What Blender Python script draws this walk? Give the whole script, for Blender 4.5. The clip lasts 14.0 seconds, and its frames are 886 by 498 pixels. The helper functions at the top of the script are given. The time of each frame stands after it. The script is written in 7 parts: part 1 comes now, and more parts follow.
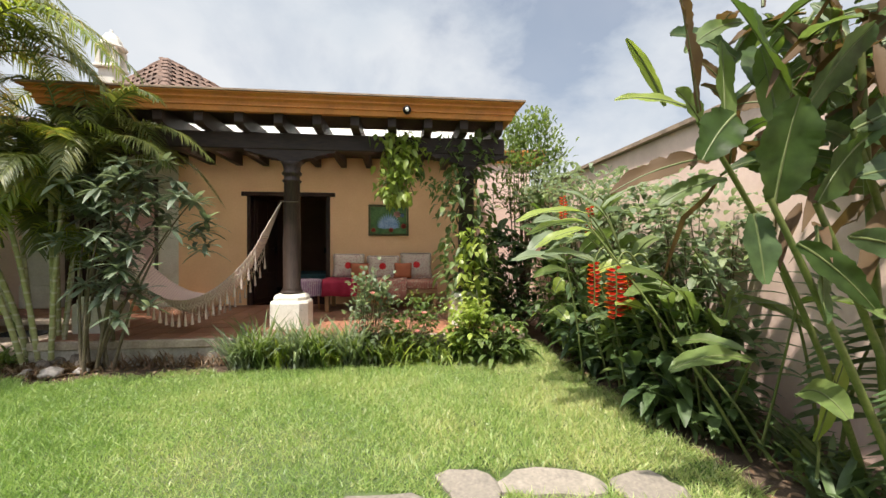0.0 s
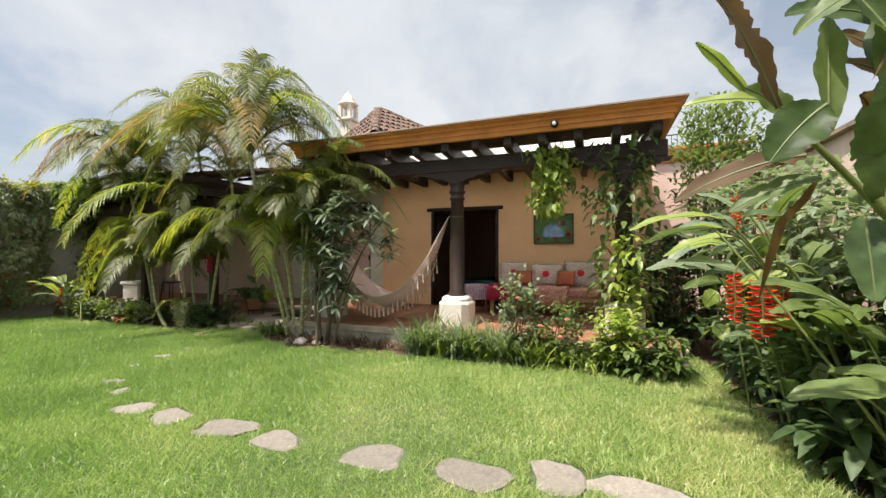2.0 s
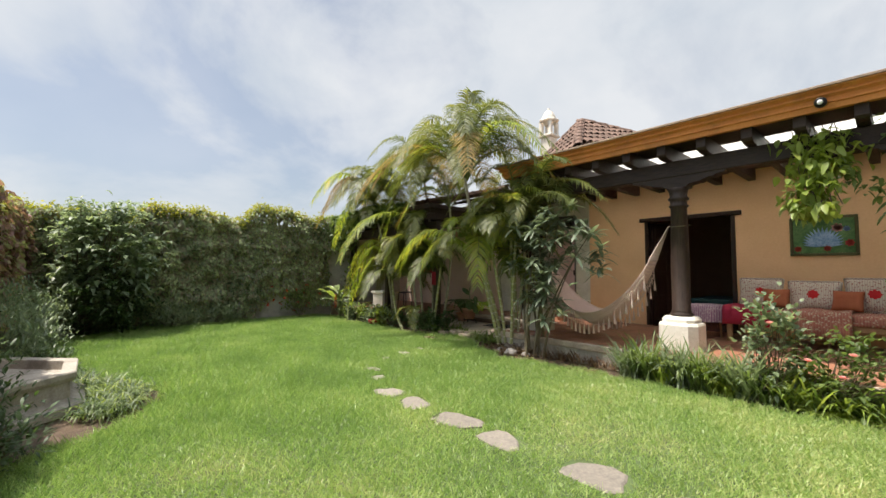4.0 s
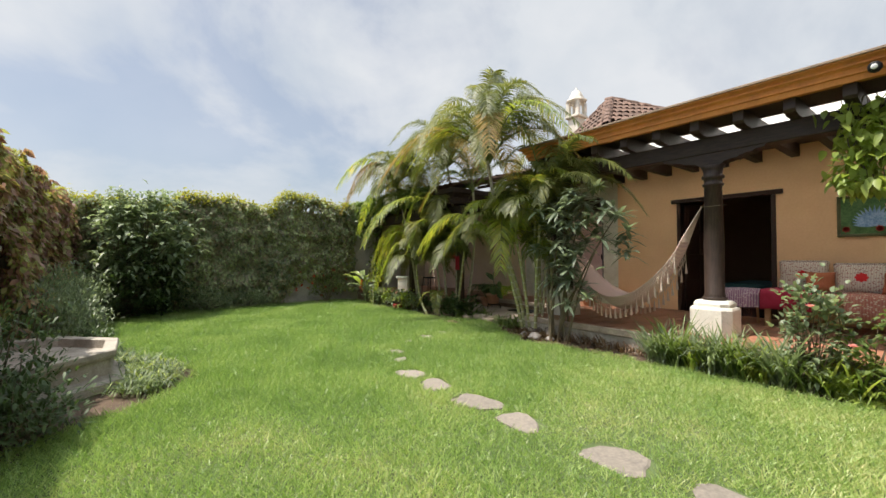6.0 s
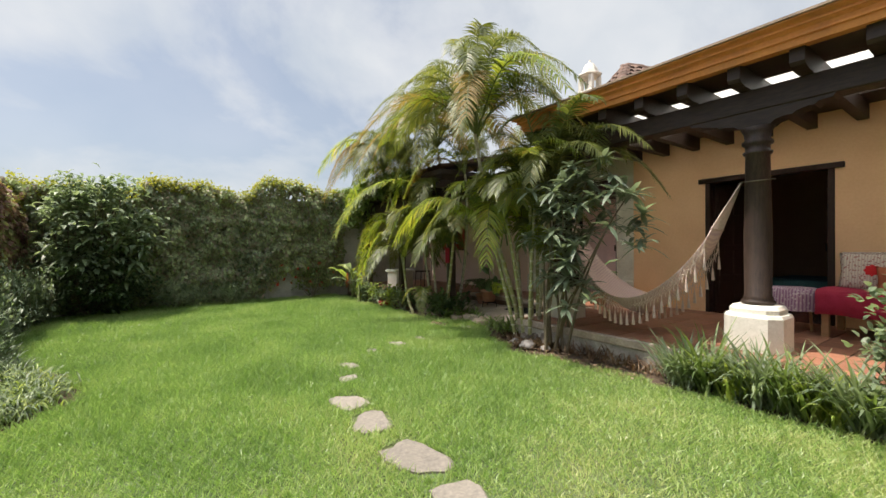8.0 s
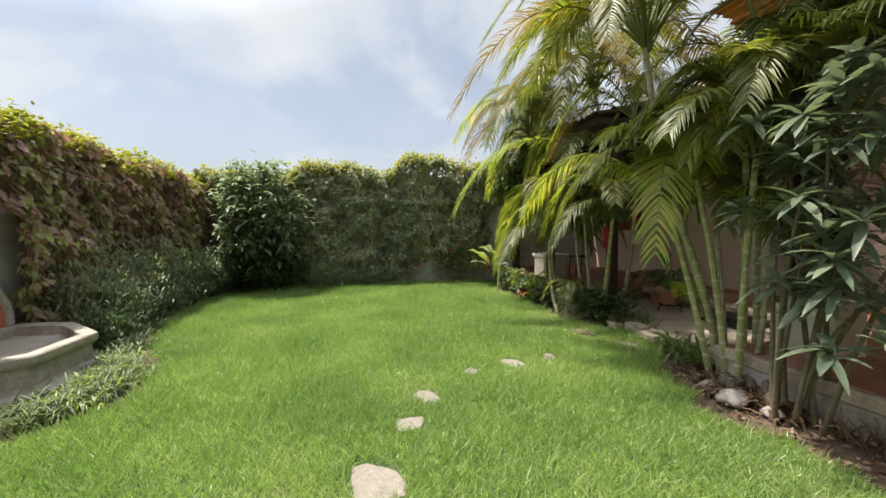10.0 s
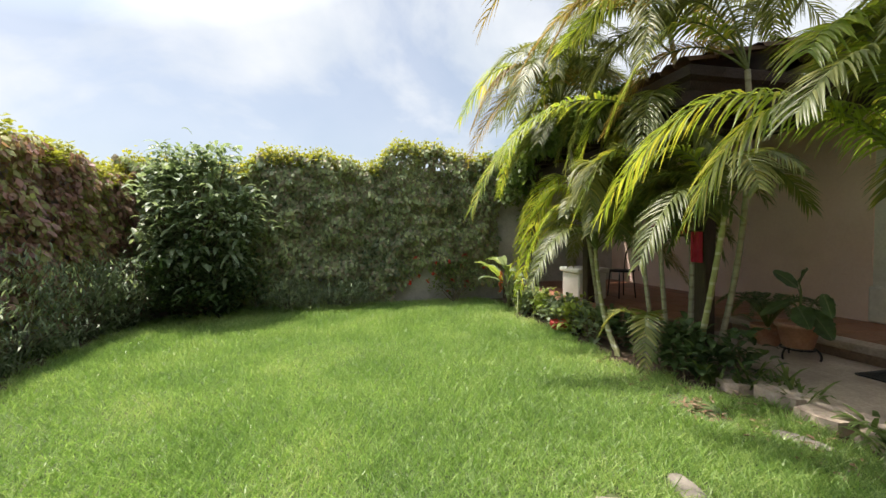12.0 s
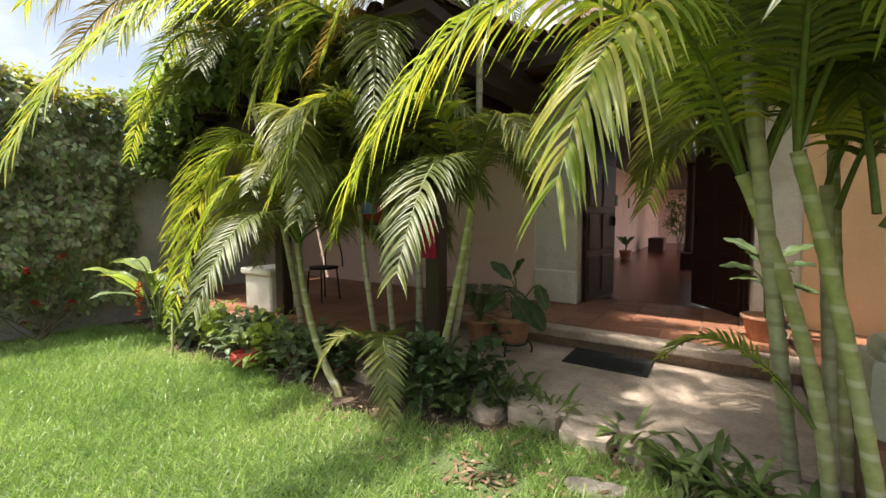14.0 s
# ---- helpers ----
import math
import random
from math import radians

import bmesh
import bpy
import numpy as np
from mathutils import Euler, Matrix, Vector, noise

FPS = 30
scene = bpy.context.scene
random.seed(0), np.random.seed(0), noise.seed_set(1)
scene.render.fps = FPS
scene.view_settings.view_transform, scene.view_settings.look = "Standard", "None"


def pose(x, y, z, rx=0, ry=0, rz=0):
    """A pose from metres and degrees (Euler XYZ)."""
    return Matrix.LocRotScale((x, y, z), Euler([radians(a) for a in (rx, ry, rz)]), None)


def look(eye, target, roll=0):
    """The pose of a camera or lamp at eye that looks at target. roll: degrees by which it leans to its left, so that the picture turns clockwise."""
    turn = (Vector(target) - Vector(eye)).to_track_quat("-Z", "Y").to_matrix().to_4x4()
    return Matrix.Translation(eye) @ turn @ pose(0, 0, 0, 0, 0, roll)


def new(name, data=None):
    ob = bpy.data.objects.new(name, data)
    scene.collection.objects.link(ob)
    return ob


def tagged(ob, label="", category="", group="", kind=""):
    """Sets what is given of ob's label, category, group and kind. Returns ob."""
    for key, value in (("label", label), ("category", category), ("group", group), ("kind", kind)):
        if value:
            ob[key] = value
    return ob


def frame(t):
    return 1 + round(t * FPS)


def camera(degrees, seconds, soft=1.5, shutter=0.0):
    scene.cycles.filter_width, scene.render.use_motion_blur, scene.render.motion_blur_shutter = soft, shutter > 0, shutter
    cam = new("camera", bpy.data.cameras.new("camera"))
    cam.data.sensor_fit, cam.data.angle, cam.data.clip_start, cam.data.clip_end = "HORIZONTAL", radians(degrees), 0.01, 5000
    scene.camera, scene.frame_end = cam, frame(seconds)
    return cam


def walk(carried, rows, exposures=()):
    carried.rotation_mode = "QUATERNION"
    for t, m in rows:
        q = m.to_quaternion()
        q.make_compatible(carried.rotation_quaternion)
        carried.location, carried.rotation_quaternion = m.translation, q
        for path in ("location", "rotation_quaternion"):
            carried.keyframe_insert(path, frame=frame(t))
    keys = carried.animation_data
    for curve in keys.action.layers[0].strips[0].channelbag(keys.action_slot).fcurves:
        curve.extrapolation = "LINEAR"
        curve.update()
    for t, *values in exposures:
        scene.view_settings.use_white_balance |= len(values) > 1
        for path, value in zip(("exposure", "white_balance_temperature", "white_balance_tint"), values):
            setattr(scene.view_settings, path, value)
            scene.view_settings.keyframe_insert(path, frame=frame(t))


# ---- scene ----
cam = camera(95.5, 14.0)
METRES, EYE, TILT, LEAN, TURN = 8.307, 1.4, 0.0, 0.0, -6.3
ROWS = [
    (0.0, 0.0, 0.0, 0.0, 0.0, -0.1, -0.02),
    (0.5, 0.0265, -0.0011, 0.0023, 6.19, 0.14, -0.08),
    (1.0, 0.0473, -0.0143, 0.0016, 13.0, 0.32, -0.09),
    (1.5, 0.0677, -0.0267, 0.0014, 20.15, 0.6, -0.15),
    (2.0, 0.0841, -0.0326, 0.0005, 27.43, 1.01, -0.12),
    (2.5, 0.0879, -0.0388, 0.0014, 34.73, 1.61, -0.14),
    (3.0, 0.0864, -0.0444, 0.0016, 41.98, 2.25, -0.18),
    (3.5, 0.0852, -0.0504, 0.001, 48.95, 2.72, -0.17),
    (4.0, 0.0846, -0.0545, 0.0008, 55.3, 3.02, -0.16),
    (6.5, 0.0839, -0.0345, -0.0063, 59.07, 1.06, 0.14),
    (7.0, 0.0597, -0.0035, -0.0065, 57.24, 0.43, 0.17),
    (9.5, -0.1101, 0.2167, -0.0025, 79.13, -2.19, 0.4),
    (10.0, -0.1665, 0.235, -0.0024, 85.98, -2.98, 0.49),
    (10.5, -0.2283, 0.2382, -0.0073, 89.99, -3.04, 0.49),
    (11.0, -0.2981, 0.2378, -0.0055, 90.97, -2.63, 0.51),
    (11.5, -0.3655, 0.2335, -0.0046, 89.02, -2.12, 0.46),
    (12.0, -0.4273, 0.2252, -0.0067, 84.18, -1.84, 0.46),
    (12.5, -0.4845, 0.2306, -0.0096, 76.44, -1.96, 0.45),
    (13.0, -0.5416, 0.2431, -0.0104, 66.03, -2.52, 0.52),
    (13.5, -0.5882, 0.2646, -0.0085, 53.62, -3.27, 0.43),
    (14.0, -0.6243, 0.2948, -0.0063, 40.39, -3.8, 0.24),
]
walk(cam, [(t, pose(0, 0, EYE, TILT, LEAN, TURN) @ pose(METRES * x, METRES * y, METRES * z, 90 + pitch, roll, yaw)) for t, x, y, z, yaw, pitch, roll in ROWS],
     exposures=[(0.0, 0.64), (4.0, 0.58), (7.0, 0.54), (9.5, 0.62), (11.0, 0.74), (12.0, 0.84), (13.0, 0.96), (14.0, 1.12)])

# ---- light ----
world = bpy.data.worlds.new("sky")
scene.world = world
world.use_nodes = True
SUN_EL, SUN_AZ = 67.0, 222.0      # degrees; azimuth clockwise from +y
wn, wl = world.node_tree.nodes, world.node_tree.links
wn.clear()
sky = wn.new("ShaderNodeTexSky")
sky.sky_type, sky.sun_disc = "NISHITA", False
sky.sun_elevation, sky.sun_rotation = radians(SUN_EL), radians(SUN_AZ)
sky.air_density, sky.dust_density, sky.ozone_density = 1.0, 2.5, 1.0
wtc = wn.new("ShaderNodeTexCoord")
wmap = wn.new("ShaderNodeMapping")
wmap.inputs["Scale"].default_value = (1.0, 1.0, 1.5)
wmap.inputs["Location"].default_value = (0.35, 0.1, 0.0)
wl.new(wtc.outputs["Generated"], wmap.inputs["Vector"])
cl1 = wn.new("ShaderNodeTexNoise")
cl1.inputs["Scale"].default_value, cl1.inputs["Detail"].default_value = 1.9, 10.0
cl1.inputs["Roughness"].default_value, cl1.inputs["Distortion"].default_value = 0.56, 0.35
wl.new(wmap.outputs["Vector"], cl1.inputs["Vector"])
cr = wn.new("ShaderNodeValToRGB")
cr.color_ramp.elements[0].position, cr.color_ramp.elements[1].position = 0.41, 0.58
cr.color_ramp.elements[0].color, cr.color_ramp.elements[1].color = (0.4, 0.4, 0.4, 1), (0.95, 0.95, 0.95, 1)
_e = cr.color_ramp.elements.new(0.49)
_e.color = (0.74, 0.74, 0.74, 1)
wside = wn.new("ShaderNodeVectorMath")
wside.operation = "DOT_PRODUCT"
wside.inputs[1].default_value = (0.035, 0.045, 0.03)
wl.new(wtc.outputs["Generated"], wside.inputs[0])
wcover = wn.new("ShaderNodeMath")
wl.new(cl1.outputs["Fac"], wcover.inputs[0])
wl.new(wside.outputs["Value"], wcover.inputs[1])
wl.new(wcover.outputs[0], cr.inputs["Fac"])
cl2 = wn.new("ShaderNodeTexNoise")
cl2.inputs["Scale"].default_value, cl2.inputs["Detail"].default_value = 3.4, 6.0
wl.new(wmap.outputs["Vector"], cl2.inputs["Vector"])
cr2 = wn.new("ShaderNodeValToRGB")
cr2.color_ramp.elements[0].position, cr2.color_ramp.elements[1].position = 0.36, 0.64
cr2.color_ramp.elements[0].color, cr2.color_ramp.elements[1].color = (5.2, 5.6, 6.05, 1), (6.35, 6.5, 6.7, 1)
wl.new(cl2.outputs["Fac"], cr2.inputs["Fac"])
wmix = wn.new("ShaderNodeMix")
wmix.data_type = "RGBA"
wl.new(cr.outputs["Color"], wmix.inputs["Factor"])
wl.new(sky.outputs["Color"], wmix.inputs["A"])
wl.new(cr2.outputs["Color"], wmix.inputs["B"])
# bright haze round the sun
wdot = wn.new("ShaderNodeVectorMath")
wdot.operation = "DOT_PRODUCT"
wl.new(wtc.outputs["Generated"], wdot.inputs[0])
wdot.inputs[1].default_value = (math.sin(radians(SUN_AZ)) * math.cos(radians(SUN_EL)), math.cos(radians(SUN_AZ)) * math.cos(radians(SUN_EL)), math.sin(radians(SUN_EL)))
whaze = wn.new("ShaderNodeMapRange")
whaze.inputs["From Min"].default_value, whaze.inputs["From Max"].default_value = 0.68, 1.0
whaze.inputs["To Min"].default_value, whaze.inputs["To Max"].default_value = 1.0, 3.2
wl.new(wdot.outputs["Value"], whaze.inputs["Value"])
wgain = wn.new("ShaderNodeVectorMath")
wgain.operation = "SCALE"
wl.new(wmix.outputs["Result"], wgain.inputs[0])
wl.new(whaze.outputs["Result"], wgain.inputs["Scale"])
wbg = wn.new("ShaderNodeBackground")
wbg.inputs["Strength"].default_value = 0.088
wl.new(wgain.outputs["Vector"], wbg.inputs["Color"])
wout = wn.new("ShaderNodeOutputWorld")
wl.new(wbg.outputs["Background"], wout.inputs["Surface"])

sun_data = bpy.data.lights.new("sun", "SUN")
sun_data.energy, sun_data.angle, sun_data.color = 5.0, radians(1.0), (1.0, 0.91, 0.81)
sun = new("sun", sun_data)
_az, _el = radians(SUN_AZ), radians(SUN_EL)
sun_from = Vector((math.sin(_az) * math.cos(_el), math.cos(_az) * math.cos(_el), math.sin(_el)))
sun.matrix_world = look(sun_from * 30, (0, 0, 0))


# ---- materials ----
def base_material(name, rough=0.7, metallic=0.0, spec=0.4):
    m = bpy.data.materials.new(name)
    m.use_nodes = True
    nt = m.node_tree
    b = nt.nodes["Principled BSDF"]
    b.inputs["Roughness"].default_value = rough
    b.inputs["Metallic"].default_value = metallic
    b.inputs["Specular IOR Level"].default_value = spec
    return m, nt, b


def rgba(c):
    return (*c, 1.0)


def surface(name, c1, c2, scale=6.0, rough=0.75, bump=0.25, fine=40.0, metallic=0.0, spec=0.4, stain=None, stain_scale=1.3,
            stain_amount=0.5, island=0.0, objrand=0.0, stretch=(1, 1, 1), bump_dist=0.01):
    """Two-scale procedural surface: broad mottling, fine grain with relief, optional stains."""
    m, nt, b = base_material(name, rough, metallic, spec)
    N, L = nt.nodes.new, nt.links.new
    tc = N("ShaderNodeTexCoord")
    mp = N("ShaderNodeMapping")
    mp.inputs["Scale"].default_value = stretch
    L(tc.outputs["Object"], mp.inputs["Vector"])
    n1 = N("ShaderNodeTexNoise")
    n1.inputs["Scale"].default_value, n1.inputs["Detail"].default_value = scale, 6.0
    L(mp.outputs["Vector"], n1.inputs["Vector"])
    n2 = N("ShaderNodeTexNoise")
    n2.inputs["Scale"].default_value, n2.inputs["Detail"].default_value = fine, 5.0
    L(mp.outputs["Vector"], n2.inputs["Vector"])
    add = N("ShaderNodeMath")
    add.operation = "MULTIPLY_ADD"
    add.inputs[1].default_value = 0.5
    L(n2.outputs["Fac"], add.inputs[0])
    half = N("ShaderNodeMath")
    half.operation = "MULTIPLY"
    half.inputs[1].default_value = 0.5
    L(n1.outputs["Fac"], half.inputs[0])
    L(half.outputs[0], add.inputs[2])
    ramp = N("ShaderNodeValToRGB")
    ramp.color_ramp.elements[0].position, ramp.color_ramp.elements[1].position = 0.36, 0.64
    ramp.color_ramp.elements[0].color, ramp.color_ramp.elements[1].color = rgba(c1), rgba(c2)
    L(add.outputs[0], ramp.inputs["Fac"])
    out = ramp.outputs["Color"]
    if stain:
        n3 = N("ShaderNodeTexNoise")
        n3.inputs["Scale"].default_value, n3.inputs["Detail"].default_value = stain_scale, 8.0
        n3.inputs["Roughness"].default_value = 0.65
        L(tc.outputs["Object"], n3.inputs["Vector"])
        r3 = N("ShaderNodeValToRGB")
        r3.color_ramp.elements[0].position, r3.color_ramp.elements[1].position = 0.48, 0.72
        r3.color_ramp.elements[0].color = (0, 0, 0, 1)
        r3.color_ramp.elements[1].color = (stain_amount, stain_amount, stain_amount, 1)
        L(n3.outputs["Fac"], r3.inputs["Fac"])
        mx = N("ShaderNodeMix")
        mx.data_type = "RGBA"
        L(r3.outputs["Color"], mx.inputs["Factor"])
        L(out, mx.inputs["A"])
        mx.inputs["B"].default_value = rgba(stain)
        out = mx.outputs["Result"]
    if island or objrand:
        hsv = N("ShaderNodeHueSaturation")
        src = N("ShaderNodeNewGeometry").outputs["Random Per Island"] if island else N("ShaderNodeObjectInfo").outputs["Random"]
        amt = island or objrand
        mr = N("ShaderNodeMapRange")
        mr.inputs["To Min"].default_value, mr.inputs["To Max"].default_value = 1 - amt, 1 + amt
        L(src, mr.inputs["Value"])
        L(mr.outputs["Result"], hsv.inputs["Value"])
        L(out, hsv.inputs["Color"])
        out = hsv.outputs["Color"]
    L(out, b.inputs["Base Color"])
    bp = N("ShaderNodeBump")
    bp.inputs["Strength"].default_value, bp.inputs["Distance"].default_value = bump, bump_dist
    L(add.outputs[0], bp.inputs["Height"])
    L(bp.outputs["Normal"], b.inputs["Normal"])
    return m


def foliage(name, stops, rough=0.45, through_light=0.35, spec=0.4, scale=1.5, tint=(1.0, 1.0, 0.55), dry_x=None, mottle=0.0, streak=1.0):
    """Leaf tissue: colour per leaf along a ramp, shifted by a broad noise; part of the light passes through."""
    m, nt, b = base_material(name, rough, 0.0, spec)
    N, L = nt.nodes.new, nt.links.new
    g = N("ShaderNodeNewGeometry")
    tc = N("ShaderNodeTexCoord")
    n1 = N("ShaderNodeTexNoise")
    n1.inputs["Scale"].default_value, n1.inputs["Detail"].default_value = scale, 3.0
    st = N("ShaderNodeMapping")
    st.inputs["Scale"].default_value = (1.0, 1.0, streak)
    L(tc.outputs["Object"], st.inputs["Vector"])
    L(st.outputs["Vector"], n1.inputs["Vector"])
    mad = N("ShaderNodeMath")
    mad.operation = "MULTIPLY_ADD"
    mad.inputs[1].default_value = 0.55
    L(g.outputs["Random Per Island"], mad.inputs[0])
    mr = N("ShaderNodeMapRange")
    mr.inputs["From Min"].default_value, mr.inputs["From Max"].default_value = 0.25, 0.75
    mr.inputs["To Min"].default_value, mr.inputs["To Max"].default_value = 0.0, 0.45
    L(n1.outputs["Fac"], mr.inputs["Value"])
    L(mr.outputs["Result"], mad.inputs[2])
    ramp = N("ShaderNodeValToRGB")
    els = ramp.color_ramp.elements
    while len(els) < len(stops):
        els.new(0.5)
    for e, (p, c) in zip(els, stops):
        e.position, e.color = p, rgba(c)
    L(mad.outputs[0], ramp.inputs["Fac"])
    if dry_x:                                   # drier, yellower growth towards one end of the lawn
        sx = N("ShaderNodeSeparateXYZ")
        L(tc.outputs["Object"], sx.inputs[0])
        dr = N("ShaderNodeMapRange")
        dr.inputs["From Min"].default_value, dr.inputs["From Max"].default_value = dry_x[0], dry_x[1]
        dr.inputs["To Min"].default_value, dr.inputs["To Max"].default_value = -0.06, dry_x[2]
        L(sx.outputs["X"], dr.inputs["Value"])
        ad = N("ShaderNodeMath")
        L(mad.outputs[0], ad.inputs[0])
        L(dr.outputs["Result"], ad.inputs[1])
        L(ad.outputs[0], ramp.inputs["Fac"])
    L(ramp.outputs["Color"], b.inputs["Base Color"])
    if mottle:                                  # blotches and fine veins of a broad leaf
        nm = N("ShaderNodeTexNoise")
        nm.inputs["Scale"].default_value, nm.inputs["Detail"].default_value = 14.0, 6.0
        L(tc.outputs["Object"], nm.inputs["Vector"])
        hs = N("ShaderNodeHueSaturation")
        mm = N("ShaderNodeMapRange")
        mm.inputs["From Min"].default_value, mm.inputs["From Max"].default_value = 0.3, 0.7
        mm.inputs["To Min"].default_value, mm.inputs["To Max"].default_value = 1.0 - mottle, 1.0 + 0.6 * mottle
        L(nm.outputs["Fac"], mm.inputs["Value"])
        L(mm.outputs["Result"], hs.inputs["Value"])
        L(ramp.outputs["Color"], hs.inputs["Color"])
        L(hs.outputs["Color"], b.inputs["Base Color"])
        bm_ = N("ShaderNodeBump")
        bm_.inputs["Strength"].default_value, bm_.inputs["Distance"].default_value = 0.5, 0.01
        L(nm.outputs["Fac"], bm_.inputs["Height"])
        L(bm_.outputs["Normal"], b.inputs["Normal"])
    tr = N("ShaderNodeBsdfTranslucent")
    mul = N("ShaderNodeMix")
    mul.data_type, mul.blend_type = "RGBA", "MULTIPLY"
    mul.inputs["Factor"].default_value = 1.0
    L(ramp.outputs["Color"], mul.inputs["A"])
    mul.inputs["B"].default_value = (2.0 * tint[0], 2.0 * tint[1], 2.0 * tint[2], 1)
    L(mul.outputs["Result"], tr.inputs["Color"])
    mix = N("ShaderNodeMixShader")
    mix.inputs[0].default_value = through_light
    out = nt.nodes["Material Output"]
    L(b.outputs[0], mix.inputs[1])
    L(tr.outputs[0], mix.inputs[2])
    L(mix.outputs[0], out.inputs["Surface"])
    return m


def woven(name, c1, c2, c3, scale=26.0, rough=0.9):
    """Embroidered or striped cloth: bands crossed with a cell pattern."""
    m, nt, b = base_material(name, rough, 0.0, 0.2)
    N, L = nt.nodes.new, nt.links.new
    tc = N("ShaderNodeTexCoord")
    wv = N("ShaderNodeTexWave")
    wv.inputs["Scale"].default_value, wv.inputs["Distortion"].default_value = scale * 0.35, 1.0
    L(tc.outputs["Object"], wv.inputs["Vector"])
    vo = N("ShaderNodeTexVoronoi")
    vo.inputs["Scale"].default_value = scale
    L(tc.outputs["Object"], vo.inputs["Vector"])
    r1 = N("ShaderNodeValToRGB")
    r1.color_ramp.interpolation = "CONSTANT"
    r1.color_ramp.elements[0].color, r1.color_ramp.elements[1].color = rgba(c1), rgba(c2)
    r1.color_ramp.elements[1].position = 0.5
    L(wv.outputs["Fac"], r1.inputs["Fac"])
    r2 = N("ShaderNodeValToRGB")
    r2.color_ramp.elements[0].position, r2.color_ramp.elements[1].position = 0.32, 0.36
    r2.color_ramp.elements[0].color, r2.color_ramp.elements[1].color = (1, 1, 1, 1), (0, 0, 0, 1)
    L(vo.outputs["Distance"], r2.inputs["Fac"])
    mx = N("ShaderNodeMix")
    mx.data_type = "RGBA"
    L(r2.outputs["Color"], mx.inputs["Factor"])
    L(r1.outputs["Color"], mx.inputs["A"])
    mx.inputs["B"].default_value = rgba(c3)
    L(mx.outputs["Result"], b.inputs["Base Color"])
    bp = N("ShaderNodeBump")
    bp.inputs["Strength"].default_value, bp.inputs["Distance"].default_value = 0.4, 0.004
    L(vo.outputs["Distance"], bp.inputs["Height"])
    L(bp.outputs["Normal"], b.inputs["Normal"])
    return m


M_SOIL = surface("soil", (0.055, 0.038, 0.026), (0.14, 0.098, 0.065), 9, 0.95, 0.8, 60, bump_dist=0.02)
M_LAWN = surface("lawn_base", (0.045, 0.07, 0.022), (0.105, 0.15, 0.05), 3, 0.95, 0.8, 90, stain=(0.17, 0.15, 0.075), stain_scale=0.9, stain_amount=0.5, bump_dist=0.02)
M_GRASS = foliage("grass_blades", [(0.0, (0.085, 0.145, 0.038)), (0.35, (0.175, 0.275, 0.072)), (0.7, (0.325, 0.410, 0.140)), (1.0, (0.530, 0.500, 0.260))], 0.4, 0.33, 0.5, 0.9, (0.9, 1.0, 0.62), (-4.0, 1.2, 0.23))
M_ORANGE = surface("ochre_plaster", (0.82, 0.52, 0.295), (0.885, 0.585, 0.345), 2.2, 0.85, 0.15, 30, stain=(0.72, 0.44, 0.25), stain_amount=0.35)
M_CORNICE = surface("orange_limewash", (0.582, 0.224, 0.062), (0.694, 0.291, 0.084), 5, 0.8, 0.3, 45, stain=(0.280, 0.134, 0.067), stain_scale=3.0, stain_amount=0.55)
M_CAP = surface("weathered_cap", (0.22, 0.17, 0.13), (0.38, 0.28, 0.2), 6, 0.9, 0.5, 50, stain=(0.08, 0.07, 0.06), stain_scale=4, stain_amount=0.6)
M_PINK = surface("pink_plaster", (0.71, 0.53, 0.46), (0.79, 0.61, 0.53), 1.6, 0.88, 0.25, 25, stain=(0.50, 0.37, 0.31), stain_scale=1.1, stain_amount=0.5)
M_PEACH = surface("peach_plaster", (0.78, 0.58, 0.48), (0.85, 0.66, 0.56), 1.8, 0.88, 0.2, 25, stain=(0.6, 0.42, 0.34), stain_scale=1.2, stain_amount=0.4)
M_WHITE = surface("whitewash", (0.66, 0.63, 0.55), (0.78, 0.75, 0.67), 5, 0.85, 0.3, 40, stain=(0.42, 0.38, 0.3), stain_scale=3, stain_amount=0.45)
M_GREYWALL = surface("weathered_white_wall", (0.42, 0.41, 0.37), (0.6, 0.58, 0.53), 3, 0.9, 0.4, 40, stain=(0.16, 0.16, 0.13), stain_scale=1.8, stain_amount=0.7)
M_WOOD = surface("dark_stained_wood", (0.018, 0.011, 0.008), (0.05, 0.03, 0.021), 7, 0.55, 0.35, 60, stretch=(1, 6, 6))
M_COLWOOD = surface("dark_column_wood", (0.022, 0.014, 0.011), (0.06, 0.038, 0.028), 9, 0.5, 0.4, 60, stretch=(6, 6, 0.8))
M_DOOR = surface("dark_door_wood", (0.02, 0.009, 0.006), (0.05, 0.022, 0.014), 8, 0.4, 0.3, 60, stretch=(8, 8, 0.8))
M_LIGHTWOOD = surface("light_wood", (0.30, 0.17, 0.08), (0.42, 0.25, 0.12), 9, 0.5, 0.2, 60, stretch=(1, 7, 7))
M_TILE = surface("terracotta_tile", (0.25, 0.112, 0.068), (0.37, 0.17, 0.1), 7, 0.5, 0.2, 50, objrand=0.18, stain=(0.2, 0.1, 0.065), stain_scale=4, stain_amount=0.5)
M_GROUT = surface("grout", (0.2, 0.14, 0.10), (0.3, 0.21, 0.15), 20, 0.9, 0.3)
M_POLISH = surface("polished_red_floor", (0.13, 0.035, 0.02), (0.2, 0.06, 0.035), 4, 0.26, 0.05, 40, spec=0.45)
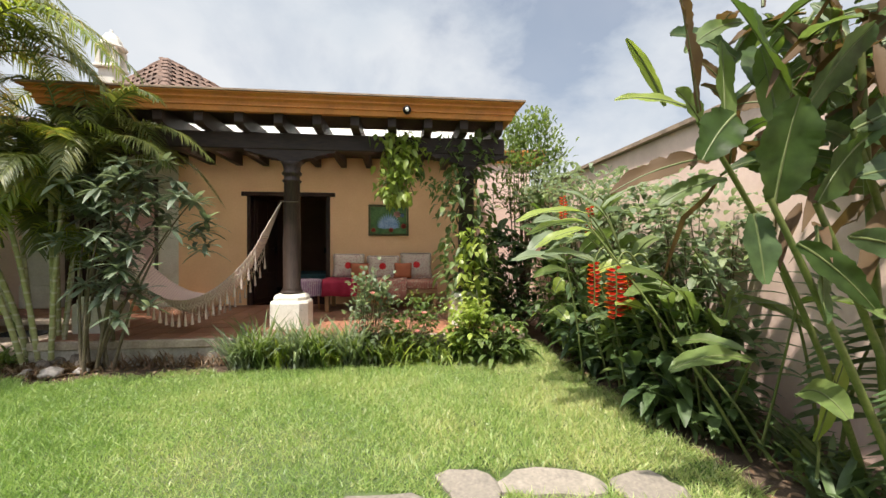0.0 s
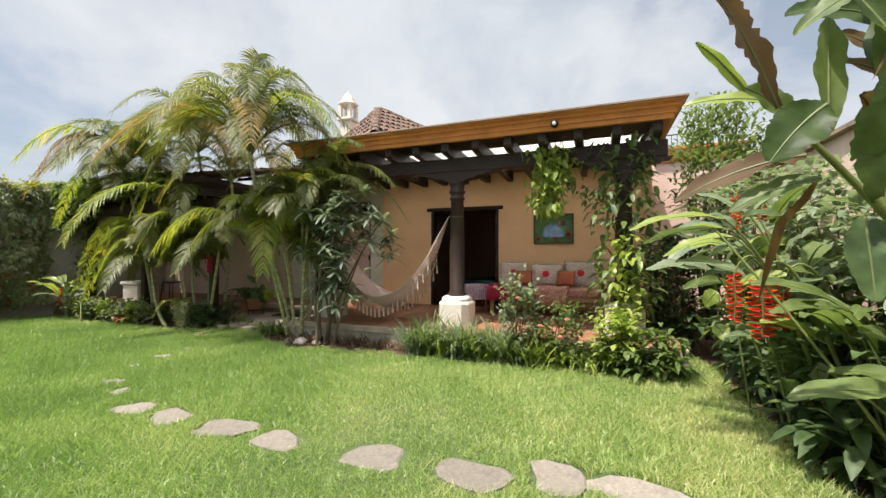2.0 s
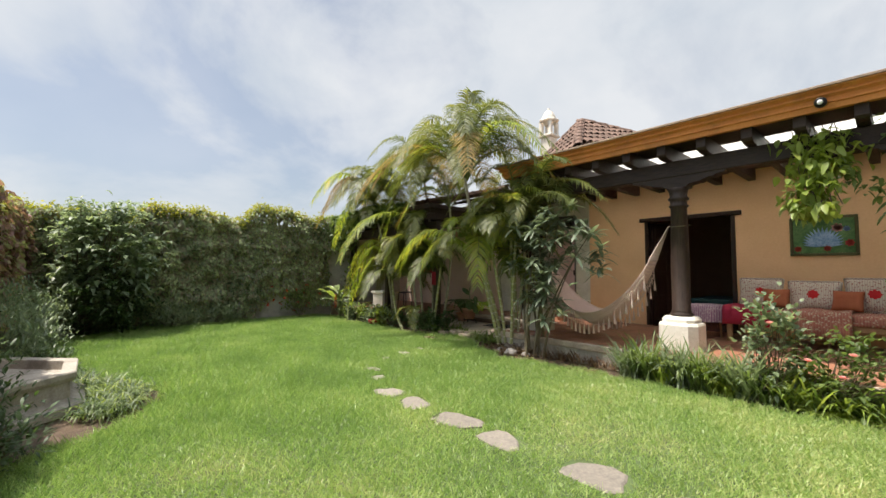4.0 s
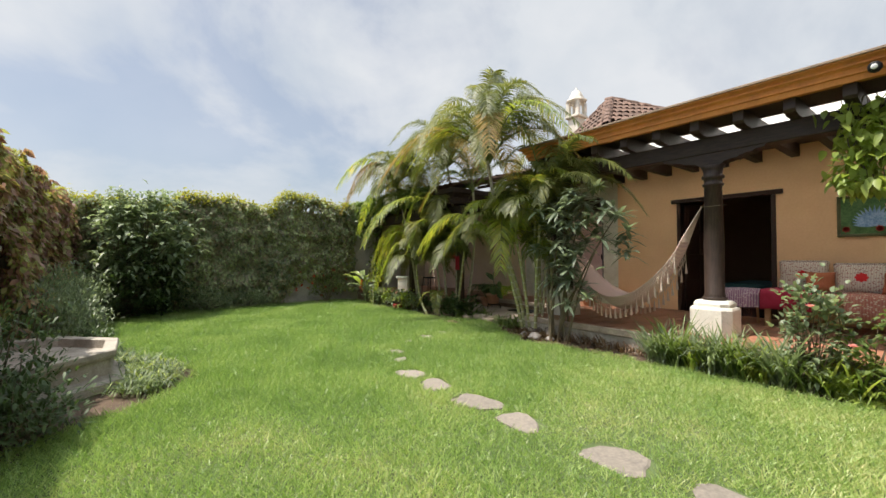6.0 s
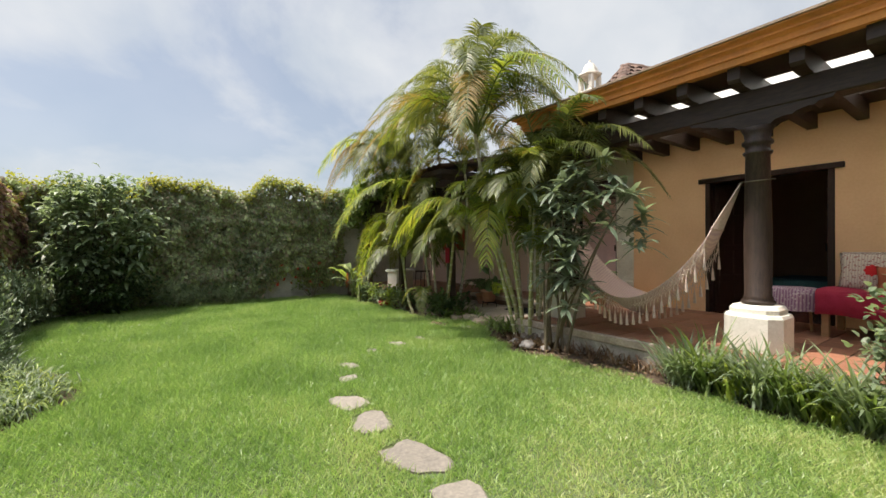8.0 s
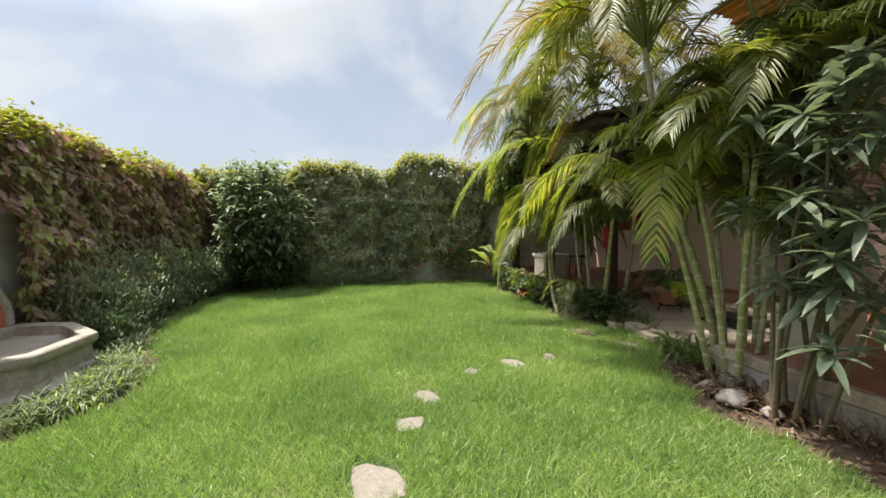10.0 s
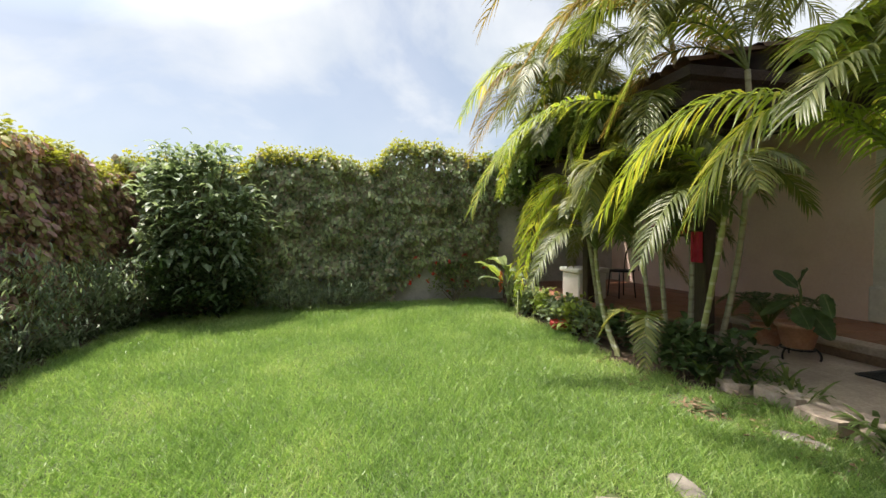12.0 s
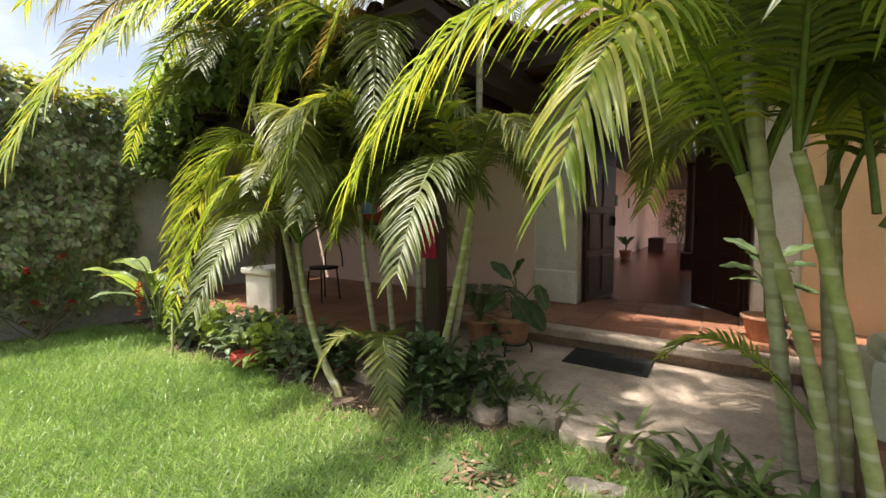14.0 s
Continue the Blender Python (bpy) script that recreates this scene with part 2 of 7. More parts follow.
M_ROOFTILE = surface("clay_roof_tile", (0.11, 0.068, 0.05), (0.19, 0.115, 0.085), 8, 0.8, 0.4, 40, island=0.25, stain=(0.060, 0.048, 0.038), stain_scale=4, stain_amount=0.55)
M_STONE = surface("flagstone", (0.165, 0.148, 0.125), (0.29, 0.255, 0.21), 6, 0.85, 0.6, 45, objrand=0.2, stain=(0.11, 0.105, 0.085), stain_scale=5, stain_amount=0.6)
M_PAVING = surface("worn_paving", (0.33, 0.265, 0.21), (0.52, 0.43, 0.345), 4, 0.75, 0.5, 40, stain=(0.17, 0.135, 0.11), stain_scale=2.2, stain_amount=0.6)
M_BASIN = surface("carved_stone", (0.30, 0.27, 0.225), (0.46, 0.42, 0.36), 6, 0.9, 0.6, 45, stain=(0.13, 0.12, 0.1), stain_scale=3.5, stain_amount=0.65)
M_TERRA = surface("terracotta_limewash", (0.42, 0.13, 0.07), (0.56, 0.2, 0.11), 4, 0.85, 0.25, 40, stain=(0.3, 0.12, 0.08), stain_amount=0.4)
M_POT = surface("clay_pot", (0.33, 0.16, 0.09), (0.47, 0.25, 0.15), 10, 0.8, 0.3, 50, stain=(0.5, 0.42, 0.34), stain_scale=6, stain_amount=0.4)
M_IRON = surface("black_iron", (0.012, 0.012, 0.012), (0.03, 0.028, 0.026), 20, 0.5, 0.2, metallic=0.6)
M_MAT = surface("rubber_doormat", (0.012, 0.012, 0.013), (0.035, 0.035, 0.036), 30, 0.8, 0.6, 160)
M_ROCK = surface("grey_rock", (0.2, 0.185, 0.17), (0.4, 0.37, 0.34), 7, 0.9, 0.8, 40)
M_BARK = surface("stump_bark", (0.10, 0.085, 0.07), (0.24, 0.2, 0.165), 9, 0.95, 1.0, 40, stretch=(5, 5, 1), bump_dist=0.02)
def ringed_cane(name, c1, c2, ring):
    """Palm cane: mottled green or grey with paler leaf-scar rings."""
    m = surface(name, c1, c2, 4, 0.5, 0.2, 30, stain=(0.4, 0.37, 0.28), stain_scale=3, stain_amount=0.5)
    nt = m.node_tree
    b = nt.nodes["Principled BSDF"]
    src = b.inputs["Base Color"].links[0].from_socket
    tc = nt.nodes.new("ShaderNodeTexCoord")
    wv = nt.nodes.new("ShaderNodeTexWave")
    wv.bands_direction = "Z"
    wv.inputs["Scale"].default_value, wv.inputs["Distortion"].default_value, wv.inputs["Detail Scale"].default_value = 2.3, 1.2, 0.6
    nt.links.new(tc.outputs["Object"], wv.inputs["Vector"])
    rp = nt.nodes.new("ShaderNodeValToRGB")
    rp.color_ramp.elements[0].position, rp.color_ramp.elements[1].position = 0.86, 0.97
    nt.links.new(wv.outputs["Fac"], rp.inputs["Fac"])
    mx = nt.nodes.new("ShaderNodeMix")
    mx.data_type = "RGBA"
    nt.links.new(rp.outputs["Color"], mx.inputs["Factor"])
    nt.links.new(src, mx.inputs["A"])
    mx.inputs["B"].default_value = rgba(ring)
    nt.links.new(mx.outputs["Result"], b.inputs["Base Color"])
    return m


M_CANE = ringed_cane("palm_cane", (0.24, 0.26, 0.1), (0.42, 0.41, 0.2), (0.5, 0.48, 0.34))
M_CANE_OLD = ringed_cane("old_palm_cane", (0.3, 0.28, 0.19), (0.47, 0.44, 0.33), (0.29, 0.26, 0.185))
M_STEM = surface("woody_stem", (0.10, 0.085, 0.055), (0.2, 0.165, 0.11), 10, 0.85, 0.5, 50)
M_GSTEM = surface("green_stem", (0.09, 0.12, 0.03), (0.17, 0.2, 0.06), 8, 0.5, 0.2, 40)
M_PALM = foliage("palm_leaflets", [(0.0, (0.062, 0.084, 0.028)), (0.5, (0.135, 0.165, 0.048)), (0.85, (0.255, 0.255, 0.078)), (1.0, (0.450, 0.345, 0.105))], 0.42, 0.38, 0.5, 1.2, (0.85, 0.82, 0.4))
# lighter, yellower copy of palm_leaflets: sunlight put into the leaflet colour
M_PALM_SUNLIT = foliage("palm_leaflets_sunlit", [(0.0, (0.125, 0.180, 0.030)), (0.5, (0.240, 0.300, 0.048)), (0.82, (0.430, 0.380, 0.075)), (1.0, (0.680, 0.450, 0.080))], 0.38, 0.46, 0.5, 1.5, (0.9, 0.92, 0.48))
M_PALM_DRY = foliage("palm_leaflets_dry", [(0.0, (0.13, 0.09, 0.03)), (0.5, (0.26, 0.18, 0.06)), (1.0, (0.42, 0.3, 0.1))], 0.6, 0.3, 0.3, 1.5)
M_VINE = foliage("wall_vine_leaves", [(0.0, (0.060, 0.085, 0.050)), (0.25, (0.145, 0.190, 0.100)), (0.42, (0.240, 0.190, 0.130)), (0.58, (0.235, 0.295, 0.150)), (0.8, (0.360, 0.410, 0.200)), (1.0, (0.430, 0.310, 0.210))], 0.55, 0.22, 0.35, 1.5, streak=0.45)
M_VINE_WARM = foliage("wall_vine_leaves_warm", [(0.0, (0.100, 0.070, 0.070)), (0.25, (0.250, 0.150, 0.140)), (0.48, (0.390, 0.230, 0.205)), (0.62, (0.290, 0.310, 0.145)), (0.82, (0.430, 0.440, 0.185)), (1.0, (0.500, 0.280, 0.245))], 0.55, 0.28, 0.35, 1.3, streak=0.4)
M_VINE_TOP = foliage("wall_vine_new_growth", [(0.0, (0.150, 0.170, 0.035)), (0.6, (0.300, 0.310, 0.060)), (1.0, (0.440, 0.390, 0.090))], 0.55, 0.3, 0.35, 1.5)
M_SHRUB = foliage("grey_green_leaves", [(0.0, (0.100, 0.135, 0.085)), (0.6, (0.190, 0.240, 0.140)), (1.0, (0.340, 0.400, 0.235))], 0.45, 0.33, 0.4, 2, (1.0, 1.0, 0.7))
M_WHORL = foliage("grey_leathery_leaves", [(0.0, (0.080, 0.108, 0.076)), (0.6, (0.150, 0.190, 0.125)), (1.0, (0.300, 0.350, 0.235))], 0.36, 0.25, 0.5, 2, (1.0, 1.0, 0.7))
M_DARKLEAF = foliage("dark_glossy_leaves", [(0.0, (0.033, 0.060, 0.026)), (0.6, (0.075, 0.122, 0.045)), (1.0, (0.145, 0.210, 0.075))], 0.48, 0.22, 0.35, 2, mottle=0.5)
M_MIDLEAF = foliage("mid_green_leaves", [(0.0, (0.065, 0.105, 0.035)), (0.6, (0.13, 0.185, 0.055)), (1.0, (0.23, 0.29, 0.09))], 0.46, 0.33, 0.4, 2, (1.0, 1.0, 0.62), mottle=0.4)
M_LIME = foliage("lime_leaves", [(0.0, (0.14, 0.2, 0.04)), (0.6, (0.27, 0.34, 0.075)), (1.0, (0.42, 0.45, 0.13))], 0.4, 0.36, 0.45, 2, (1.0, 1.0, 0.62))
M_BIGLEAF = foliage("broad_leaf", [(0.0, (0.024, 0.046, 0.016)), (0.5, (0.050, 0.090, 0.021)), (0.8, (0.090, 0.130, 0.028)), (1.0, (0.150, 0.110, 0.045))], 0.5, 0.4, 0.35, 2.5, (1.0, 1.0, 0.5), mottle=0.6)
M_DEADLEAF = foliage("dead_leaf", [(0.0, (0.043, 0.024, 0.013)), (0.5, (0.103, 0.063, 0.031)), (1.0, (0.194, 0.136, 0.076))], 0.7, 0.25, 0.3, 3)
M_RIB = surface("pale_midrib", (0.1, 0.135, 0.045), (0.17, 0.2, 0.075), 8, 0.45, 0.1, 40)
M_RED = foliage("red_bract", [(0.0, (0.40, 0.025, 0.020)), (0.5, (0.56, 0.05, 0.025)), (1.0, (0.62, 0.13, 0.04))], 0.4, 0.25, 0.4, 6, (0.6, 0.3, 0.2))
M_YELLOWTIP = foliage("yellow_bract_tip", [(0.0, (0.7, 0.38, 0.04)), (1.0, (0.7, 0.5, 0.08))], 0.4, 0.3, 0.4, 6)
M_ROSE = foliage("pink_petals", [(0.0, (0.62, 0.3, 0.28)), (1.0, (0.75, 0.5, 0.45))], 0.5, 0.3, 0.3, 6, (1, .7, .7))
M_LITTER = foliage("leaf_litter", [(0.0, (0.09, 0.05, 0.03)), (0.6, (0.2, 0.13, 0.08)), (1.0, (0.4, 0.32, 0.24))], 0.8, 0.1, 0.2, 4)
M_HAMMOCK = woven("hammock_cloth", (0.74, 0.58, 0.50), (0.63, 0.46, 0.43), (0.70, 0.54, 0.47), 40)
M_CORD = surface("cotton_cord", (0.52, 0.40, 0.345), (0.70, 0.58, 0.50), 30, 0.9, 0.3, 90)
M_MAGENTA = surface("magenta_cloth", (0.30, 0.014, 0.04), (0.42, 0.03, 0.07), 8, 0.9, 0.3, 120)
M_LILAC = woven("lilac_knit", (0.5, 0.36, 0.4), (0.3, 0.16, 0.26), (0.62, 0.52, 0.52), 30)
M_PATTERN = woven("patterned_cover", (0.42, 0.20, 0.14), (0.36, 0.14, 0.11), (0.54, 0.43, 0.32), 30)
M_CUSHION = woven("embroidered_cushion", (0.66, 0.58, 0.48), (0.54, 0.44, 0.38), (0.40, 0.21, 0.19), 34)
M_STRIPE = woven("striped_cushion_edge", (0.74, 0.66, 0.56), (0.15, 0.06, 0.07), (0.5, 0.4, 0.35), 90)
M_RUST = surface("rust_cloth", (0.36, 0.1, 0.05), (0.46, 0.15, 0.07), 8, 0.9, 0.3, 120)
M_REDCLOTH = surface("red_flower_cloth", (0.5, 0.015, 0.02), (0.6, 0.03, 0.03), 12, 0.9, 0.3, 120)
M_CANVAS = surface("painted_canvas", (0.045, 0.12, 0.045), (0.13, 0.25, 0.09), 7, 0.7, 0.2, 40)
M_BLUE = surface("blue_paint", (0.12, 0.25, 0.5), (0.4, 0.55, 0.75), 14, 0.6, 0.2, 60)
M_REDPAINT = surface("red_paint", (0.35, 0.03, 0.03), (0.5, 0.07, 0.05), 9, 0.6, 0.2, 60)
M_FRAME = surface("green_brown_frame", (0.07, 0.075, 0.03), (0.12, 0.115, 0.05), 14, 0.6, 0.2, 60)
M_ROOM = surface("dim_room_wall", (0.34, 0.2, 0.12), (0.4, 0.25, 0.15), 3, 0.9, 0.1)
M_TEAL = surface("teal_cloth", (0.03, 0.09, 0.10), (0.05, 0.14, 0.15), 8, 0.9, 0.2)
M_SHEET, _nt, _b = base_material("milky_roof_sheet", 0.5)
_b.inputs["Base Color"].default_value = (0.8, 0.8, 0.78, 1)
_tr = _nt.nodes.new("ShaderNodeBsdfTranslucent")
_tr.inputs["Color"].default_value = (0.85, 0.85, 0.82, 1)
_mx = _nt.nodes.new("ShaderNodeMixShader")
_mx.inputs[0].default_value = 0.88
_nt.links.new(_b.outputs[0], _mx.inputs[1])
_nt.links.new(_tr.outputs[0], _mx.inputs[2])
_nt.links.new(_mx.outputs[0], _nt.nodes["Material Output"].inputs["Surface"])
M_GLASSY = surface("lamp_lens", (0.7, 0.7, 0.68), (0.85, 0.85, 0.82), 10, 0.15, 0.05, spec=0.6)



# ---- builders ----
rng = np.random.default_rng(7)


def mesh_of(name, v, f):
    me = bpy.data.meshes.new(name)
    me.from_pydata([tuple(p) for p in v], [], [tuple(q) for q in f])
    me.update()
    return me


def quads_mesh(name, verts, quads, smooth=True):
    """A mesh from arrays: verts (n, 3), quads (m, 4)."""
    me = bpy.data.meshes.new(name)
    verts, quads = np.asarray(verts, dtype=np.float32), np.asarray(quads, dtype=np.int32)
    me.vertices.add(len(verts))
    me.vertices.foreach_set("co", verts.ravel())
    me.loops.add(quads.size)
    me.loops.foreach_set("vertex_index", quads.ravel())
    me.polygons.add(len(quads))
    me.polygons.foreach_set("loop_start", np.arange(0, quads.size, 4, dtype=np.int32))
    if smooth:
        me.polygons.foreach_set("use_smooth", np.ones(len(quads), dtype=bool))
    me.update(calc_edges=True)
    return me


def thing(name, label, category, group="", kind="", at=(0, 0, 0)):
    ob = new(name)
    ob.location = at
    ob.empty_display_size = 0.1
    return tagged(ob, label, category, group, kind)


def part(name, geo, material, parent=None, label=""):
    """Links a mesh, a bmesh or (verts, faces) as one mesh object under a thing or part, in the thing's own frame."""
    if isinstance(geo, bmesh.types.BMesh):
        me = bpy.data.meshes.new(name)
        bmesh.ops.recalc_face_normals(geo, faces=geo.faces)
        geo.to_mesh(me)
        geo.free()
    elif isinstance(geo, tuple):
        me = mesh_of(name, *geo)
    else:
        me = geo
    if not me.materials:
        me.materials.append(material)
    ob = new(name, me)
    if parent:
        ob.parent = parent
    if label:
        ob["label"] = label
    return ob


def box(x0, y0, z0, x1, y1, z1, bevel=0.0, segs=1):
    bm = bmesh.new()
    bmesh.ops.create_cube(bm, size=1.0, matrix=Matrix.Translation(((x0 + x1) / 2, (y0 + y1) / 2, (z0 + z1) / 2)) @ Matrix.Diagonal((abs(x1 - x0), abs(y1 - y0), abs(z1 - z0), 1)))
    if bevel:
        bmesh.ops.bevel(bm, geom=list(bm.edges), offset=bevel, segments=segs, affect="EDGES", profile=0.6)
    return bm


def prism(poly, lo, hi, axis="z"):
    """A polygon (list of 2D points) pulled along an axis between lo and hi."""
    def put(a, b, c):
        return {"z": (a, b, c), "y": (a, c, b), "x": (c, a, b)}[axis]
    n = len(poly)
    v = [put(a, b, lo) for a, b in poly] + [put(a, b, hi) for a, b in poly]
    f = [tuple(range(n)), tuple(range(2 * n - 1, n - 1, -1))] + [(i, (i + 1) % n, n + (i + 1) % n, n + i) for i in range(n)]
    bm = bmesh.new()
    vs = [bm.verts.new(p) for p in v]
    for q in f:
        bm.faces.new([vs[i] for i in q])
    return bm


def lathe(profile, n=20, at=(0, 0, 0), rot=0.0):
    """Rings (radius, z) turned about the vertical through at."""
    v, f = [], []
    for r, z in profile:
        for i in range(n):
            a = rot + 2 * math.pi * i / n
            v.append((at[0] + r * math.cos(a), at[1] + r * math.sin(a), at[2] + z))
    for j in range(len(profile) - 1):
        for i in range(n):
            f.append((j * n + i, j * n + (i + 1) % n, (j + 1) * n + (i + 1) % n, (j + 1) * n + i))
    f.append(tuple(range(n - 1, -1, -1)))
    k = (len(profile) - 1) * n
    f.append(tuple(range(k, k + n)))
    return v, f


def smooth(ob):
    ob.data.polygons.foreach_set("use_smooth", np.ones(len(ob.data.polygons), dtype=bool))
    return ob


def tube(points, radii, n=8):
    """A tapering tube along points, as arrays of verts and quads."""
    pts = np.asarray(points, float)
    k = len(pts)
    radii = np.full(k, radii) if np.isscalar(radii) else np.asarray(radii, float)
    tang = np.gradient(pts, axis=0)
    tang /= np.linalg.norm(tang, axis=1)[:, None] + 1e-9
    ref = np.array([0.31, 0.93, 0.2])
    s = np.cross(tang, ref)
    s /= np.linalg.norm(s, axis=1)[:, None] + 1e-9
    u = np.cross(tang, s)
    a = np.linspace(0, 2 * np.pi, n, endpoint=False)
    ring = pts[:, None, :] + radii[:, None, None] * (np.cos(a)[None, :, None] * s[:, None, :] + np.sin(a)[None, :, None] * u[:, None, :])
    v = ring.reshape(-1, 3)
    i, j = np.meshgrid(np.arange(n), np.arange(k - 1))
    q = np.stack([j * n + i, j * n + (i + 1) % n, (j + 1) * n + (i + 1) % n, (j + 1) * n + i], -1).reshape(-1, 4)
    return v, q


def gather(*pieces):
    """Joins (verts, quads) pieces into one."""
    vs, qs, k = [], [], 0
    for v, q in pieces:
        vs.append(np.asarray(v, float))
        qs.append(np.asarray(q, int) + k)
        k += len(v)
    return np.concatenate(vs), np.concatenate(qs)


def unit(a):
    return a / (np.linalg.norm(a, axis=-1, keepdims=True) + 1e-9)


PROFILES = {
    "lance": [0.25, 0.85, 1.0, 0.75, 0.06],
    "broad": [0.3, 0.95, 1.0, 0.7, 0.05],
    "strap": [0.8, 1.0, 0.95, 0.7, 0.05],
    "blade": [1.0, 0.8, 0.08],
    "ivy": [0.35, 1.0, 0.06],
}


def leaves(p, d, up, length, width, droop=0.3, profile="lance", fold=0.0, wave=0.0):
    """Many leaves at once: bases p, directions d, up vectors; sizes may vary leaf by leaf. Returns verts and quads."""
    p, d, up = np.atleast_2d(p).astype(float), unit(np.atleast_2d(d).astype(float)), np.atleast_2d(up).astype(float)
    n = len(p)
    d, up = np.broadcast_to(d, (n, 3)), np.broadcast_to(up, (n, 3))
    length, width, droop = (np.broadcast_to(np.asarray(a, float), (n,)) for a in (length, width, droop))
    prof = np.array(PROFILES[profile])
    k = len(prof)
    t = np.linspace(0, 1, k)
    s = unit(np.cross(d, up) + 1e-6)
    nrm = np.cross(s, d)
    c = p[:, None] + d[:, None] * (length[:, None] * t)[..., None]
    c[..., 2] -= (length * droop)[:, None] * t[None] ** 2
    if wave:
        c += nrm[:, None] * (wave * length[:, None] * np.sin(t * 9 + rng.random((n, 1)) * 6))[..., None]
    w = 0.5 * width[:, None] * prof[None]
    off = s[:, None] * w[..., None]
    if fold:
        lift = nrm[:, None] * (w * fold)[..., None]
        v = np.stack([c - off + lift, c, c + off + lift], 2).reshape(-1, 3)
        m = 3
    else:
        v = np.stack([c - off, c + off], 2).reshape(-1, 3)
        m = 2
    base = np.arange(n)[:, None, None] * (k * m)
    j = np.arange(k - 1)[None, :, None] * m
    i = np.arange(m - 1)[None, None, :]
    a = base + j + i
    q = np.stack([a, a + 1, a + m + 1, a + m], -1).reshape(-1, 4)
    return v, q


def rand_dirs(n, zlo=-1.0, zhi=1.0):
    a, z = rng.random(n) * 2 * np.pi, rng.uniform(zlo, zhi, n)
    r = np.sqrt(np.maximum(0, 1 - z * z))
    return np.stack([r * np.cos(a), r * np.sin(a), z], 1)


UP = np.array([[0.0, 0.0, 1.0]])


def leafpart(name, vq, material, parent=None, label=""):
    me = quads_mesh(name, *vq)
    me.materials.append(material)
    return part(name, me, material, parent, label)


# ---- ground ----
LAWN_TOP = [(-11.6, 4.9), (-10.6, 5.1), (-9.4, 4.85), (-8.6, 5.1), (-7.6, 5.0), (-6.9, 4.95), (-6.2, 5.2), (-5.5, 5.5), (-4.9, 5.1), (-4.3, 4.75), (-3.7, 4.55), (-3.1, 4.7), (-2.2, 4.86), (1.0, 4.8), (1.5, 5.25), (1.75, 6.3), (2.1, 5.6)]
LAWN_LOW = [(-11.6, -0.8), (-9.8, -1.15), (-8.3, -1.1), (-6.7, -0.66), (-5.8, -0.15), (-5.1, 0.06), (-4.6, 0.06), (-4.2, -0.25), (-3.5, -1.05), (-2.6, -1.9), (2.1, -2.6)]
TX, TY = np.array(LAWN_TOP).T
LX, LY = np.array(LAWN_LOW).T


def on_lawn(x, y):
    edge = 0.05 * np.sin(x * 7.3) + 0.04 * np.sin(x * 17.1 + 1)
    return (y < np.interp(x, TX, TY) + edge) & (y > np.interp(x, LX, LY) + edge) & (x > -11.62) & (x < 2.08 + 0.06 * np.sin(y * 6.0) + 0.03 * np.sin(y * 19))


tagged(part("ground", (((-900, -900, -0.06), (900, -900, -0.06), (900, 900, -0.06), (-900, 900, -0.06)), ((0, 1, 2, 3),)), M_SOIL), "brown bare soil of the garden", "ground", kind="structure")
gx, gy = np.meshgrid(np.linspace(-11.7, 3.1, 150), np.linspace(-3.0, 6.6, 100))
gz = 0.012 * np.sin(gx * 1.7) * np.cos(gy * 1.3) - np.where(on_lawn(gx, gy), 0.012, 0.03)
gi, gj = np.meshgrid(np.arange(149), np.arange(99))
ga = gj * 150 + gi
gq = np.stack([ga, ga + 1, ga + 151, ga + 150], -1).reshape(-1, 4)
keep = on_lawn(gx, gy).ravel()
soil_q = gq[~keep[gq].all(1)]
lawn_q = gq[keep[gq].all(1)]
gv = np.stack([gx, gy, gz], -1).reshape(-1, 3)
me = quads_mesh("lawn", gv, lawn_q)
tagged(part("lawn", me, M_LAWN), "green lawn with paler dry patches", "lawn", kind="structure")
me = quads_mesh("flower_bed_soil", gv, soil_q)
tagged(part("flower_bed_soil", me, M_SOIL), "brown soil of the planting beds beside the lawn", "soil", kind="structure")


# ---- boundary walls ----
def rough_wall(name, x0, y0, x1, y1, h, material, label):
    ob = part(name, box(x0, y0, -0.06, x1, y1, h, 0.012), material)
    return tagged(ob, label, "wall", kind="structure")


pink = rough_wall("wall_east", 3.1, -4.0, 3.32, 9.6, 2.72, M_PINK, "pink plastered garden wall with stains")
coping = tagged(thing("wall_coping", "weathered sloping coping along the pink wall", "coping", kind="structure"), kind="structure")
for i in range(14):
    y = -4.0 + i * 0.97
    part("coping_stone", prism([(3.03, 2.722), (3.39, 2.722), (3.39, 2.77), (3.21, 2.84), (3.03, 2.77)], y + 0.004, y + 0.966, "y"), M_CAP, coping)
rough_wall("wall_west", -12.1, -2.2, -11.86, 9.0, 2.75, M_GREYWALL, "weathered white boundary wall mostly hidden by vines")
rough_wall("wall_south", -11.86, -2.15, -3.0, -1.92, 2.45, M_GREYWALL, "boundary wall covered by vines")
rough_wall("wall_south_2", -3.0, -4.2, 3.3, -4.0, 2.45, M_GREYWALL, "plain boundary wall behind the lawn")
rough_wall("wall_south_3", -3.1, -4.0, -2.9, -2.15, 2.45, M_GREYWALL, "plain return of the boundary wall")

# ---- house: facade with door and passage openings ----
FY = 8.2


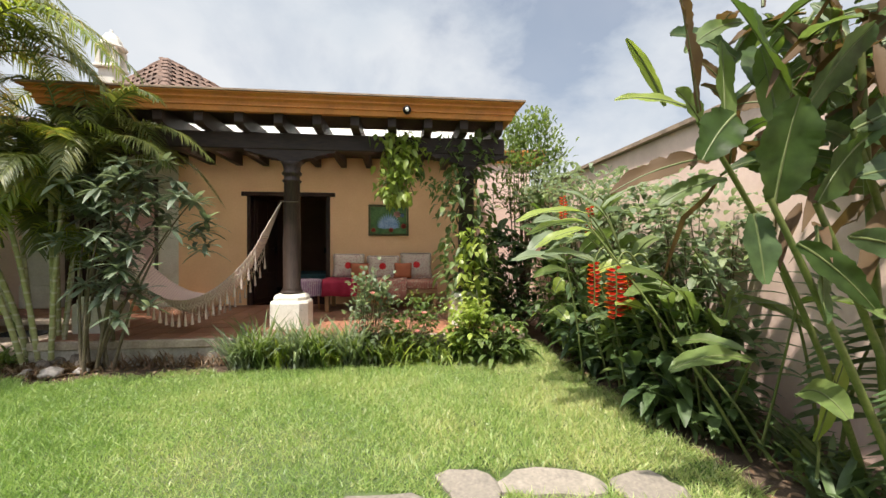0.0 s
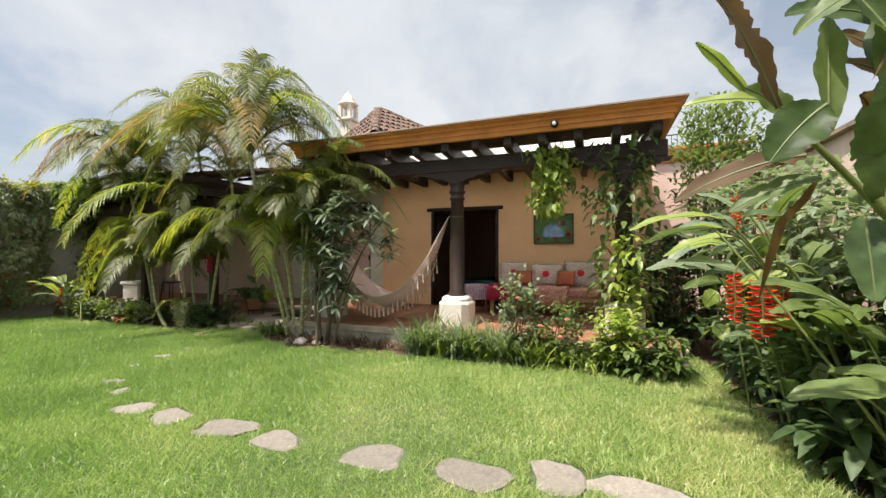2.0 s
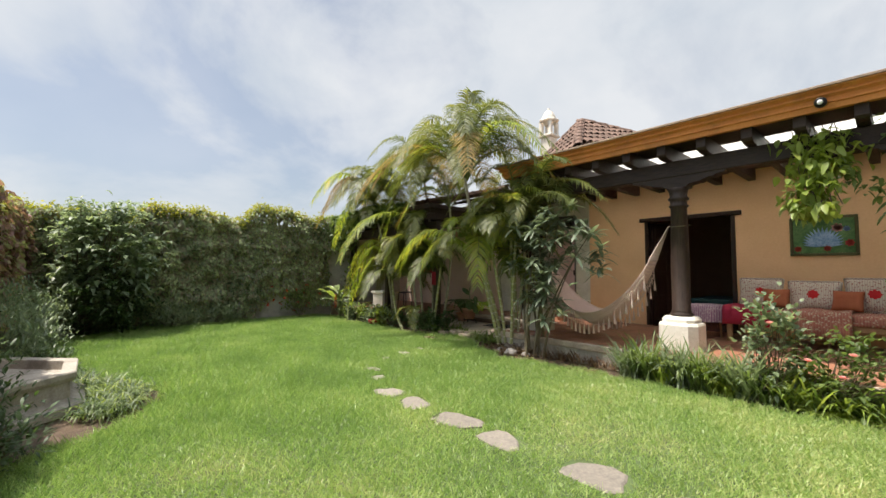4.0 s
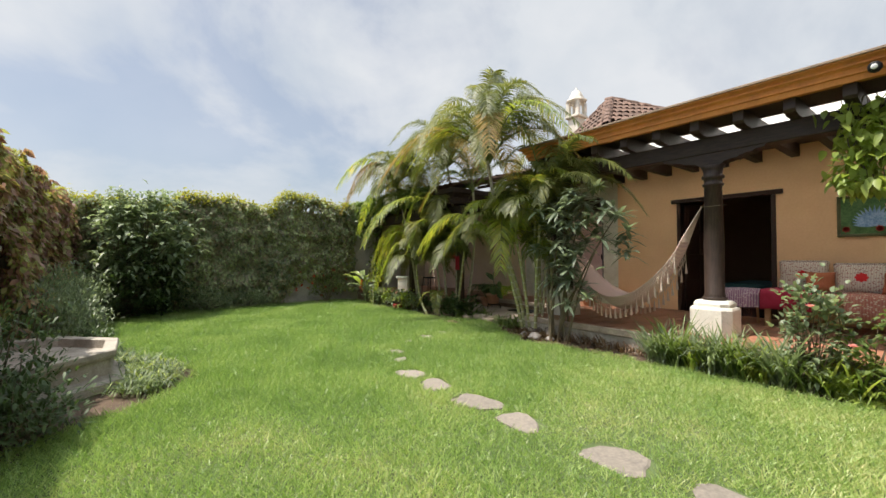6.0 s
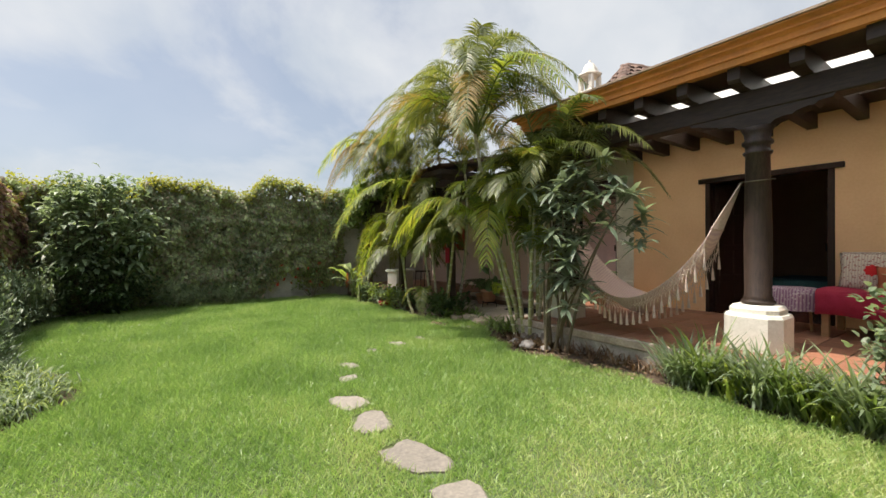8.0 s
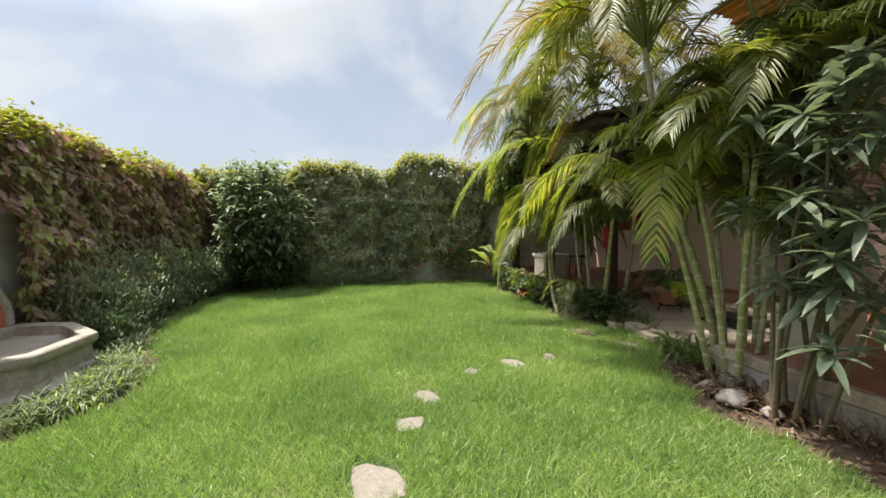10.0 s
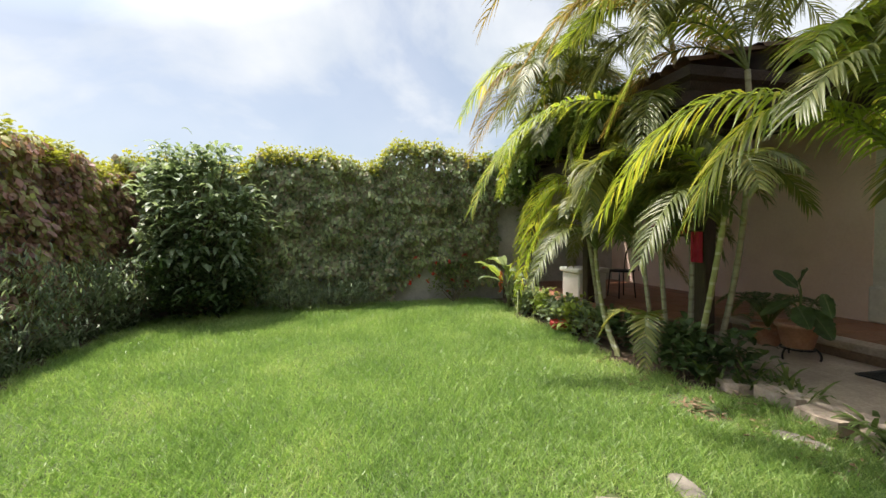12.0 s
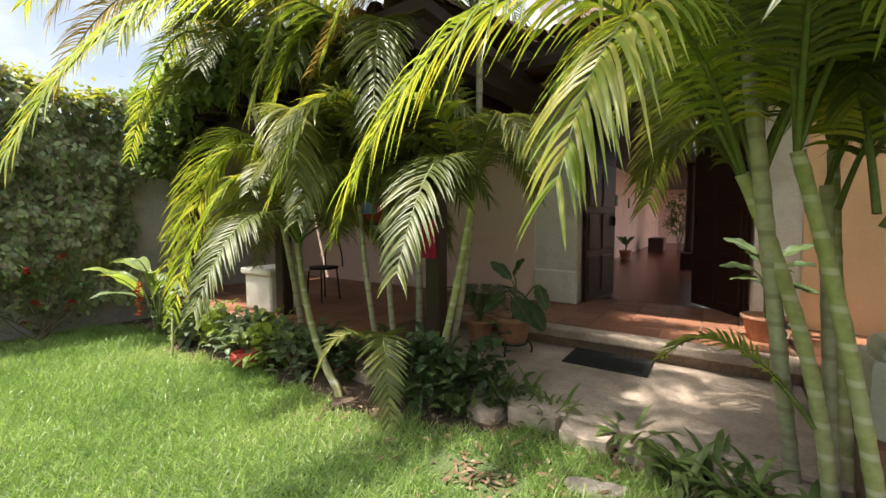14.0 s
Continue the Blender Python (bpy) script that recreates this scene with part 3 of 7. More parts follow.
def wall_with_openings(name, x0, x1, y0, y1, z0, z1, openings, material, label):
    """Wall along x; openings are (xa, xb, za, zb)."""
    bm = bmesh.new()
    xs = sorted({x0, x1, *[o[0] for o in openings], *[o[1] for o in openings]})
    for a, b in zip(xs, xs[1:]):
        holes = sorted((o[2], o[3]) for o in openings if o[0] <= a + 1e-6 and o[1] >= b - 1e-6)
        lo = z0
        for za, zb in holes + [(z1, z1)]:
            if za > lo + 1e-4:
                bmesh.ops.create_cube(bm, size=1.0, matrix=Matrix.Translation(((a + b) / 2, (y0 + y1) / 2, (lo + za) / 2)) @ Matrix.Diagonal((b - a, y1 - y0, za - lo, 1)))
            lo = zb
    bmesh.ops.remove_doubles(bm, verts=bm.verts, dist=1e-4)
    return tagged(part(name, bm, material), label, "wall", kind="structure")


wall_with_openings("wall_north", -4.18, 1.62, FY, 8.5, 0.0, 3.6, [(-2.93, -1.35, 0.0, 2.5)], M_ORANGE, "ochre plastered house wall under the porch")
wall_with_openings("wall_north_2", -6.9, -4.18, FY + 0.02, 8.5, 0.0, 3.3, [(-6.35, -4.55, 0.0, 2.75)], M_WHITE, "whitewashed jambs and lintel of the passage doorway")
wall_with_openings("wall_north_3", -11.86, -6.9, FY, 8.5, 0.0, 3.4, [], M_PEACH, "pale peach plastered house wall of the side porch")
for x0, x1 in ((-6.9, -6.33), (-4.57, -4.18)):
    tagged(part("door_plinth", box(x0, FY - 0.06, 0.29, x1, FY + 0.02, 0.72, 0.02), M_WHITE), "whitewashed plinth at the foot of the doorway jamb", "plinth", kind="structure")
wall_with_openings("wall_north_4", 1.62, 3.1, 9.3, 9.6, 0.0, 3.5, [], M_PINK, "pale plastered wall behind the shrubs")
rough_wall("wall_house_side", 1.4, 8.5, 1.62, 9.6, 3.4, M_ORANGE, "ochre side wall of the house")


def cornice(name, x0, x1, y0, y1, prof, label, material=M_CORNICE):
    """A moulding that runs round a rectangle: prof gives (outward step, height)."""
    v, f = [], []
    for d, z in prof:
        v += [(x0 - d, y0 - d, z), (x1 + d, y0 - d, z), (x1 + d, y1 + d, z), (x0 - d, y1 + d, z)]
    for j in range(len(prof) - 1):
        for i in range(4):
            f.append((j * 4 + i, j * 4 + (i + 1) % 4, j * 4 + 4 + (i + 1) % 4, j * 4 + 4 + i))
    return tagged(part(name, (v, f), material), label, "cornice", kind="structure")


CORN = [(-0.16, 3.19), (-0.02, 3.165), (0.0, 3.165), (0.012, 3.225), (0.035, 3.23), (0.035, 3.25), (0.02, 3.254), (0.03, 3.285), (0.06, 3.305), (0.075, 3.308), (0.075, 3.325), (0.062, 3.328), (0.075, 3.345), (0.11, 3.358), (0.125, 3.36), (0.125, 3.378)]
cornice("cornice", -4.4, 1.56, 5.43, 8.9, CORN, "orange moulded cornice along the porch roof edge")
cornice("cornice_cap", -4.4, 1.56, 5.43, 8.9, [(0.12, 3.376), (0.15, 3.378), (0.15, 3.40), (0.1, 3.42), (-0.3, 3.45)], "weathered grey cap of the cornice", M_CAP)
cornice("cornice_2", 1.8, 3.4, 9.25, 10.2, [(0.0, 3.4), (0.02, 3.5), (0.05, 3.52), (0.05, 3.6), (0.1, 3.65), (0.1, 3.70), (0.0, 3.72), (-0.3, 3.72)], "orange moulded cornice on the rear wall")

# roof deck with the open slot that lets daylight in behind the beam
tagged(part("ceiling", prism([(7.65, 3.2), (8.2, 3.2), (8.2, 3.3), (7.65, 3.3)], -4.3, 1.5, "x"), M_WOOD), "dark boarded porch ceiling", "ceiling", kind="structure")
tagged(part("ceiling_2", prism([(5.46, 3.2), (6.18, 3.2), (6.18, 3.3), (5.46, 3.3)], -4.3, 1.5, "x"), M_WOOD), "dark boarded underside of the eave", "ceiling", kind="structure")
for x0, x1 in ((-4.3, -4.1), (1.3, 1.5)):
    tagged(part("ceiling_3", prism([(6.181, 3.2), (7.649, 3.2), (7.649, 3.3), (6.181, 3.3)], x0, x1, "x"), M_WOOD), "dark boarded porch ceiling", "ceiling", kind="structure")
tagged(part("roof_sheet", prism([(6.1, 3.304), (7.7, 3.304), (7.7, 3.309), (6.1, 3.309)], -4.15, 1.35, "x"), M_SHEET), "milky translucent roofing sheet over the porch", "roof sheet", kind="structure")
raft = thing("rafters", "row of dark wooden rafters under the porch roof", "rafter", kind="structure")
for i in range(12):
    x = -4.05 + i * 0.495
    part("rafter", prism([(5.5, 3.05), (5.53, 3.02), (5.62, 3.001), (8.19, 3.001), (8.19, 3.196), (5.5, 3.196)], x - 0.055, x + 0.055, "x"), M_WOOD, raft)
tagged(part("porch_beam", box(-4.35, 5.79, 2.77, 1.55, 6.01, 2.999, 0.012), M_WOOD), "long dark wooden beam carried by the porch columns", "beam", kind="structure")


def porch_column(x, y, hang=False):
    col = thing("porch_column", "dark round wooden column on a white chamfered stone base", "column", "porch columns", at=(x, y, 0.3))
    base = [(0.255, 0.0), (0.255, 0.34), (0.24, 0.37), (0.215, 0.375), (0.215, 0.42), (0.19, 0.455), (0.165, 0.46)]
    v, f = [], []
    for r, z in base:
        c = r * 0.62
        v += [(-r, -c, z), (-c, -r, z), (c, -r, z), (r, -c, z), (r, c, z), (c, r, z), (-c, r, z), (-r, c, z)]
    for j in range(len(base) - 1):
        f += [(j * 8 + i, j * 8 + (i + 1) % 8, j * 8 + 8 + (i + 1) % 8, j * 8 + 8 + i) for i in range(8)]
    f += [tuple(range(7, -1, -1)), tuple(range(len(v) - 8, len(v)))]
    part("pedestal", (v, f), M_WHITE, col, "whitewashed stone pedestal with chamfered corners")
    smooth(part("shaft", lathe([(0.13, 0.462), (0.15, 0.475), (0.15, 0.495), (0.125, 0.515), (0.132, 0.53), (0.118, 0.55), (0.122, 1.2), (0.105, 2.02), (0.125, 2.035), (0.13, 2.055), (0.108, 2.07), (0.108, 2.12), (0.135, 2.14), (0.135, 2.165), (0.11, 2.19), (0.12, 2.26), (0.15, 2.31)], 24), M_COLWOOD, col))
    half = [(0.14, 2.312), (0.17, 2.36), (0.26, 2.39), (0.31, 2.385), (0.34, 2.425), (0.43, 2.46), (0.47, 2.455), (0.50, 2.495), (0.60, 2.515), (0.62, 2.556)]
    half = [(a, 2.312 + (b - 2.312) * 0.64) for a, b in half]
    poly = [(-a, b) for a, b in half[::-1]] + half
    part("bracket", prism(poly, -0.1, 0.1, "y"), M_WOOD, col, "carved dark wooden bracket capital")
    return col


for x in (-3.98, -1.5, 1.0):
    porch_column(x, 5.9)

# porch floors
tagged(part("porch_floor", box(-4.3, 5.25, -0.05, 1.65, 8.2, 0.285, 0.01), M_GROUT), "raised porch floor of red clay tiles", "floor", kind="structure")
tagged(part("porch_edge", box(-4.32, 5.19, 0.19, 1.67, 5.2495, 0.292, 0.012), M_PAVING), "worn stone edging along the porch", "edging", kind="structure")
tagged(part("porch_riser", box(-4.31, 5.215, -0.05, 1.66, 5.249, 0.189, 0.0), M_BASIN), "stained stone riser below the porch edge", "riser", kind="structure")
tagged(part("passage_paving", box(-7.6, 5.55, -0.05, -4.302, 6.98, 0.1, 0.015), M_PAVING), "worn paving slab in front of the passage step", "paving", kind="structure")
pav = bpy.data.objects["passage_paving"]
ex = -7.55
for i in range(9):
    w = (0.42, 0.31, 0.5, 0.27, 0.38, 0.33, 0.46, 0.24, 0.29)[i]
    d, h = 0.13 + 0.05 * math.sin(i * 2.7), 0.07 + 0.018 * math.sin(i * 1.9)
    part("edging_stone", prism([(ex + 0.01, 5.545), (ex + 0.03, 5.545 - d), (ex + w * 0.55, 5.53 - d), (ex + w - 0.03, 5.56 - d), (ex + w - 0.01, 5.545)], -0.04, h), M_PAVING, pav)
    ex += w
tagged(part("passage_floor", box(-7.6, 6.98, -0.05, -4.302, 8.9, 0.272, 0.008), M_GROUT), "tiled landing before the passage door", "floor", kind="structure")
tagged(part("step_nosing", box(-7.6, 6.9, 0.2, -4.302, 7.12, 0.284, 0.02, 2), M_PAVING), "rounded stone nosing of the passage step", "step", kind="structure")
tagged(part("side_porch_floor", box(-11.86, 5.45, -0.05, -7.6, 8.2, 0.285, 0.01), M_GROUT), "raised side porch floor of red clay tiles", "floor", kind="structure")

# room behind the porch door
room = M_ROOM
for nm, b in (("wall_room_back", (-4.4, 12.0, 0, 0.6, 12.1, 3.2)), ("wall_room_left", (-4.5, 8.5, 0, -4.4, 12.1, 3.2)), ("wall_room_right", (0.5, 8.5, 0, 0.6, 12.0, 3.2))):
    tagged(part(nm, box(*b), room), "dim plastered wall of the room behind the porch door", "wall", kind="structure")
tagged(part("room_floor", box(-4.4, 8.2, 0.0, 0.5, 12.0, 0.28), M_POLISH), "polished red floor of the dim room", "floor", kind="structure")
tagged(part("ceiling_room", box(-4.5, 8.5, 3.2, 0.6, 12.1, 3.3), M_WOOD), "dark ceiling of the room", "ceiling", kind="structure")
bed = thing("bed", "low bed with a dark teal cover in the dim room", "bed", at=(-1.7, 9.6, 0.28))
part("mattress", box(-0.9, 0, 0.25, 0.9, 1.6, 0.52, 0.06, 3), M_TEAL, bed)
part("bed_frame", box(-0.92, -0.02, 0.0, 0.92, 1.62, 0.249, 0.02), M_DOOR, bed)

door1 = thing("door_1", "dark wooden double door of the porch, one leaf ajar", "door", kind="structure")
part("lintel", box(-3.03, FY - 0.035, 2.42, -1.25, FY + 0.12, 2.5, 0.01), M_DOOR, door1)
for x in (-2.93, -1.42):
    part("door_jamb", box(x, FY - 0.012, 0.285, x + 0.07, FY + 0.12, 2.419, 0.006), M_DOOR, door1)


def door_leaf(parent, hinge, angle, width, h, mirror=1, z0=0.29):
    """A panelled leaf hinged at a point; angle in degrees from +x."""
    m = pose(hinge[0], hinge[1], z0, 0, 0, angle)
    leaf = part("door_leaf", box(0, -0.025, 0, width, 0.025, h, 0.005), M_DOOR, parent)
    leaf.matrix_local = m
    rows = 4
    for r in range(rows):
        for c in range(2):
            x0, x1 = 0.07 + c * (width - 0.1) / 2, 0.07 + (c + 1) * (width - 0.1) / 2 - 0.05
            za, zb = 0.1 + r * (h - 0.1) / rows, 0.1 + (r + 1) * (h - 0.1) / rows - 0.09
            for s in (-1, 1):
                part("door_panel", box(x0, s * 0.025 - 0.008, za, x1, s * 0.025 + 0.008, zb, 0.007), M_DOOR, leaf)
    part("door_handle", box(width - 0.09, -0.06, 1.0, width - 0.06, 0.06, 1.13, 0.008), M_IRON, leaf, "black iron handle")
    return leaf


door_leaf(door1, (-2.85, 8.33), 70, 0.7, 2.11)
door_leaf(door1, (-1.43, 8.33), 100, 0.7, 2.11)
door2 = thing("door_2", "tall dark wooden passage door with both leaves open", "door", kind="structure")
door_leaf(door2, (-6.31, 8.42), 78, 0.88, 2.42)
door_leaf(door2, (-4.59, 8.42), 126, 0.88, 2.42)
part("door_head", box(-6.35, 8.25, 2.68, -4.55, 8.42, 2.749, 0.01), M_DOOR, door2)

# corridor beyond the passage door
tagged(part("corridor_floor", box(-7.3, 8.9, -0.05, -4.5, 26.0, 0.268), M_POLISH), "glossy dark red corridor floor", "floor", kind="structure")
tagged(part("wall_corridor_left", box(-7.55, 8.5, 0, -7.3, 26.0, 3.0), M_PINK), "pink plastered corridor wall", "wall", kind="structure")
tagged(part("wall_corridor_end", box(-7.3, 26.0, 0, 2.4, 26.2, 3.0), M_PINK), "plastered end wall of the corridor", "wall", kind="structure")
tagged(part("wall_courtyard", box(2.4, 12.1, 0, 2.6, 26.2, 3.4), M_PINK), "sunlit plastered wall across the courtyard", "wall", kind="structure")
tagged(part("ceiling_corridor", box(-7.55, 8.5, 2.9, -5.25, 26.2, 3.0), M_WOOD), "dark boarded corridor ceiling", "ceiling", kind="structure")
tagged(part("ceiling_vestibule", box(-5.249, 8.5, 2.9, -4.4, 10.2, 3.0), M_WOOD), "dark boarded ceiling behind the passage door", "ceiling", kind="structure")
tagged(part("corridor_header", box(-5.43, 9.2, 2.6, -5.25, 26.0, 2.899), M_WOOD), "dark beam along the corridor's open side", "beam", kind="structure")
for y in (13.4, 16.4, 19.4, 22.4):
    c = thing("corridor_post", "dark wooden post on a pale base beside the corridor", "post", "corridor posts", at=(-5.35, y, 0.268))
    part("post_base", box(-0.17, -0.17, 0, 0.17, 0.17, 0.4, 0.03), M_DOOR, c)
    smooth(part("shaft", lathe([(0.12, 0.4), (0.12, 0.45), (0.1, 0.5), (0.09, 2.15), (0.12, 2.2), (0.12, 2.33)], 14), M_COLWOOD, c))

# roofs: side porch and passage
cornice("cornice_3", -11.8, -6.75, 5.5, 8.4, [(-0.3, 2.78), (0.0, 2.78), (0.02, 2.86), (0.06, 2.9), (0.06, 3.0), (-0.4, 3.02)], "dark wooden eave board of the side porch", M_WOOD)
tagged(part("ceiling_side_porch", prism([(5.55, 2.79), (8.2, 2.95), (8.2, 3.05), (5.55, 2.9)], -11.8, -6.75, "x"), M_WOOD), "dark boarded side porch ceiling", "ceiling", kind="structure")
tagged(part("ceiling_passage", prism([(7.25, 3.0), (8.9, 3.3), (8.9, 3.4), (7.25, 3.1)], -7.7, -4.4, "x"), M_WOOD), "dark boarded eave over the passage door", "ceiling", kind="structure")
side_raft = thing("side_rafters", "row of dark wooden rafters under the side porch roof", "rafter", kind="structure")
for i in range(11):
    x = -11.6 + i * 0.48
    part("rafter", prism([(5.4, 2.62), (8.19, 2.78), (8.19, 2.92), (5.4, 2.76)], x - 0.05, x + 0.05, "x"), M_WOOD, side_raft)
tagged(part("side_porch_beam", box(-11.86, 5.7, 2.36, -6.75, 5.9, 2.6, 0.012), M_WOOD), "dark wooden beam of the side porch", "beam", kind="structure")
for px in (-6.85, -9.0):
    pp = thing("porch_post", "dark square wooden post of the side porch", "post", "side porch posts", at=(px, 5.8, 0.0 if px > -7 else 0.285))
    part("shaft", box(-0.07, -0.07, 0, 0.07, 0.07, 2.36 if px > -7 else 2.075, 0.012), M_COLWOOD, pp)
post = thing("porch_post", "dark square wooden post of the side porch wrapped in vines", "post", at=(-11.0, 5.8, 0.285))
part("shaft", box(-0.08, -0.08, 0, 0.08, 0.08, 2.075, 0.012), M_COLWOOD, post)


def tile_roof(name, ridge_a, ridge_b, down, run, rows, label):
    """Rows of half-round clay tiles from a ridge line down a slope; down is the fall direction (unit xyz), run its length."""
    a, b, dn = (np.array(q, float) for q in (ridge_a, ridge_b, down))
    along = b - a
    w = np.linalg.norm(along)
    along /= w
    nrm = np.cross(along, dn)
    nrm *= np.sign(nrm[2])
    cols = int(w / 0.19)
    pieces = []
    ang = np.linspace(0, np.pi, 6)
    for c in range(cols):
        for r in range(rows):
            o = a + along * (c + 0.5) * w / cols + dn * run * r / rows
            o = o + nrm * (0.01 + 0.008 * rng.random())
            r0, r1 = 0.075, 0.095
            L = run / rows * 1.12
            ring0 = o + np.outer(np.cos(ang) * r0, along) + np.outer(np.sin(ang) * r0 * 0.8 + 0.0, nrm)
            ring1 = o + dn * L + np.outer(np.cos(ang) * r1, along) + np.outer(np.sin(ang) * r1 * 0.8 + 0.02, nrm)
            v = np.concatenate([ring0, ring1])
            q = np.array([(i, i + 1, i + 7, i + 6) for i in range(5)])
            pieces.append((v, q))
    pieces.append(tube(np.array([a, (a + b) / 2, b]) + nrm * 0.03, 0.1, 8))
    deck = np.array([a, b, b + dn * run, a + dn * run]) - nrm * 0.005
    pieces.append((deck, np.array([[0, 1, 2, 3]])))
    me = quads_mesh(name, *gather(*pieces))
    return tagged(part(name, me, M_ROOFTILE), label, "roof", kind="structure")


# hipped roof behind, seen above the cornice
def tile_face(name, apex, low_a, low_b, label):
    """A three-sided slope of half-round clay tiles under an apex, with ridge tiles along its two upper edges."""
    a, la, lb = (np.array(q, float) for q in (apex, low_a, low_b))
    along = unit(lb - la)
    foot = la + along * np.dot(a - la, along)
    dn, run = unit(foot - a), np.linalg.norm(foot - a)
    nrm = np.cross(along, dn)
    nrm *= np.sign(nrm[2])
    ang = np.linspace(0, np.pi, 6)
    left, right = np.dot(la - foot, along), np.dot(lb - foot, along)
    pieces, step = [], 0.3
    for r in range(int(run / step)):
        k = (r + 0.6) * step / run
        for c in np.arange(left * k, right * k, 0.19):
            o = a + along * c + dn * r * step + nrm * (0.01 + 0.01 * rng.random())
            r0, r1 = 0.075, 0.095
            ring0 = o + np.outer(np.cos(ang) * r0, along) + np.outer(np.sin(ang) * r0 * 0.8, nrm)
            ring1 = o + dn * step * 1.12 + np.outer(np.cos(ang) * r1, along) + np.outer(np.sin(ang) * r1 * 0.8 + 0.02, nrm)
            pieces.append((np.concatenate([ring0, ring1]), np.array([(i, i + 1, i + 7, i + 6) for i in range(5)])))
    for e in (la, lb):
        n = int(np.linalg.norm(e - a) / 0.32)
        for i in range(n):
            p0, p1 = a + (e - a) * i / n, a + (e - a) * (i + 1.1) / n
            pieces.append(tube(np.array([p0, (p0 + p1) / 2, p1]) + nrm * 0.02, np.array([0.085, 0.095, 0.105]), 8))
    pieces.append((np.array([a, la, (la + lb) / 2, lb]) - nrm * 0.005, np.array([[0, 1, 2, 3]])))
    me = quads_mesh(name, *gather(*pieces))
    return tagged(part(name, me, M_ROOFTILE), label, "roof", kind="structure")


APEX = (-5.21, 9.73, 5.60)
tile_face("roof_hip_front", APEX, (-4.2, 7.8, 4.25), (-2.75, 11.6, 4.55), "weathered clay tile slope seen above the cornice")
tile_face("roof_hip_left", APEX, (-8.4, 10.2, 3.9), (-4.2, 7.8, 4.25), "weathered clay tile slope behind the palms")
tagged(part("wall_upper", box(-6.2, 9.4, 3.3, -3.9, 12.4, 4.6), M_ORANGE), "ochre wall under the raised tile roof", "wall", kind="structure")
tile_roof("roof_side", (-11.8, 8.3, 3.72), (-6.75, 8.3, 3.72), (0, -0.97, -0.242), 2.85, 9, "red clay tile roof of the side porch")
tile_roof("roof_passage", (-7.7, 8.6, 3.62), (-4.45, 8.6, 3.62), (0, -0.965, -0.26), 1.5, 5, "red clay tile eave over the passage door")

chim = thing("chimney", "white ornamental chimney tower with arched openings", "chimney", at=(-8.3, 12.7, 4.4))
part("chimney_shaft", box(-0.22, -0.22, -4.4, 0.22, 0.22, 2.15, 0.02), M_WHITE, chim)
part("chimney_band", box(-0.31, -0.31, 2.151, 0.31, 0.31, 2.26, 0.03), M_WHITE, chim)
for sx in (-1, 1):
    for sy in (-1, 1):
        part("chimney_pier", box(sx * 0.2 - 0.07, sy * 0.2 - 0.07, 2.261, sx * 0.2 + 0.07, sy * 0.2 + 0.07, 2.75, 0.01), M_WHITE, chim)
part("chimney_crown", lathe([(0.36, 2.751), (0.4, 2.8), (0.38, 2.85), (0.3, 2.88), (0.25, 3.02), (0.16, 3.18), (0.06, 3.24), (0.03, 3.34)], 8, rot=math.pi / 8), M_WHITE, chim)



# ---- plants ----
def two_tone(name, a, b, mat_a, mat_b, parent, label=""):
    """One mesh of two (verts, quads) pieces with a material each."""
    v, q = gather(a, b)
    me = quads_mesh(name, v, q)
    me.materials.append(mat_a)
    me.materials.append(mat_b)
    idx = np.zeros(len(q), dtype=np.int32)
    idx[len(a[1]):] = 1
    me.polygons.foreach_set("material_index", idx)
    return part(name, me, mat_a, parent, label)


def bezier(a, b, c, k):
    t = np.linspace(0, 1, k)[:, None]
    a, b, c = (np.array(q, float) for q in (a, b, c))
    return (1 - t) ** 2 * a + 2 * t * (1 - t) * b + t ** 2 * c


def frond(parent, base, ctrl, tip, material, n=58, leaf=0.42, width=0.021, droop=0.75, lift=0.35, bare=0.16):
    """An arching feather leaf: a rachis with two ranks of drooping leaflets."""
    k, n, width = 16, int(n * 1.2), width * 0.76
    pts = bezier(base, ctrl, tip, k)
    rach = tube(pts, np.linspace(0.013, 0.003, k), 5)
    t = np.linspace(bare, 0.995, n) + rng.normal(0, 0.004, n)
    pos = np.stack([np.interp(t, np.linspace(0, 1, k), pts[:, i]) for i in range(3)], 1)
    tg = unit(np.stack([np.interp(t, np.linspace(0, 1, k), np.gradient(pts[:, i])) for i in range(3)], 1))
    side = unit(np.cross(tg, UP) + np.array([[1e-3, 0, 0]]))
    up = np.cross(side, tg)
    fwd = 0.42 + 0.75 * t
    leaf, droop, lift = leaf * 0.7, droop * 0.72, lift + 0.08
    ln = leaf * np.clip(np.sin(np.pi * (0.12 + 0.82 * t)), 0.3, 1) ** 0.7
    out = []
    for s in (-1, 1):
        d = side * s * 1.1 + tg * fwd[:, None] + up * (lift + rng.normal(0, 0.08, (n, 1))) + rng.normal(0, 0.07, (n, 3))
        keepers = rng.random(n) > 0.03
        l = leaves(pos[keepers], d[keepers], up[keepers], ln[keepers] * rng.uniform(0.85, 1.1, keepers.sum()), width * rng.uniform(0.8, 1.1, keepers.sum()), droop * rng.uniform(0.65, 1.3, keepers.sum()), "strap", 0.4)
        out.append(l)
    return two_tone("frond", gather(*out), rach, material, M_GSTEM, parent)


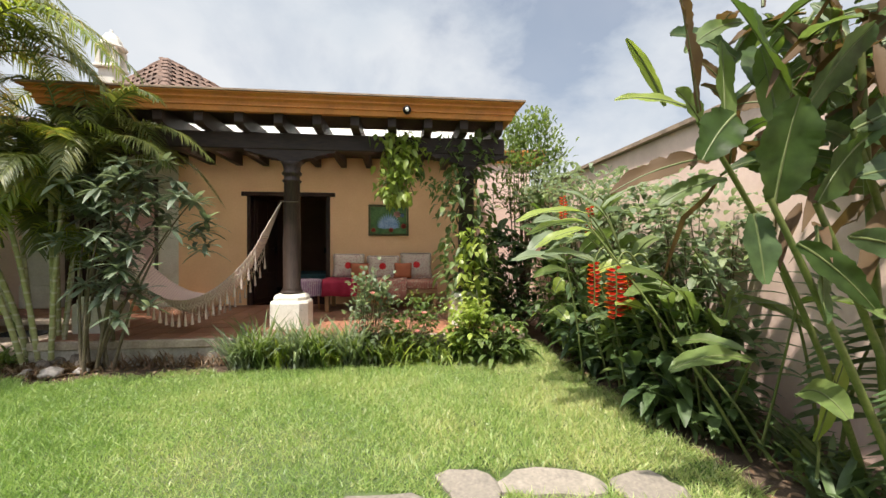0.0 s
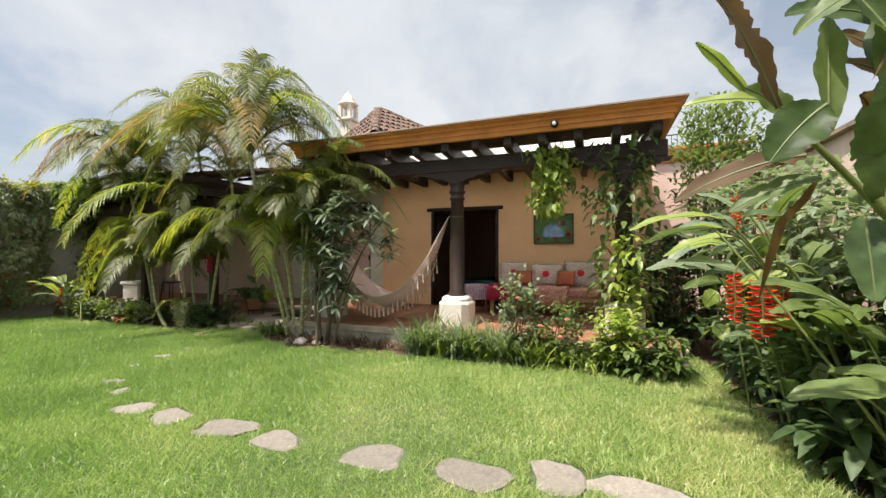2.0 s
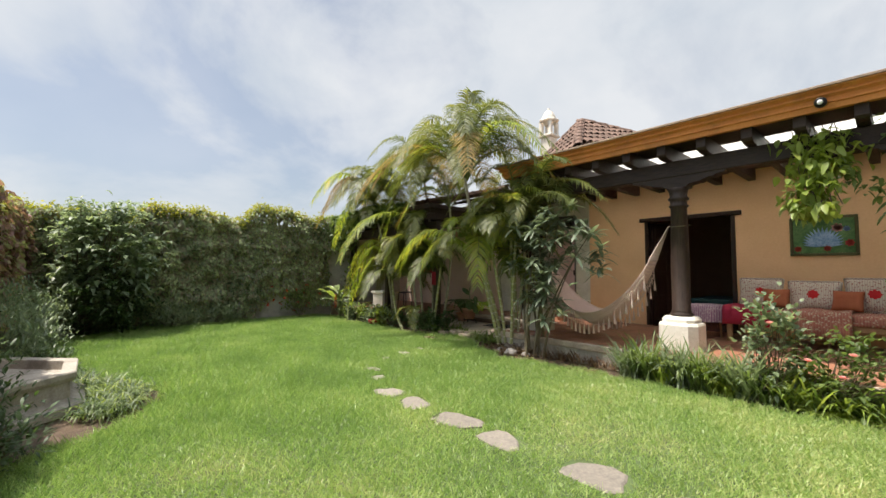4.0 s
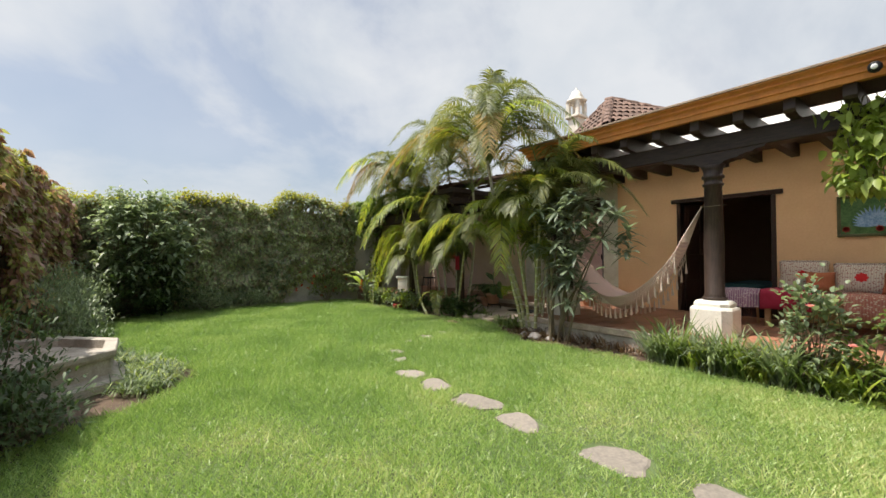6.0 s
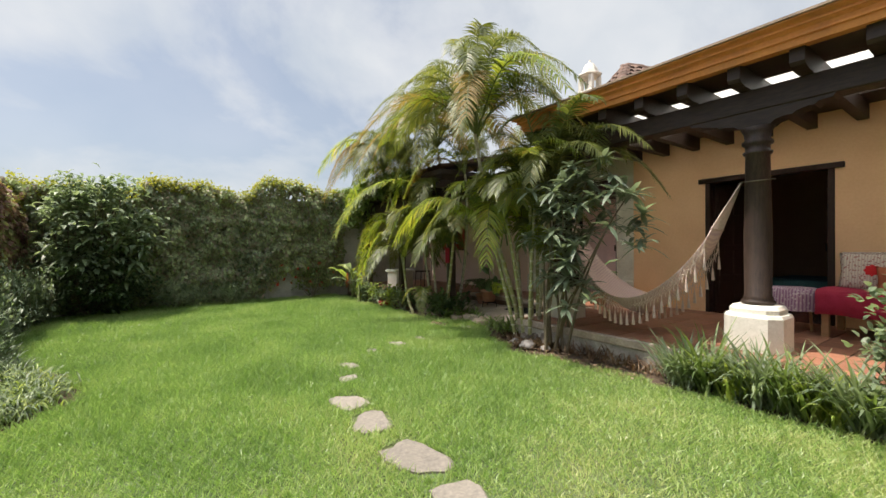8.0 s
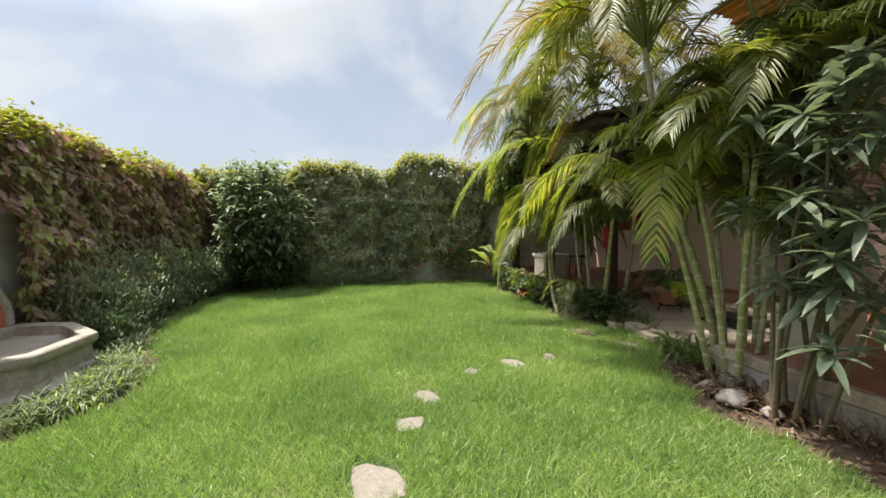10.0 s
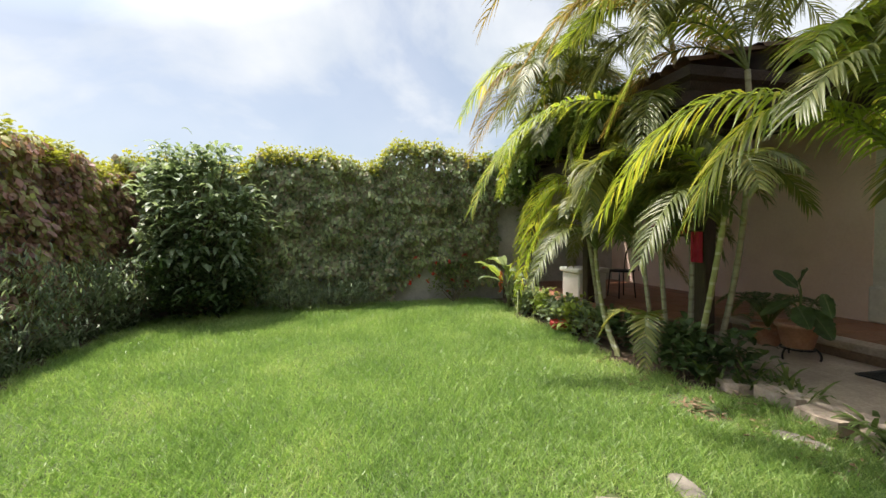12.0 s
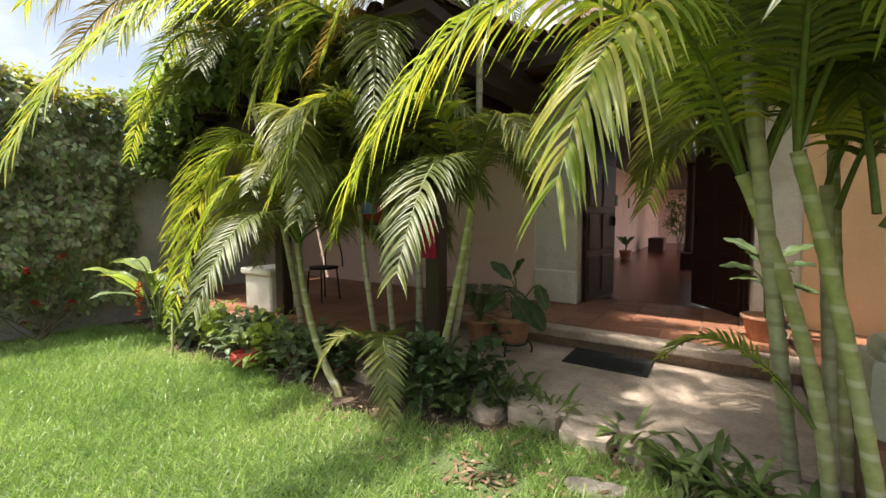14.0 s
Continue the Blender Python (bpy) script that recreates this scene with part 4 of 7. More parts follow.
def cane(parent, pts, r0, r1, material, name="trunk"):
    """A ringed palm cane through the points."""
    pts = np.array(pts, float)
    seg = np.concatenate([[0], np.cumsum(np.linalg.norm(np.diff(pts, axis=0), axis=1))])
    k = max(10, int(seg[-1] / 0.035))
    s = np.linspace(0, seg[-1], k)
    if len(pts) == 3:
        c = bezier(pts[0], 2 * pts[1] - 0.5 * (pts[0] + pts[2]), pts[2], k)
    else:
        c = np.stack([np.interp(s, seg, pts[:, i]) for i in range(3)], 1)
    r = np.linspace(r0, r1, k) * 0.55
    c[:2, 2] -= 0.08
    ring = (np.arange(k) % 4 == 0)
    r = r * np.where(ring, 1.1, 1.0)
    me = quads_mesh(name, *tube(c, r, 10))
    me.materials.append(material)
    return part(name, me, material, parent)


def crown(parent, top, n, length, material, az0=0.0, rise=0.8, fall=0.5, spread=1.0, leaf=0.42, skip=(), dry=0):
    """Fronds in a spiral from the top of a cane."""
    n = int(n * 1.3)
    for i in range(n):
        a = az0 + i * 2.4 + rng.normal(0, 0.2)
        if any(abs((a - s + math.pi) % (2 * math.pi) - math.pi) < 0.45 for s in skip):
            continue
        age = i / max(1, n - 1)
        L = length * rng.uniform(0.85, 1.1)
        h = np.array([math.cos(a), math.sin(a), 0.0])
        c = np.array(top) + h * L * (0.16 + 0.3 * age) * spread + np.array([0, 0, L * rise * (1.08 - 0.5 * age)])
        t = np.array(top) + h * L * (0.55 + 0.32 * age) * spread + np.array([0, 0, L * (rise * 0.5 - (fall + 0.25) * age)])
        m = M_PALM_DRY if i >= n - dry else material
        frond(parent, top, c, t, m, leaf=leaf * rng.uniform(0.9, 1.1))


palm = thing("areca_palm", "tall clump of areca palm with ringed canes and yellow-green fronds", "palm", "areca palms")
cane(palm, [(-4.52, 5.55, 0), (-4.76, 5.12, 1.7), (-4.95, 4.9, 3.2)], 0.06, 0.05, M_CANE_OLD)
cane(palm, [(-4.42, 5.35, 0), (-4.54, 5.28, 0.75), (-4.8, 5.18, 1.55)], 0.056, 0.048, M_CANE)
cane(palm, [(-4.4, 5.42, 0), (-4.45, 5.4, 0.7), (-4.5, 5.36, 1.5)], 0.05, 0.042, M_CANE_OLD)
cane(palm, [(-4.3, 5.62, 0), (-4.36, 5.7, 0.7), (-4.42, 5.75, 1.7)], 0.052, 0.042, M_CANE)
cane(palm, [(-4.15, 5.48, 0), (-4.1, 5.52, 0.9), (-4.02, 5.6, 2.1)], 0.045, 0.038, M_CANE)
cane(palm, [(-4.05, 5.32, 0), (-3.95, 5.35, 0.9), (-3.8, 5.3, 2.2)], 0.04, 0.026, M_CANE_OLD)
cane(palm, [(-4.3, 5.98, 0.28), (-4.34, 6.02, 1.1), (-4.4, 6.0, 2.4)], 0.048, 0.04, M_CANE)
for foot, bend, head in (((-4.2, 5.22, 0), (-4.28, 5.15, 0.9), (-4.4, 5.05, 1.8)), ((-4.02, 5.15, 0), (-3.96, 5.12, 0.9), (-3.85, 5.08, 1.9)), ((-4.3, 5.15, 0), (-4.45, 5.05, 0.8), (-4.65, 4.95, 1.6)), ((-4.12, 5.3, 0), (-4.12, 5.3, 1.0), (-4.1, 5.25, 2.0))):
    cane(palm, [foot, bend, head], 0.052, 0.042, M_CANE)
    crown(palm, head, 5, 1.35, M_PALM, rng.random() * 6, 0.85, 0.15, 0.8, 0.42, skip=(2.6, 3.2))
crown(palm, (-4.95, 4.9, 3.2), 17, 2.3, M_PALM, 0.4, 0.85, 0.4, 0.95, 0.52, dry=4)
crown(palm, (-4.42, 5.75, 1.7), 5, 1.6, M_PALM, 1.2, 0.8, 0.2, 0.7, 0.45, skip=(3.1, 3.7))
crown(palm, (-4.02, 5.6, 2.1), 8, 2.1, M_PALM, 0.1, 0.95, 0.3, 0.85, 0.45, skip=(3.14, 4.7, 5.3))
crown(palm, (-4.4, 6.0, 2.4), 8, 2.1, M_PALM, 2.0, 0.95, 0.3, 0.85, 0.45)
# fronds arching over the lawn and before the passage, most with sunlight coloured in
frond(palm, (-4.75, 5.2, 1.45), (-4.45, 4.75, 2.75), (-4.22, 4.5, 1.15), M_PALM_SUNLIT, 56, 0.55, 0.026, 0.6, 0.1)
frond(palm, (-4.8, 5.18, 1.55), (-5.4, 4.4, 2.85), (-5.95, 4.0, 1.5), M_PALM_SUNLIT, 58, 0.5, 0.024, 1.1, 0.25, 0.12)
frond(palm, (-4.78, 5.2, 1.5), (-5.1, 4.45, 2.6), (-5.25, 4.1, 1.45), M_PALM_SUNLIT, 56, 0.46, 0.024, 1.1, 0.25, 0.12)
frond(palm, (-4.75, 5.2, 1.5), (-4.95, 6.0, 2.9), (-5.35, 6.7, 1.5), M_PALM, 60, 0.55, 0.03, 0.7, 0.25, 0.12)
frond(palm, (-4.42, 5.7, 1.6), (-4.1, 5.1, 3.1), (-3.6, 4.7, 2.6), M_PALM_SUNLIT, 60, 0.5, 0.03, 0.6, 0.3)
frond(palm, (-4.5, 5.3, 0.45), (-4.85, 5.3, 1.0), (-5.1, 5.5, 0.6), M_PALM_SUNLIT, 34, 0.26, 0.024, 0.35, 0.3)
frond(palm, (-4.02, 5.6, 2.1), (-3.2, 5.3, 3.5), (-2.3, 5.2, 2.5), M_PALM, 66, 0.42, 0.026, 0.7, 0.2)
frond(palm, (-3.9, 5.4, 2.2), (-3.3, 5.1, 3.6), (-2.75, 4.95, 3.1), M_PALM, 60, 0.45, 0.026, 0.8, 0.3)
frond(palm, (-3.9, 5.4, 2.2), (-4.0, 5.0, 3.8), (-4.3, 4.7, 4.1), M_PALM, 60, 0.45, 0.026, 0.6, 0.3)

palm = thing("areca_palm", "clump of areca palm with slanting green canes and arching fronds", "palm", "areca palms")
cane(palm, [(-7.3, 5.12, 0), (-7.75, 5.22, 0.4), (-8.12, 5.35, 1.15)], 0.062, 0.045, M_CANE)
cane(palm, [(-7.35, 5.65, 0), (-7.4, 5.55, 0.7), (-7.45, 5.5, 1.5)], 0.05, 0.04, M_CANE_OLD)
cane(palm, [(-7.2, 5.7, 0), (-7.2, 5.6, 0.7), (-7.15, 5.5, 1.6)], 0.05, 0.04, M_CANE_OLD)
cane(palm, [(-6.75, 5.6, 0), (-6.5, 5.5, 0.7), (-6.3, 5.45, 1.5)], 0.055, 0.042, M_CANE)
cane(palm, [(-7.1, 5.85, 0), (-7.15, 5.9, 1.7), (-7.3, 5.75, 3.6)], 0.06, 0.048, M_CANE_OLD)
cane(palm, [(-6.85, 5.95, 0), (-6.6, 6.0, 1.5), (-6.5, 5.9, 2.9)], 0.055, 0.045, M_CANE_OLD)
crown(palm, (-8.12, 5.35, 1.15), 9, 1.5, M_PALM, 2.6, 0.7, 0.4, 0.9, 0.4, dry=1)
crown(palm, (-7.45, 5.5, 1.5), 7, 1.5, M_PALM, 0.9, 0.75, 0.3, 0.8, 0.4)
crown(palm, (-7.15, 5.5, 1.6), 7, 1.6, M_PALM, 1.6, 0.8, 0.3, 0.8, 0.4)
crown(palm, (-6.3, 5.45, 1.5), 7, 1.4, M_PALM, 4.4, 0.75, 0.4, 0.8, 0.4, skip=(0.0,))
crown(palm, (-7.3, 5.75, 3.6), 17, 2.3, M_PALM, 0.5, 0.8, 0.45, 0.95, 0.5, dry=4)
crown(palm, (-6.5, 5.9, 2.9), 8, 2.0, M_PALM, 1.0, 0.85, 0.4, 0.85, 0.45, skip=(-1.2, -0.5, 0.2, 0.9), dry=2)
frond(palm, (-8.12, 5.35, 1.15), (-8.6, 5.2, 2.5), (-9.2, 5.0, 0.75), M_PALM_SUNLIT, 48, 0.42, 0.026, 0.6, 0.2)
frond(palm, (-8.0, 5.3, 1.15), (-8.0, 4.8, 2.4), (-8.3, 4.45, 0.95), M_PALM_SUNLIT, 46, 0.4, 0.026, 0.6, 0.2)
frond(palm, (-7.15, 5.5, 1.6), (-7.0, 4.9, 2.9), (-7.2, 4.5, 1.5), M_PALM_SUNLIT, 46, 0.42, 0.026, 0.6, 0.2)
frond(palm, (-6.3, 5.45, 1.5), (-6.3, 4.9, 2.8), (-6.75, 4.6, 1.25), M_PALM_SUNLIT, 48, 0.45, 0.026, 0.6, 0.2)
frond(palm, (-6.95, 5.25, 2.6), (-7.2, 4.0, 3.1), (-7.1, 3.35, 1.6), M_PALM_SUNLIT, 60, 0.5, 0.028, 0.7, 0.2)
frond(palm, (-7.0, 5.3, 0.25), (-6.75, 5.0, 0.95), (-6.55, 4.85, 0.1), M_PALM, 30, 0.32, 0.028, 0.3, 0.25)
frond(palm, (-7.0, 5.3, 0.25), (-7.1, 5.0, 0.8), (-7.25, 4.85, 0.25), M_PALM, 26, 0.26, 0.026, 0.3, 0.25)

palm = thing("areca_palm", "slender leaning areca palm with a drooping crown", "palm", "areca palms")
cane(palm, [(-8.5, 5.65, 0.28), (-8.75, 5.55, 1.7), (-9.2, 5.4, 3.35)], 0.06, 0.045, M_CANE_OLD)
crown(palm, (-9.2, 5.4, 3.35), 18, 1.9, M_PALM, 0.2, 0.8, 0.55, 0.9, 0.55, dry=3)
crown(palm, (-9.0, 5.5, 2.7), 7, 1.7, M_PALM, 2.2, 0.7, 0.55, 0.85, 0.45, dry=1)
frond(palm, (-9.15, 5.45, 3.0), (-9.9, 5.1, 4.2), (-10.6, 4.9, 2.1), M_PALM_SUNLIT, 52, 0.42, 0.026, 0.8, 0.2)
frond(palm, (-9.2, 5.4, 3.35), (-9.6, 4.7, 4.9), (-10.1, 4.0, 3.3), M_PALM_SUNLIT, 60, 0.6, 0.026, 0.9, 0.1)
frond(palm, (-9.2, 5.4, 3.35), (-9.2, 4.6, 4.7), (-9.3, 4.0, 3.0), M_PALM_DRY, 60, 0.6, 0.026, 0.9, 0.1)
frond(palm, (-9.2, 5.4, 3.35), (-8.7, 4.8, 4.6), (-8.4, 4.3, 2.9), M_PALM, 60, 0.55, 0.026, 0.9, 0.1)


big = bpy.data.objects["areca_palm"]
frond(big, (-4.95, 4.9, 3.2), (-5.2, 4.3, 4.4), (-5.6, 3.55, 3.0), M_PALM_SUNLIT, 62, 0.5, 0.026, 0.6, 0.25)
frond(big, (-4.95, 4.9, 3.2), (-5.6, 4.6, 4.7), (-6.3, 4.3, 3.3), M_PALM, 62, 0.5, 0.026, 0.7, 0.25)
for c, tp, m in (((-4.3, 4.9, 5.0), (-2.95, 5.0, 3.35), M_PALM), ((-3.9, 4.6, 4.7), (-2.75, 4.4, 3.1), M_PALM_SUNLIT), ((-5.3, 4.8, 5.5), (-6.6, 4.6, 4.0), M_PALM), ((-5.0, 4.9, 5.7), (-4.45, 4.8, 4.4), M_PALM), ((-4.2, 5.2, 4.6), (-3.2, 5.1, 2.9), M_PALM), ((-4.5, 4.4, 4.9), (-3.9, 3.9, 3.6), M_PALM)):
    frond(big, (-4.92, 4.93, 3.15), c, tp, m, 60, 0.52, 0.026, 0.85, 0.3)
# fronds beside the passage, sunlight carried by the leaflet colour
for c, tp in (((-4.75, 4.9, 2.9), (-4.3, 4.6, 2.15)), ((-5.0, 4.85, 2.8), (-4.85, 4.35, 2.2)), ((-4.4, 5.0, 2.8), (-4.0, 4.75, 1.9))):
    frond(big, (-4.75, 5.2, 1.55), c, tp, M_PALM_SUNLIT, 54, 0.5, 0.026, 0.8, 0.3, 0.12)
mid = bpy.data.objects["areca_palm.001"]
for c, tp, m in (((-8.45, 5.0, 3.4), (-9.6, 4.8, 0.75), M_PALM_SUNLIT), ((-8.2, 4.8, 3.1), (-8.9, 4.6, 0.55), M_PALM_SUNLIT), ((-7.6, 4.9, 3.0), (-7.2, 4.7, 1.6), M_PALM), ((-8.6, 5.5, 2.9), (-9.4, 5.4, 1.2), M_PALM)):
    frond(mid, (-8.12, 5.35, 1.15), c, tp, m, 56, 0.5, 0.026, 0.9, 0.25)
frond(mid, (-7.3, 5.75, 3.6), (-7.9, 5.2, 4.9), (-8.6, 4.8, 3.2), M_PALM_SUNLIT, 62, 0.5, 0.026, 0.8, 0.25)
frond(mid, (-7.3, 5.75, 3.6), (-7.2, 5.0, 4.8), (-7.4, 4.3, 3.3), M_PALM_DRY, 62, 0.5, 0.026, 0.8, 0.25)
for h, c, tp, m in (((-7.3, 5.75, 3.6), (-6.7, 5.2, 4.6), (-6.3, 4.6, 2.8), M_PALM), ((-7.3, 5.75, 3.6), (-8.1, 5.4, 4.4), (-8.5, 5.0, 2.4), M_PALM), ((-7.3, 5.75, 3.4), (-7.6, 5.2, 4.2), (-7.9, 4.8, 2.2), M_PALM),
                    ((-6.5, 5.9, 2.9), (-6.6, 5.2, 4.0), (-6.9, 4.7, 2.4), M_PALM_SUNLIT), ((-7.4, 5.6, 2.6), (-7.7, 5.2, 3.6), (-8.0, 4.9, 1.9), M_PALM_SUNLIT), ((-7.2, 5.7, 2.4), (-6.9, 5.2, 3.4), (-6.6, 4.8, 2.0), M_PALM)):
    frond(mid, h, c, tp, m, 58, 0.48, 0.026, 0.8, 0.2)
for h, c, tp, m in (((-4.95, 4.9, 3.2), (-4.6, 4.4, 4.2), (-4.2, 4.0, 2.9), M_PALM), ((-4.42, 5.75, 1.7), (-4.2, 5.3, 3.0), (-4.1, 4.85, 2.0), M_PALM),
                    ((-4.02, 5.6, 2.1), (-3.7, 5.0, 3.2), (-3.5, 4.6, 2.2), M_PALM), ((-4.1, 5.5, 2.0), (-4.0, 5.0, 2.9), (-4.0, 4.6, 1.9), M_PALM_SUNLIT), ((-3.9, 5.4, 2.2), (-3.2, 5.0, 3.1), (-2.6, 4.9, 2.35), M_PALM)):
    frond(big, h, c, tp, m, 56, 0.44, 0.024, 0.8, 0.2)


# shaded inner fronds that fill the clumps, one in four in the sunlit colour
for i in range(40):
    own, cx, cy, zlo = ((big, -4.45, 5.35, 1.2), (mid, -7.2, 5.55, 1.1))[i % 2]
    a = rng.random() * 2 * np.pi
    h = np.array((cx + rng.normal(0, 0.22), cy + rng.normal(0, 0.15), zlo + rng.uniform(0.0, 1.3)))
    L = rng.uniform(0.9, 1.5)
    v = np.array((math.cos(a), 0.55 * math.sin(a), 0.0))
    frond(own, h, h + v * L * 0.35 + np.array((0, 0, 0.75 * L)), h + v * L * 0.75 + np.array((0, 0, rng.uniform(-0.1, 0.5) * L)), (M_PALM, M_PALM, M_PALM_SUNLIT, M_PALM)[i % 4], 42, 0.4, 0.026, 0.8, 0.2)


def ellipsoid_points(n, c, r, shell=0.55):
    d = rand_dirs(n)
    rad = (shell + (1 - shell) * rng.random(n)) ** 0.7
    return np.array(c) + d * np.array(r) * rad[:, None], d


def bush(name, label, category, base, center, radii, clusters, per, leaf, width, material, droop=0.4, profile="lance", spread=0.14, stem=0.012,
         group="", shell=0.45, up_bias=0.5, stems=14, fold=0.3, stem_mat=None):
    """Twigs that end in rosettes of leaves, inside an uneven outline."""
    t = thing(name, label, category, group)
    c, d = ellipsoid_points(clusters, center, radii, shell)
    c = c[c[:, 2] > base[2] + 0.02]
    out = []
    for p in c:
        m = int(per * rng.uniform(0.6, 1.3)) + 1
        dd = rand_dirs(m, -0.5, 0.9) + np.array([0, 0, up_bias]) + unit(p - np.array(center)) * 0.5
        pos = p + rng.normal(0, spread, (m, 3)) * np.array([1, 1, 0.8])
        out.append(leaves(pos, dd, UP, leaf * rng.uniform(0.7, 1.25, m), width * rng.uniform(0.8, 1.2, m), droop, profile, fold))
    leafpart("foliage", gather(*out), material, t)
    for p in c[:stems]:
        b = np.array(base) + rng.normal(0, 0.06, 3) * np.array([1, 1, 0])
        mid = (b + p) / 2 + rng.normal(0, 0.06, 3)
        leafpart("branch", tube(bezier(b, mid, p, 8), np.linspace(stem, stem * 0.35, 8), 6), stem_mat or M_STEM, t)
    return t


# shrub with whorled leathery leaves beside the palms
whorl = thing("frangipani_shrub", "grey-green shrub with whorled leathery leaves beside the palms", "shrub")
tips = np.array([(-3.75, 5.1, 2.2), (-3.35, 5.05, 2.3), (-3.0, 4.95, 2.1), (-2.7, 5.0, 2.12), (-2.5, 5.0, 1.9), (-2.42, 4.95, 1.5), (-2.65, 4.85, 1.55), (-2.95, 4.8, 1.75), (-3.2, 4.75, 1.9), (-3.5, 4.8, 1.8), (-3.3, 4.7, 1.5), (-3.0, 4.75, 1.35), (-3.15, 4.8, 1.1), (-3.45, 4.75, 1.15), (-3.6, 4.9, 1.4), (-3.75, 5.0, 1.75), (-3.1, 4.95, 0.85), (-3.35, 4.85, 0.8), (-3.55, 5.1, 2.0), (-2.85, 5.1, 1.75), (-3.6, 5.0, 0.95), (-3.2, 5.2, 2.05), (-3.35, 5.0, 1.65), (-3.1, 5.15, 1.5)])
tips = np.concatenate([tips, tips + rng.normal(0, 0.13, tips.shape), tips + rng.normal(0, 0.18, tips.shape)]) + np.array((0.1, 0, 0.05))
tips[:, 0] = np.maximum(tips[:, 0], -3.6 + rng.normal(0, 0.06, len(tips)))
ws, wt = [], []
for p in tips:
    m = rng.integers(9, 14)
    a = np.arange(m) * 2.4
    dd = np.stack([np.cos(a), np.sin(a), rng.uniform(-0.5, 1.0, m)], 1)
    ws.append(leaves(p + rng.normal(0, 0.015, (m, 3)), dd, UP, rng.uniform(0.18, 0.3, m), rng.uniform(0.048, 0.068, m), 0.3, "lance", 0.25))
for i, p in enumerate(tips[:24:2]):
    b = np.array((-3.45, 5.08, 0.0)) + rng.normal(0, 0.08, 3) * np.array([1, 1, 0])
    wt.append(tube(bezier(b, (b + p) / 2 + np.array([-0.1, 0.05, 0.25]), p, 10), np.linspace(0.02, 0.007, 10), 6))
leafpart("foliage", gather(*ws), M_WHORL, whorl)
leafpart("branching", gather(*wt), M_STEM, whorl)


# ---- vines on the boundary walls ----
def wall_vine(name, label, origin, along, out, length, top, count, material, hole=None, thick=0.34, leaf=0.1):
    """A sheet of overlapping leaves on a wall face; top(s) is the height at s metres along."""
    o, al, ou = np.array(origin, float), np.array(along, float), np.array(out, float)
    s = rng.random(count) * length
    hgt = top(s)
    z = rng.random(count) ** 0.92 * hgt
    bump = np.array([noise.fractal(Vector((a * 2.0, b * 2.0, origin[0])), 0.8, 2.0, 4) for a, b in zip(s, z)])
    bump += 0.55 * np.array([noise.fractal(Vector((a * 6.5, b * 4.0, origin[0] + 7.0)), 0.8, 2.0, 3) for a, b in zip(s, z)])
    off = 0.05 + thick * np.clip(0.42 + 0.75 * bump, 0, 1.25) + rng.random(count) * 0.06
    ok = np.ones(count, bool) if hole is None else ~hole(s, z)
    p = o + al * s[:, None] + ou * off[:, None] + np.array([0, 0, 1]) * z[:, None]
    d = rand_dirs(count, -1.0, 0.2) + ou * 0.45 + np.array([0, 0, -0.45])
    upv = ou + rng.normal(0, 0.35, (count, 3)) + np.array([0, 0, 0.3])
    vq = leaves(p[ok], d[ok], upv[ok], leaf * rng.uniform(0.6, 1.3, ok.sum()), leaf * rng.uniform(0.6, 1.0, ok.sum()), 0.25, "ivy")
    t = thing(name, label, "vine", "wall vines", kind="stuff")
    leafpart("leaf_sheet", vq, material, t)
    # crest of new growth along the top
    n2 = int(length * 900)
    s2 = rng.random(n2) * length
    h2 = top(s2)
    back = rng.uniform(-0.3, 0.34, n2)
    p2 = o + al * s2[:, None] + ou * back[:, None] + np.array([0, 0, 1]) * (h2 + 0.05 - 0.9 * np.clip(back - 0.1, 0, 1) - 0.2 * np.clip(-back, 0, 1) + rng.normal(-0.02, 0.07, n2))[:, None]
    d2 = rand_dirs(n2, -0.3, 1.0) + np.array([0, 0, 0.35]) + ou * 0.2
    v2 = leaves(p2, d2, UP, 0.95 * leaf * rng.uniform(0.6, 1.3, n2), leaf * rng.uniform(0.5, 0.9, n2), 0.3, "ivy")
    leafpart("new_growth", v2, M_VINE_TOP, t, "sunlit yellow-green new growth along the top")
    return t


def wob(s, k):
    return 0.06 * np.sin(s * 2.3 + k) + 0.05 * np.sin(s * 5.1 + 2 * k) + 0.03 * np.sin(s * 11.0 + k)


wall_vine("wall_vine", "dense dark green creeper covering the boundary wall", (-11.86, -1.9, 0), (0, 1, 0), (1, 0, 0), 8.4,
          lambda s: np.interp(s, [0, 2, 2.6, 4.6, 4.9, 5.4, 6.2, 7.0, 8.4], [2.7, 2.75, 2.95, 2.85, 3.2, 3.22, 3.0, 3.1, 2.95]) + wob(s, 1),
          42000, M_VINE, hole=lambda s, z: ((z < 0.75 - 0.9 * np.abs(s - 5.55)) & (s > 4.9)) | (s > 7.15) & (z < 2.25 - 0.5 * (7.6 - s)) & (s < 8.4) | ((z < 0.3) & (s > 4.9)), leaf=0.078)
wall_vine("wall_vine", "dense creeper with reddish and olive leaves over the boundary wall", (-11.8, -1.92, 0), (1, 0, 0), (0, 1, 0), 8.8,
          lambda s: np.interp(s, [0, 1.5, 4, 8.8], [2.5, 2.5, 2.58, 2.55]) + wob(s, 3), 38000, M_VINE_WARM, hole=lambda s, z: (np.abs(s - 6.44) < 0.95) & (z < 1.62), thick=0.36, leaf=0.085)

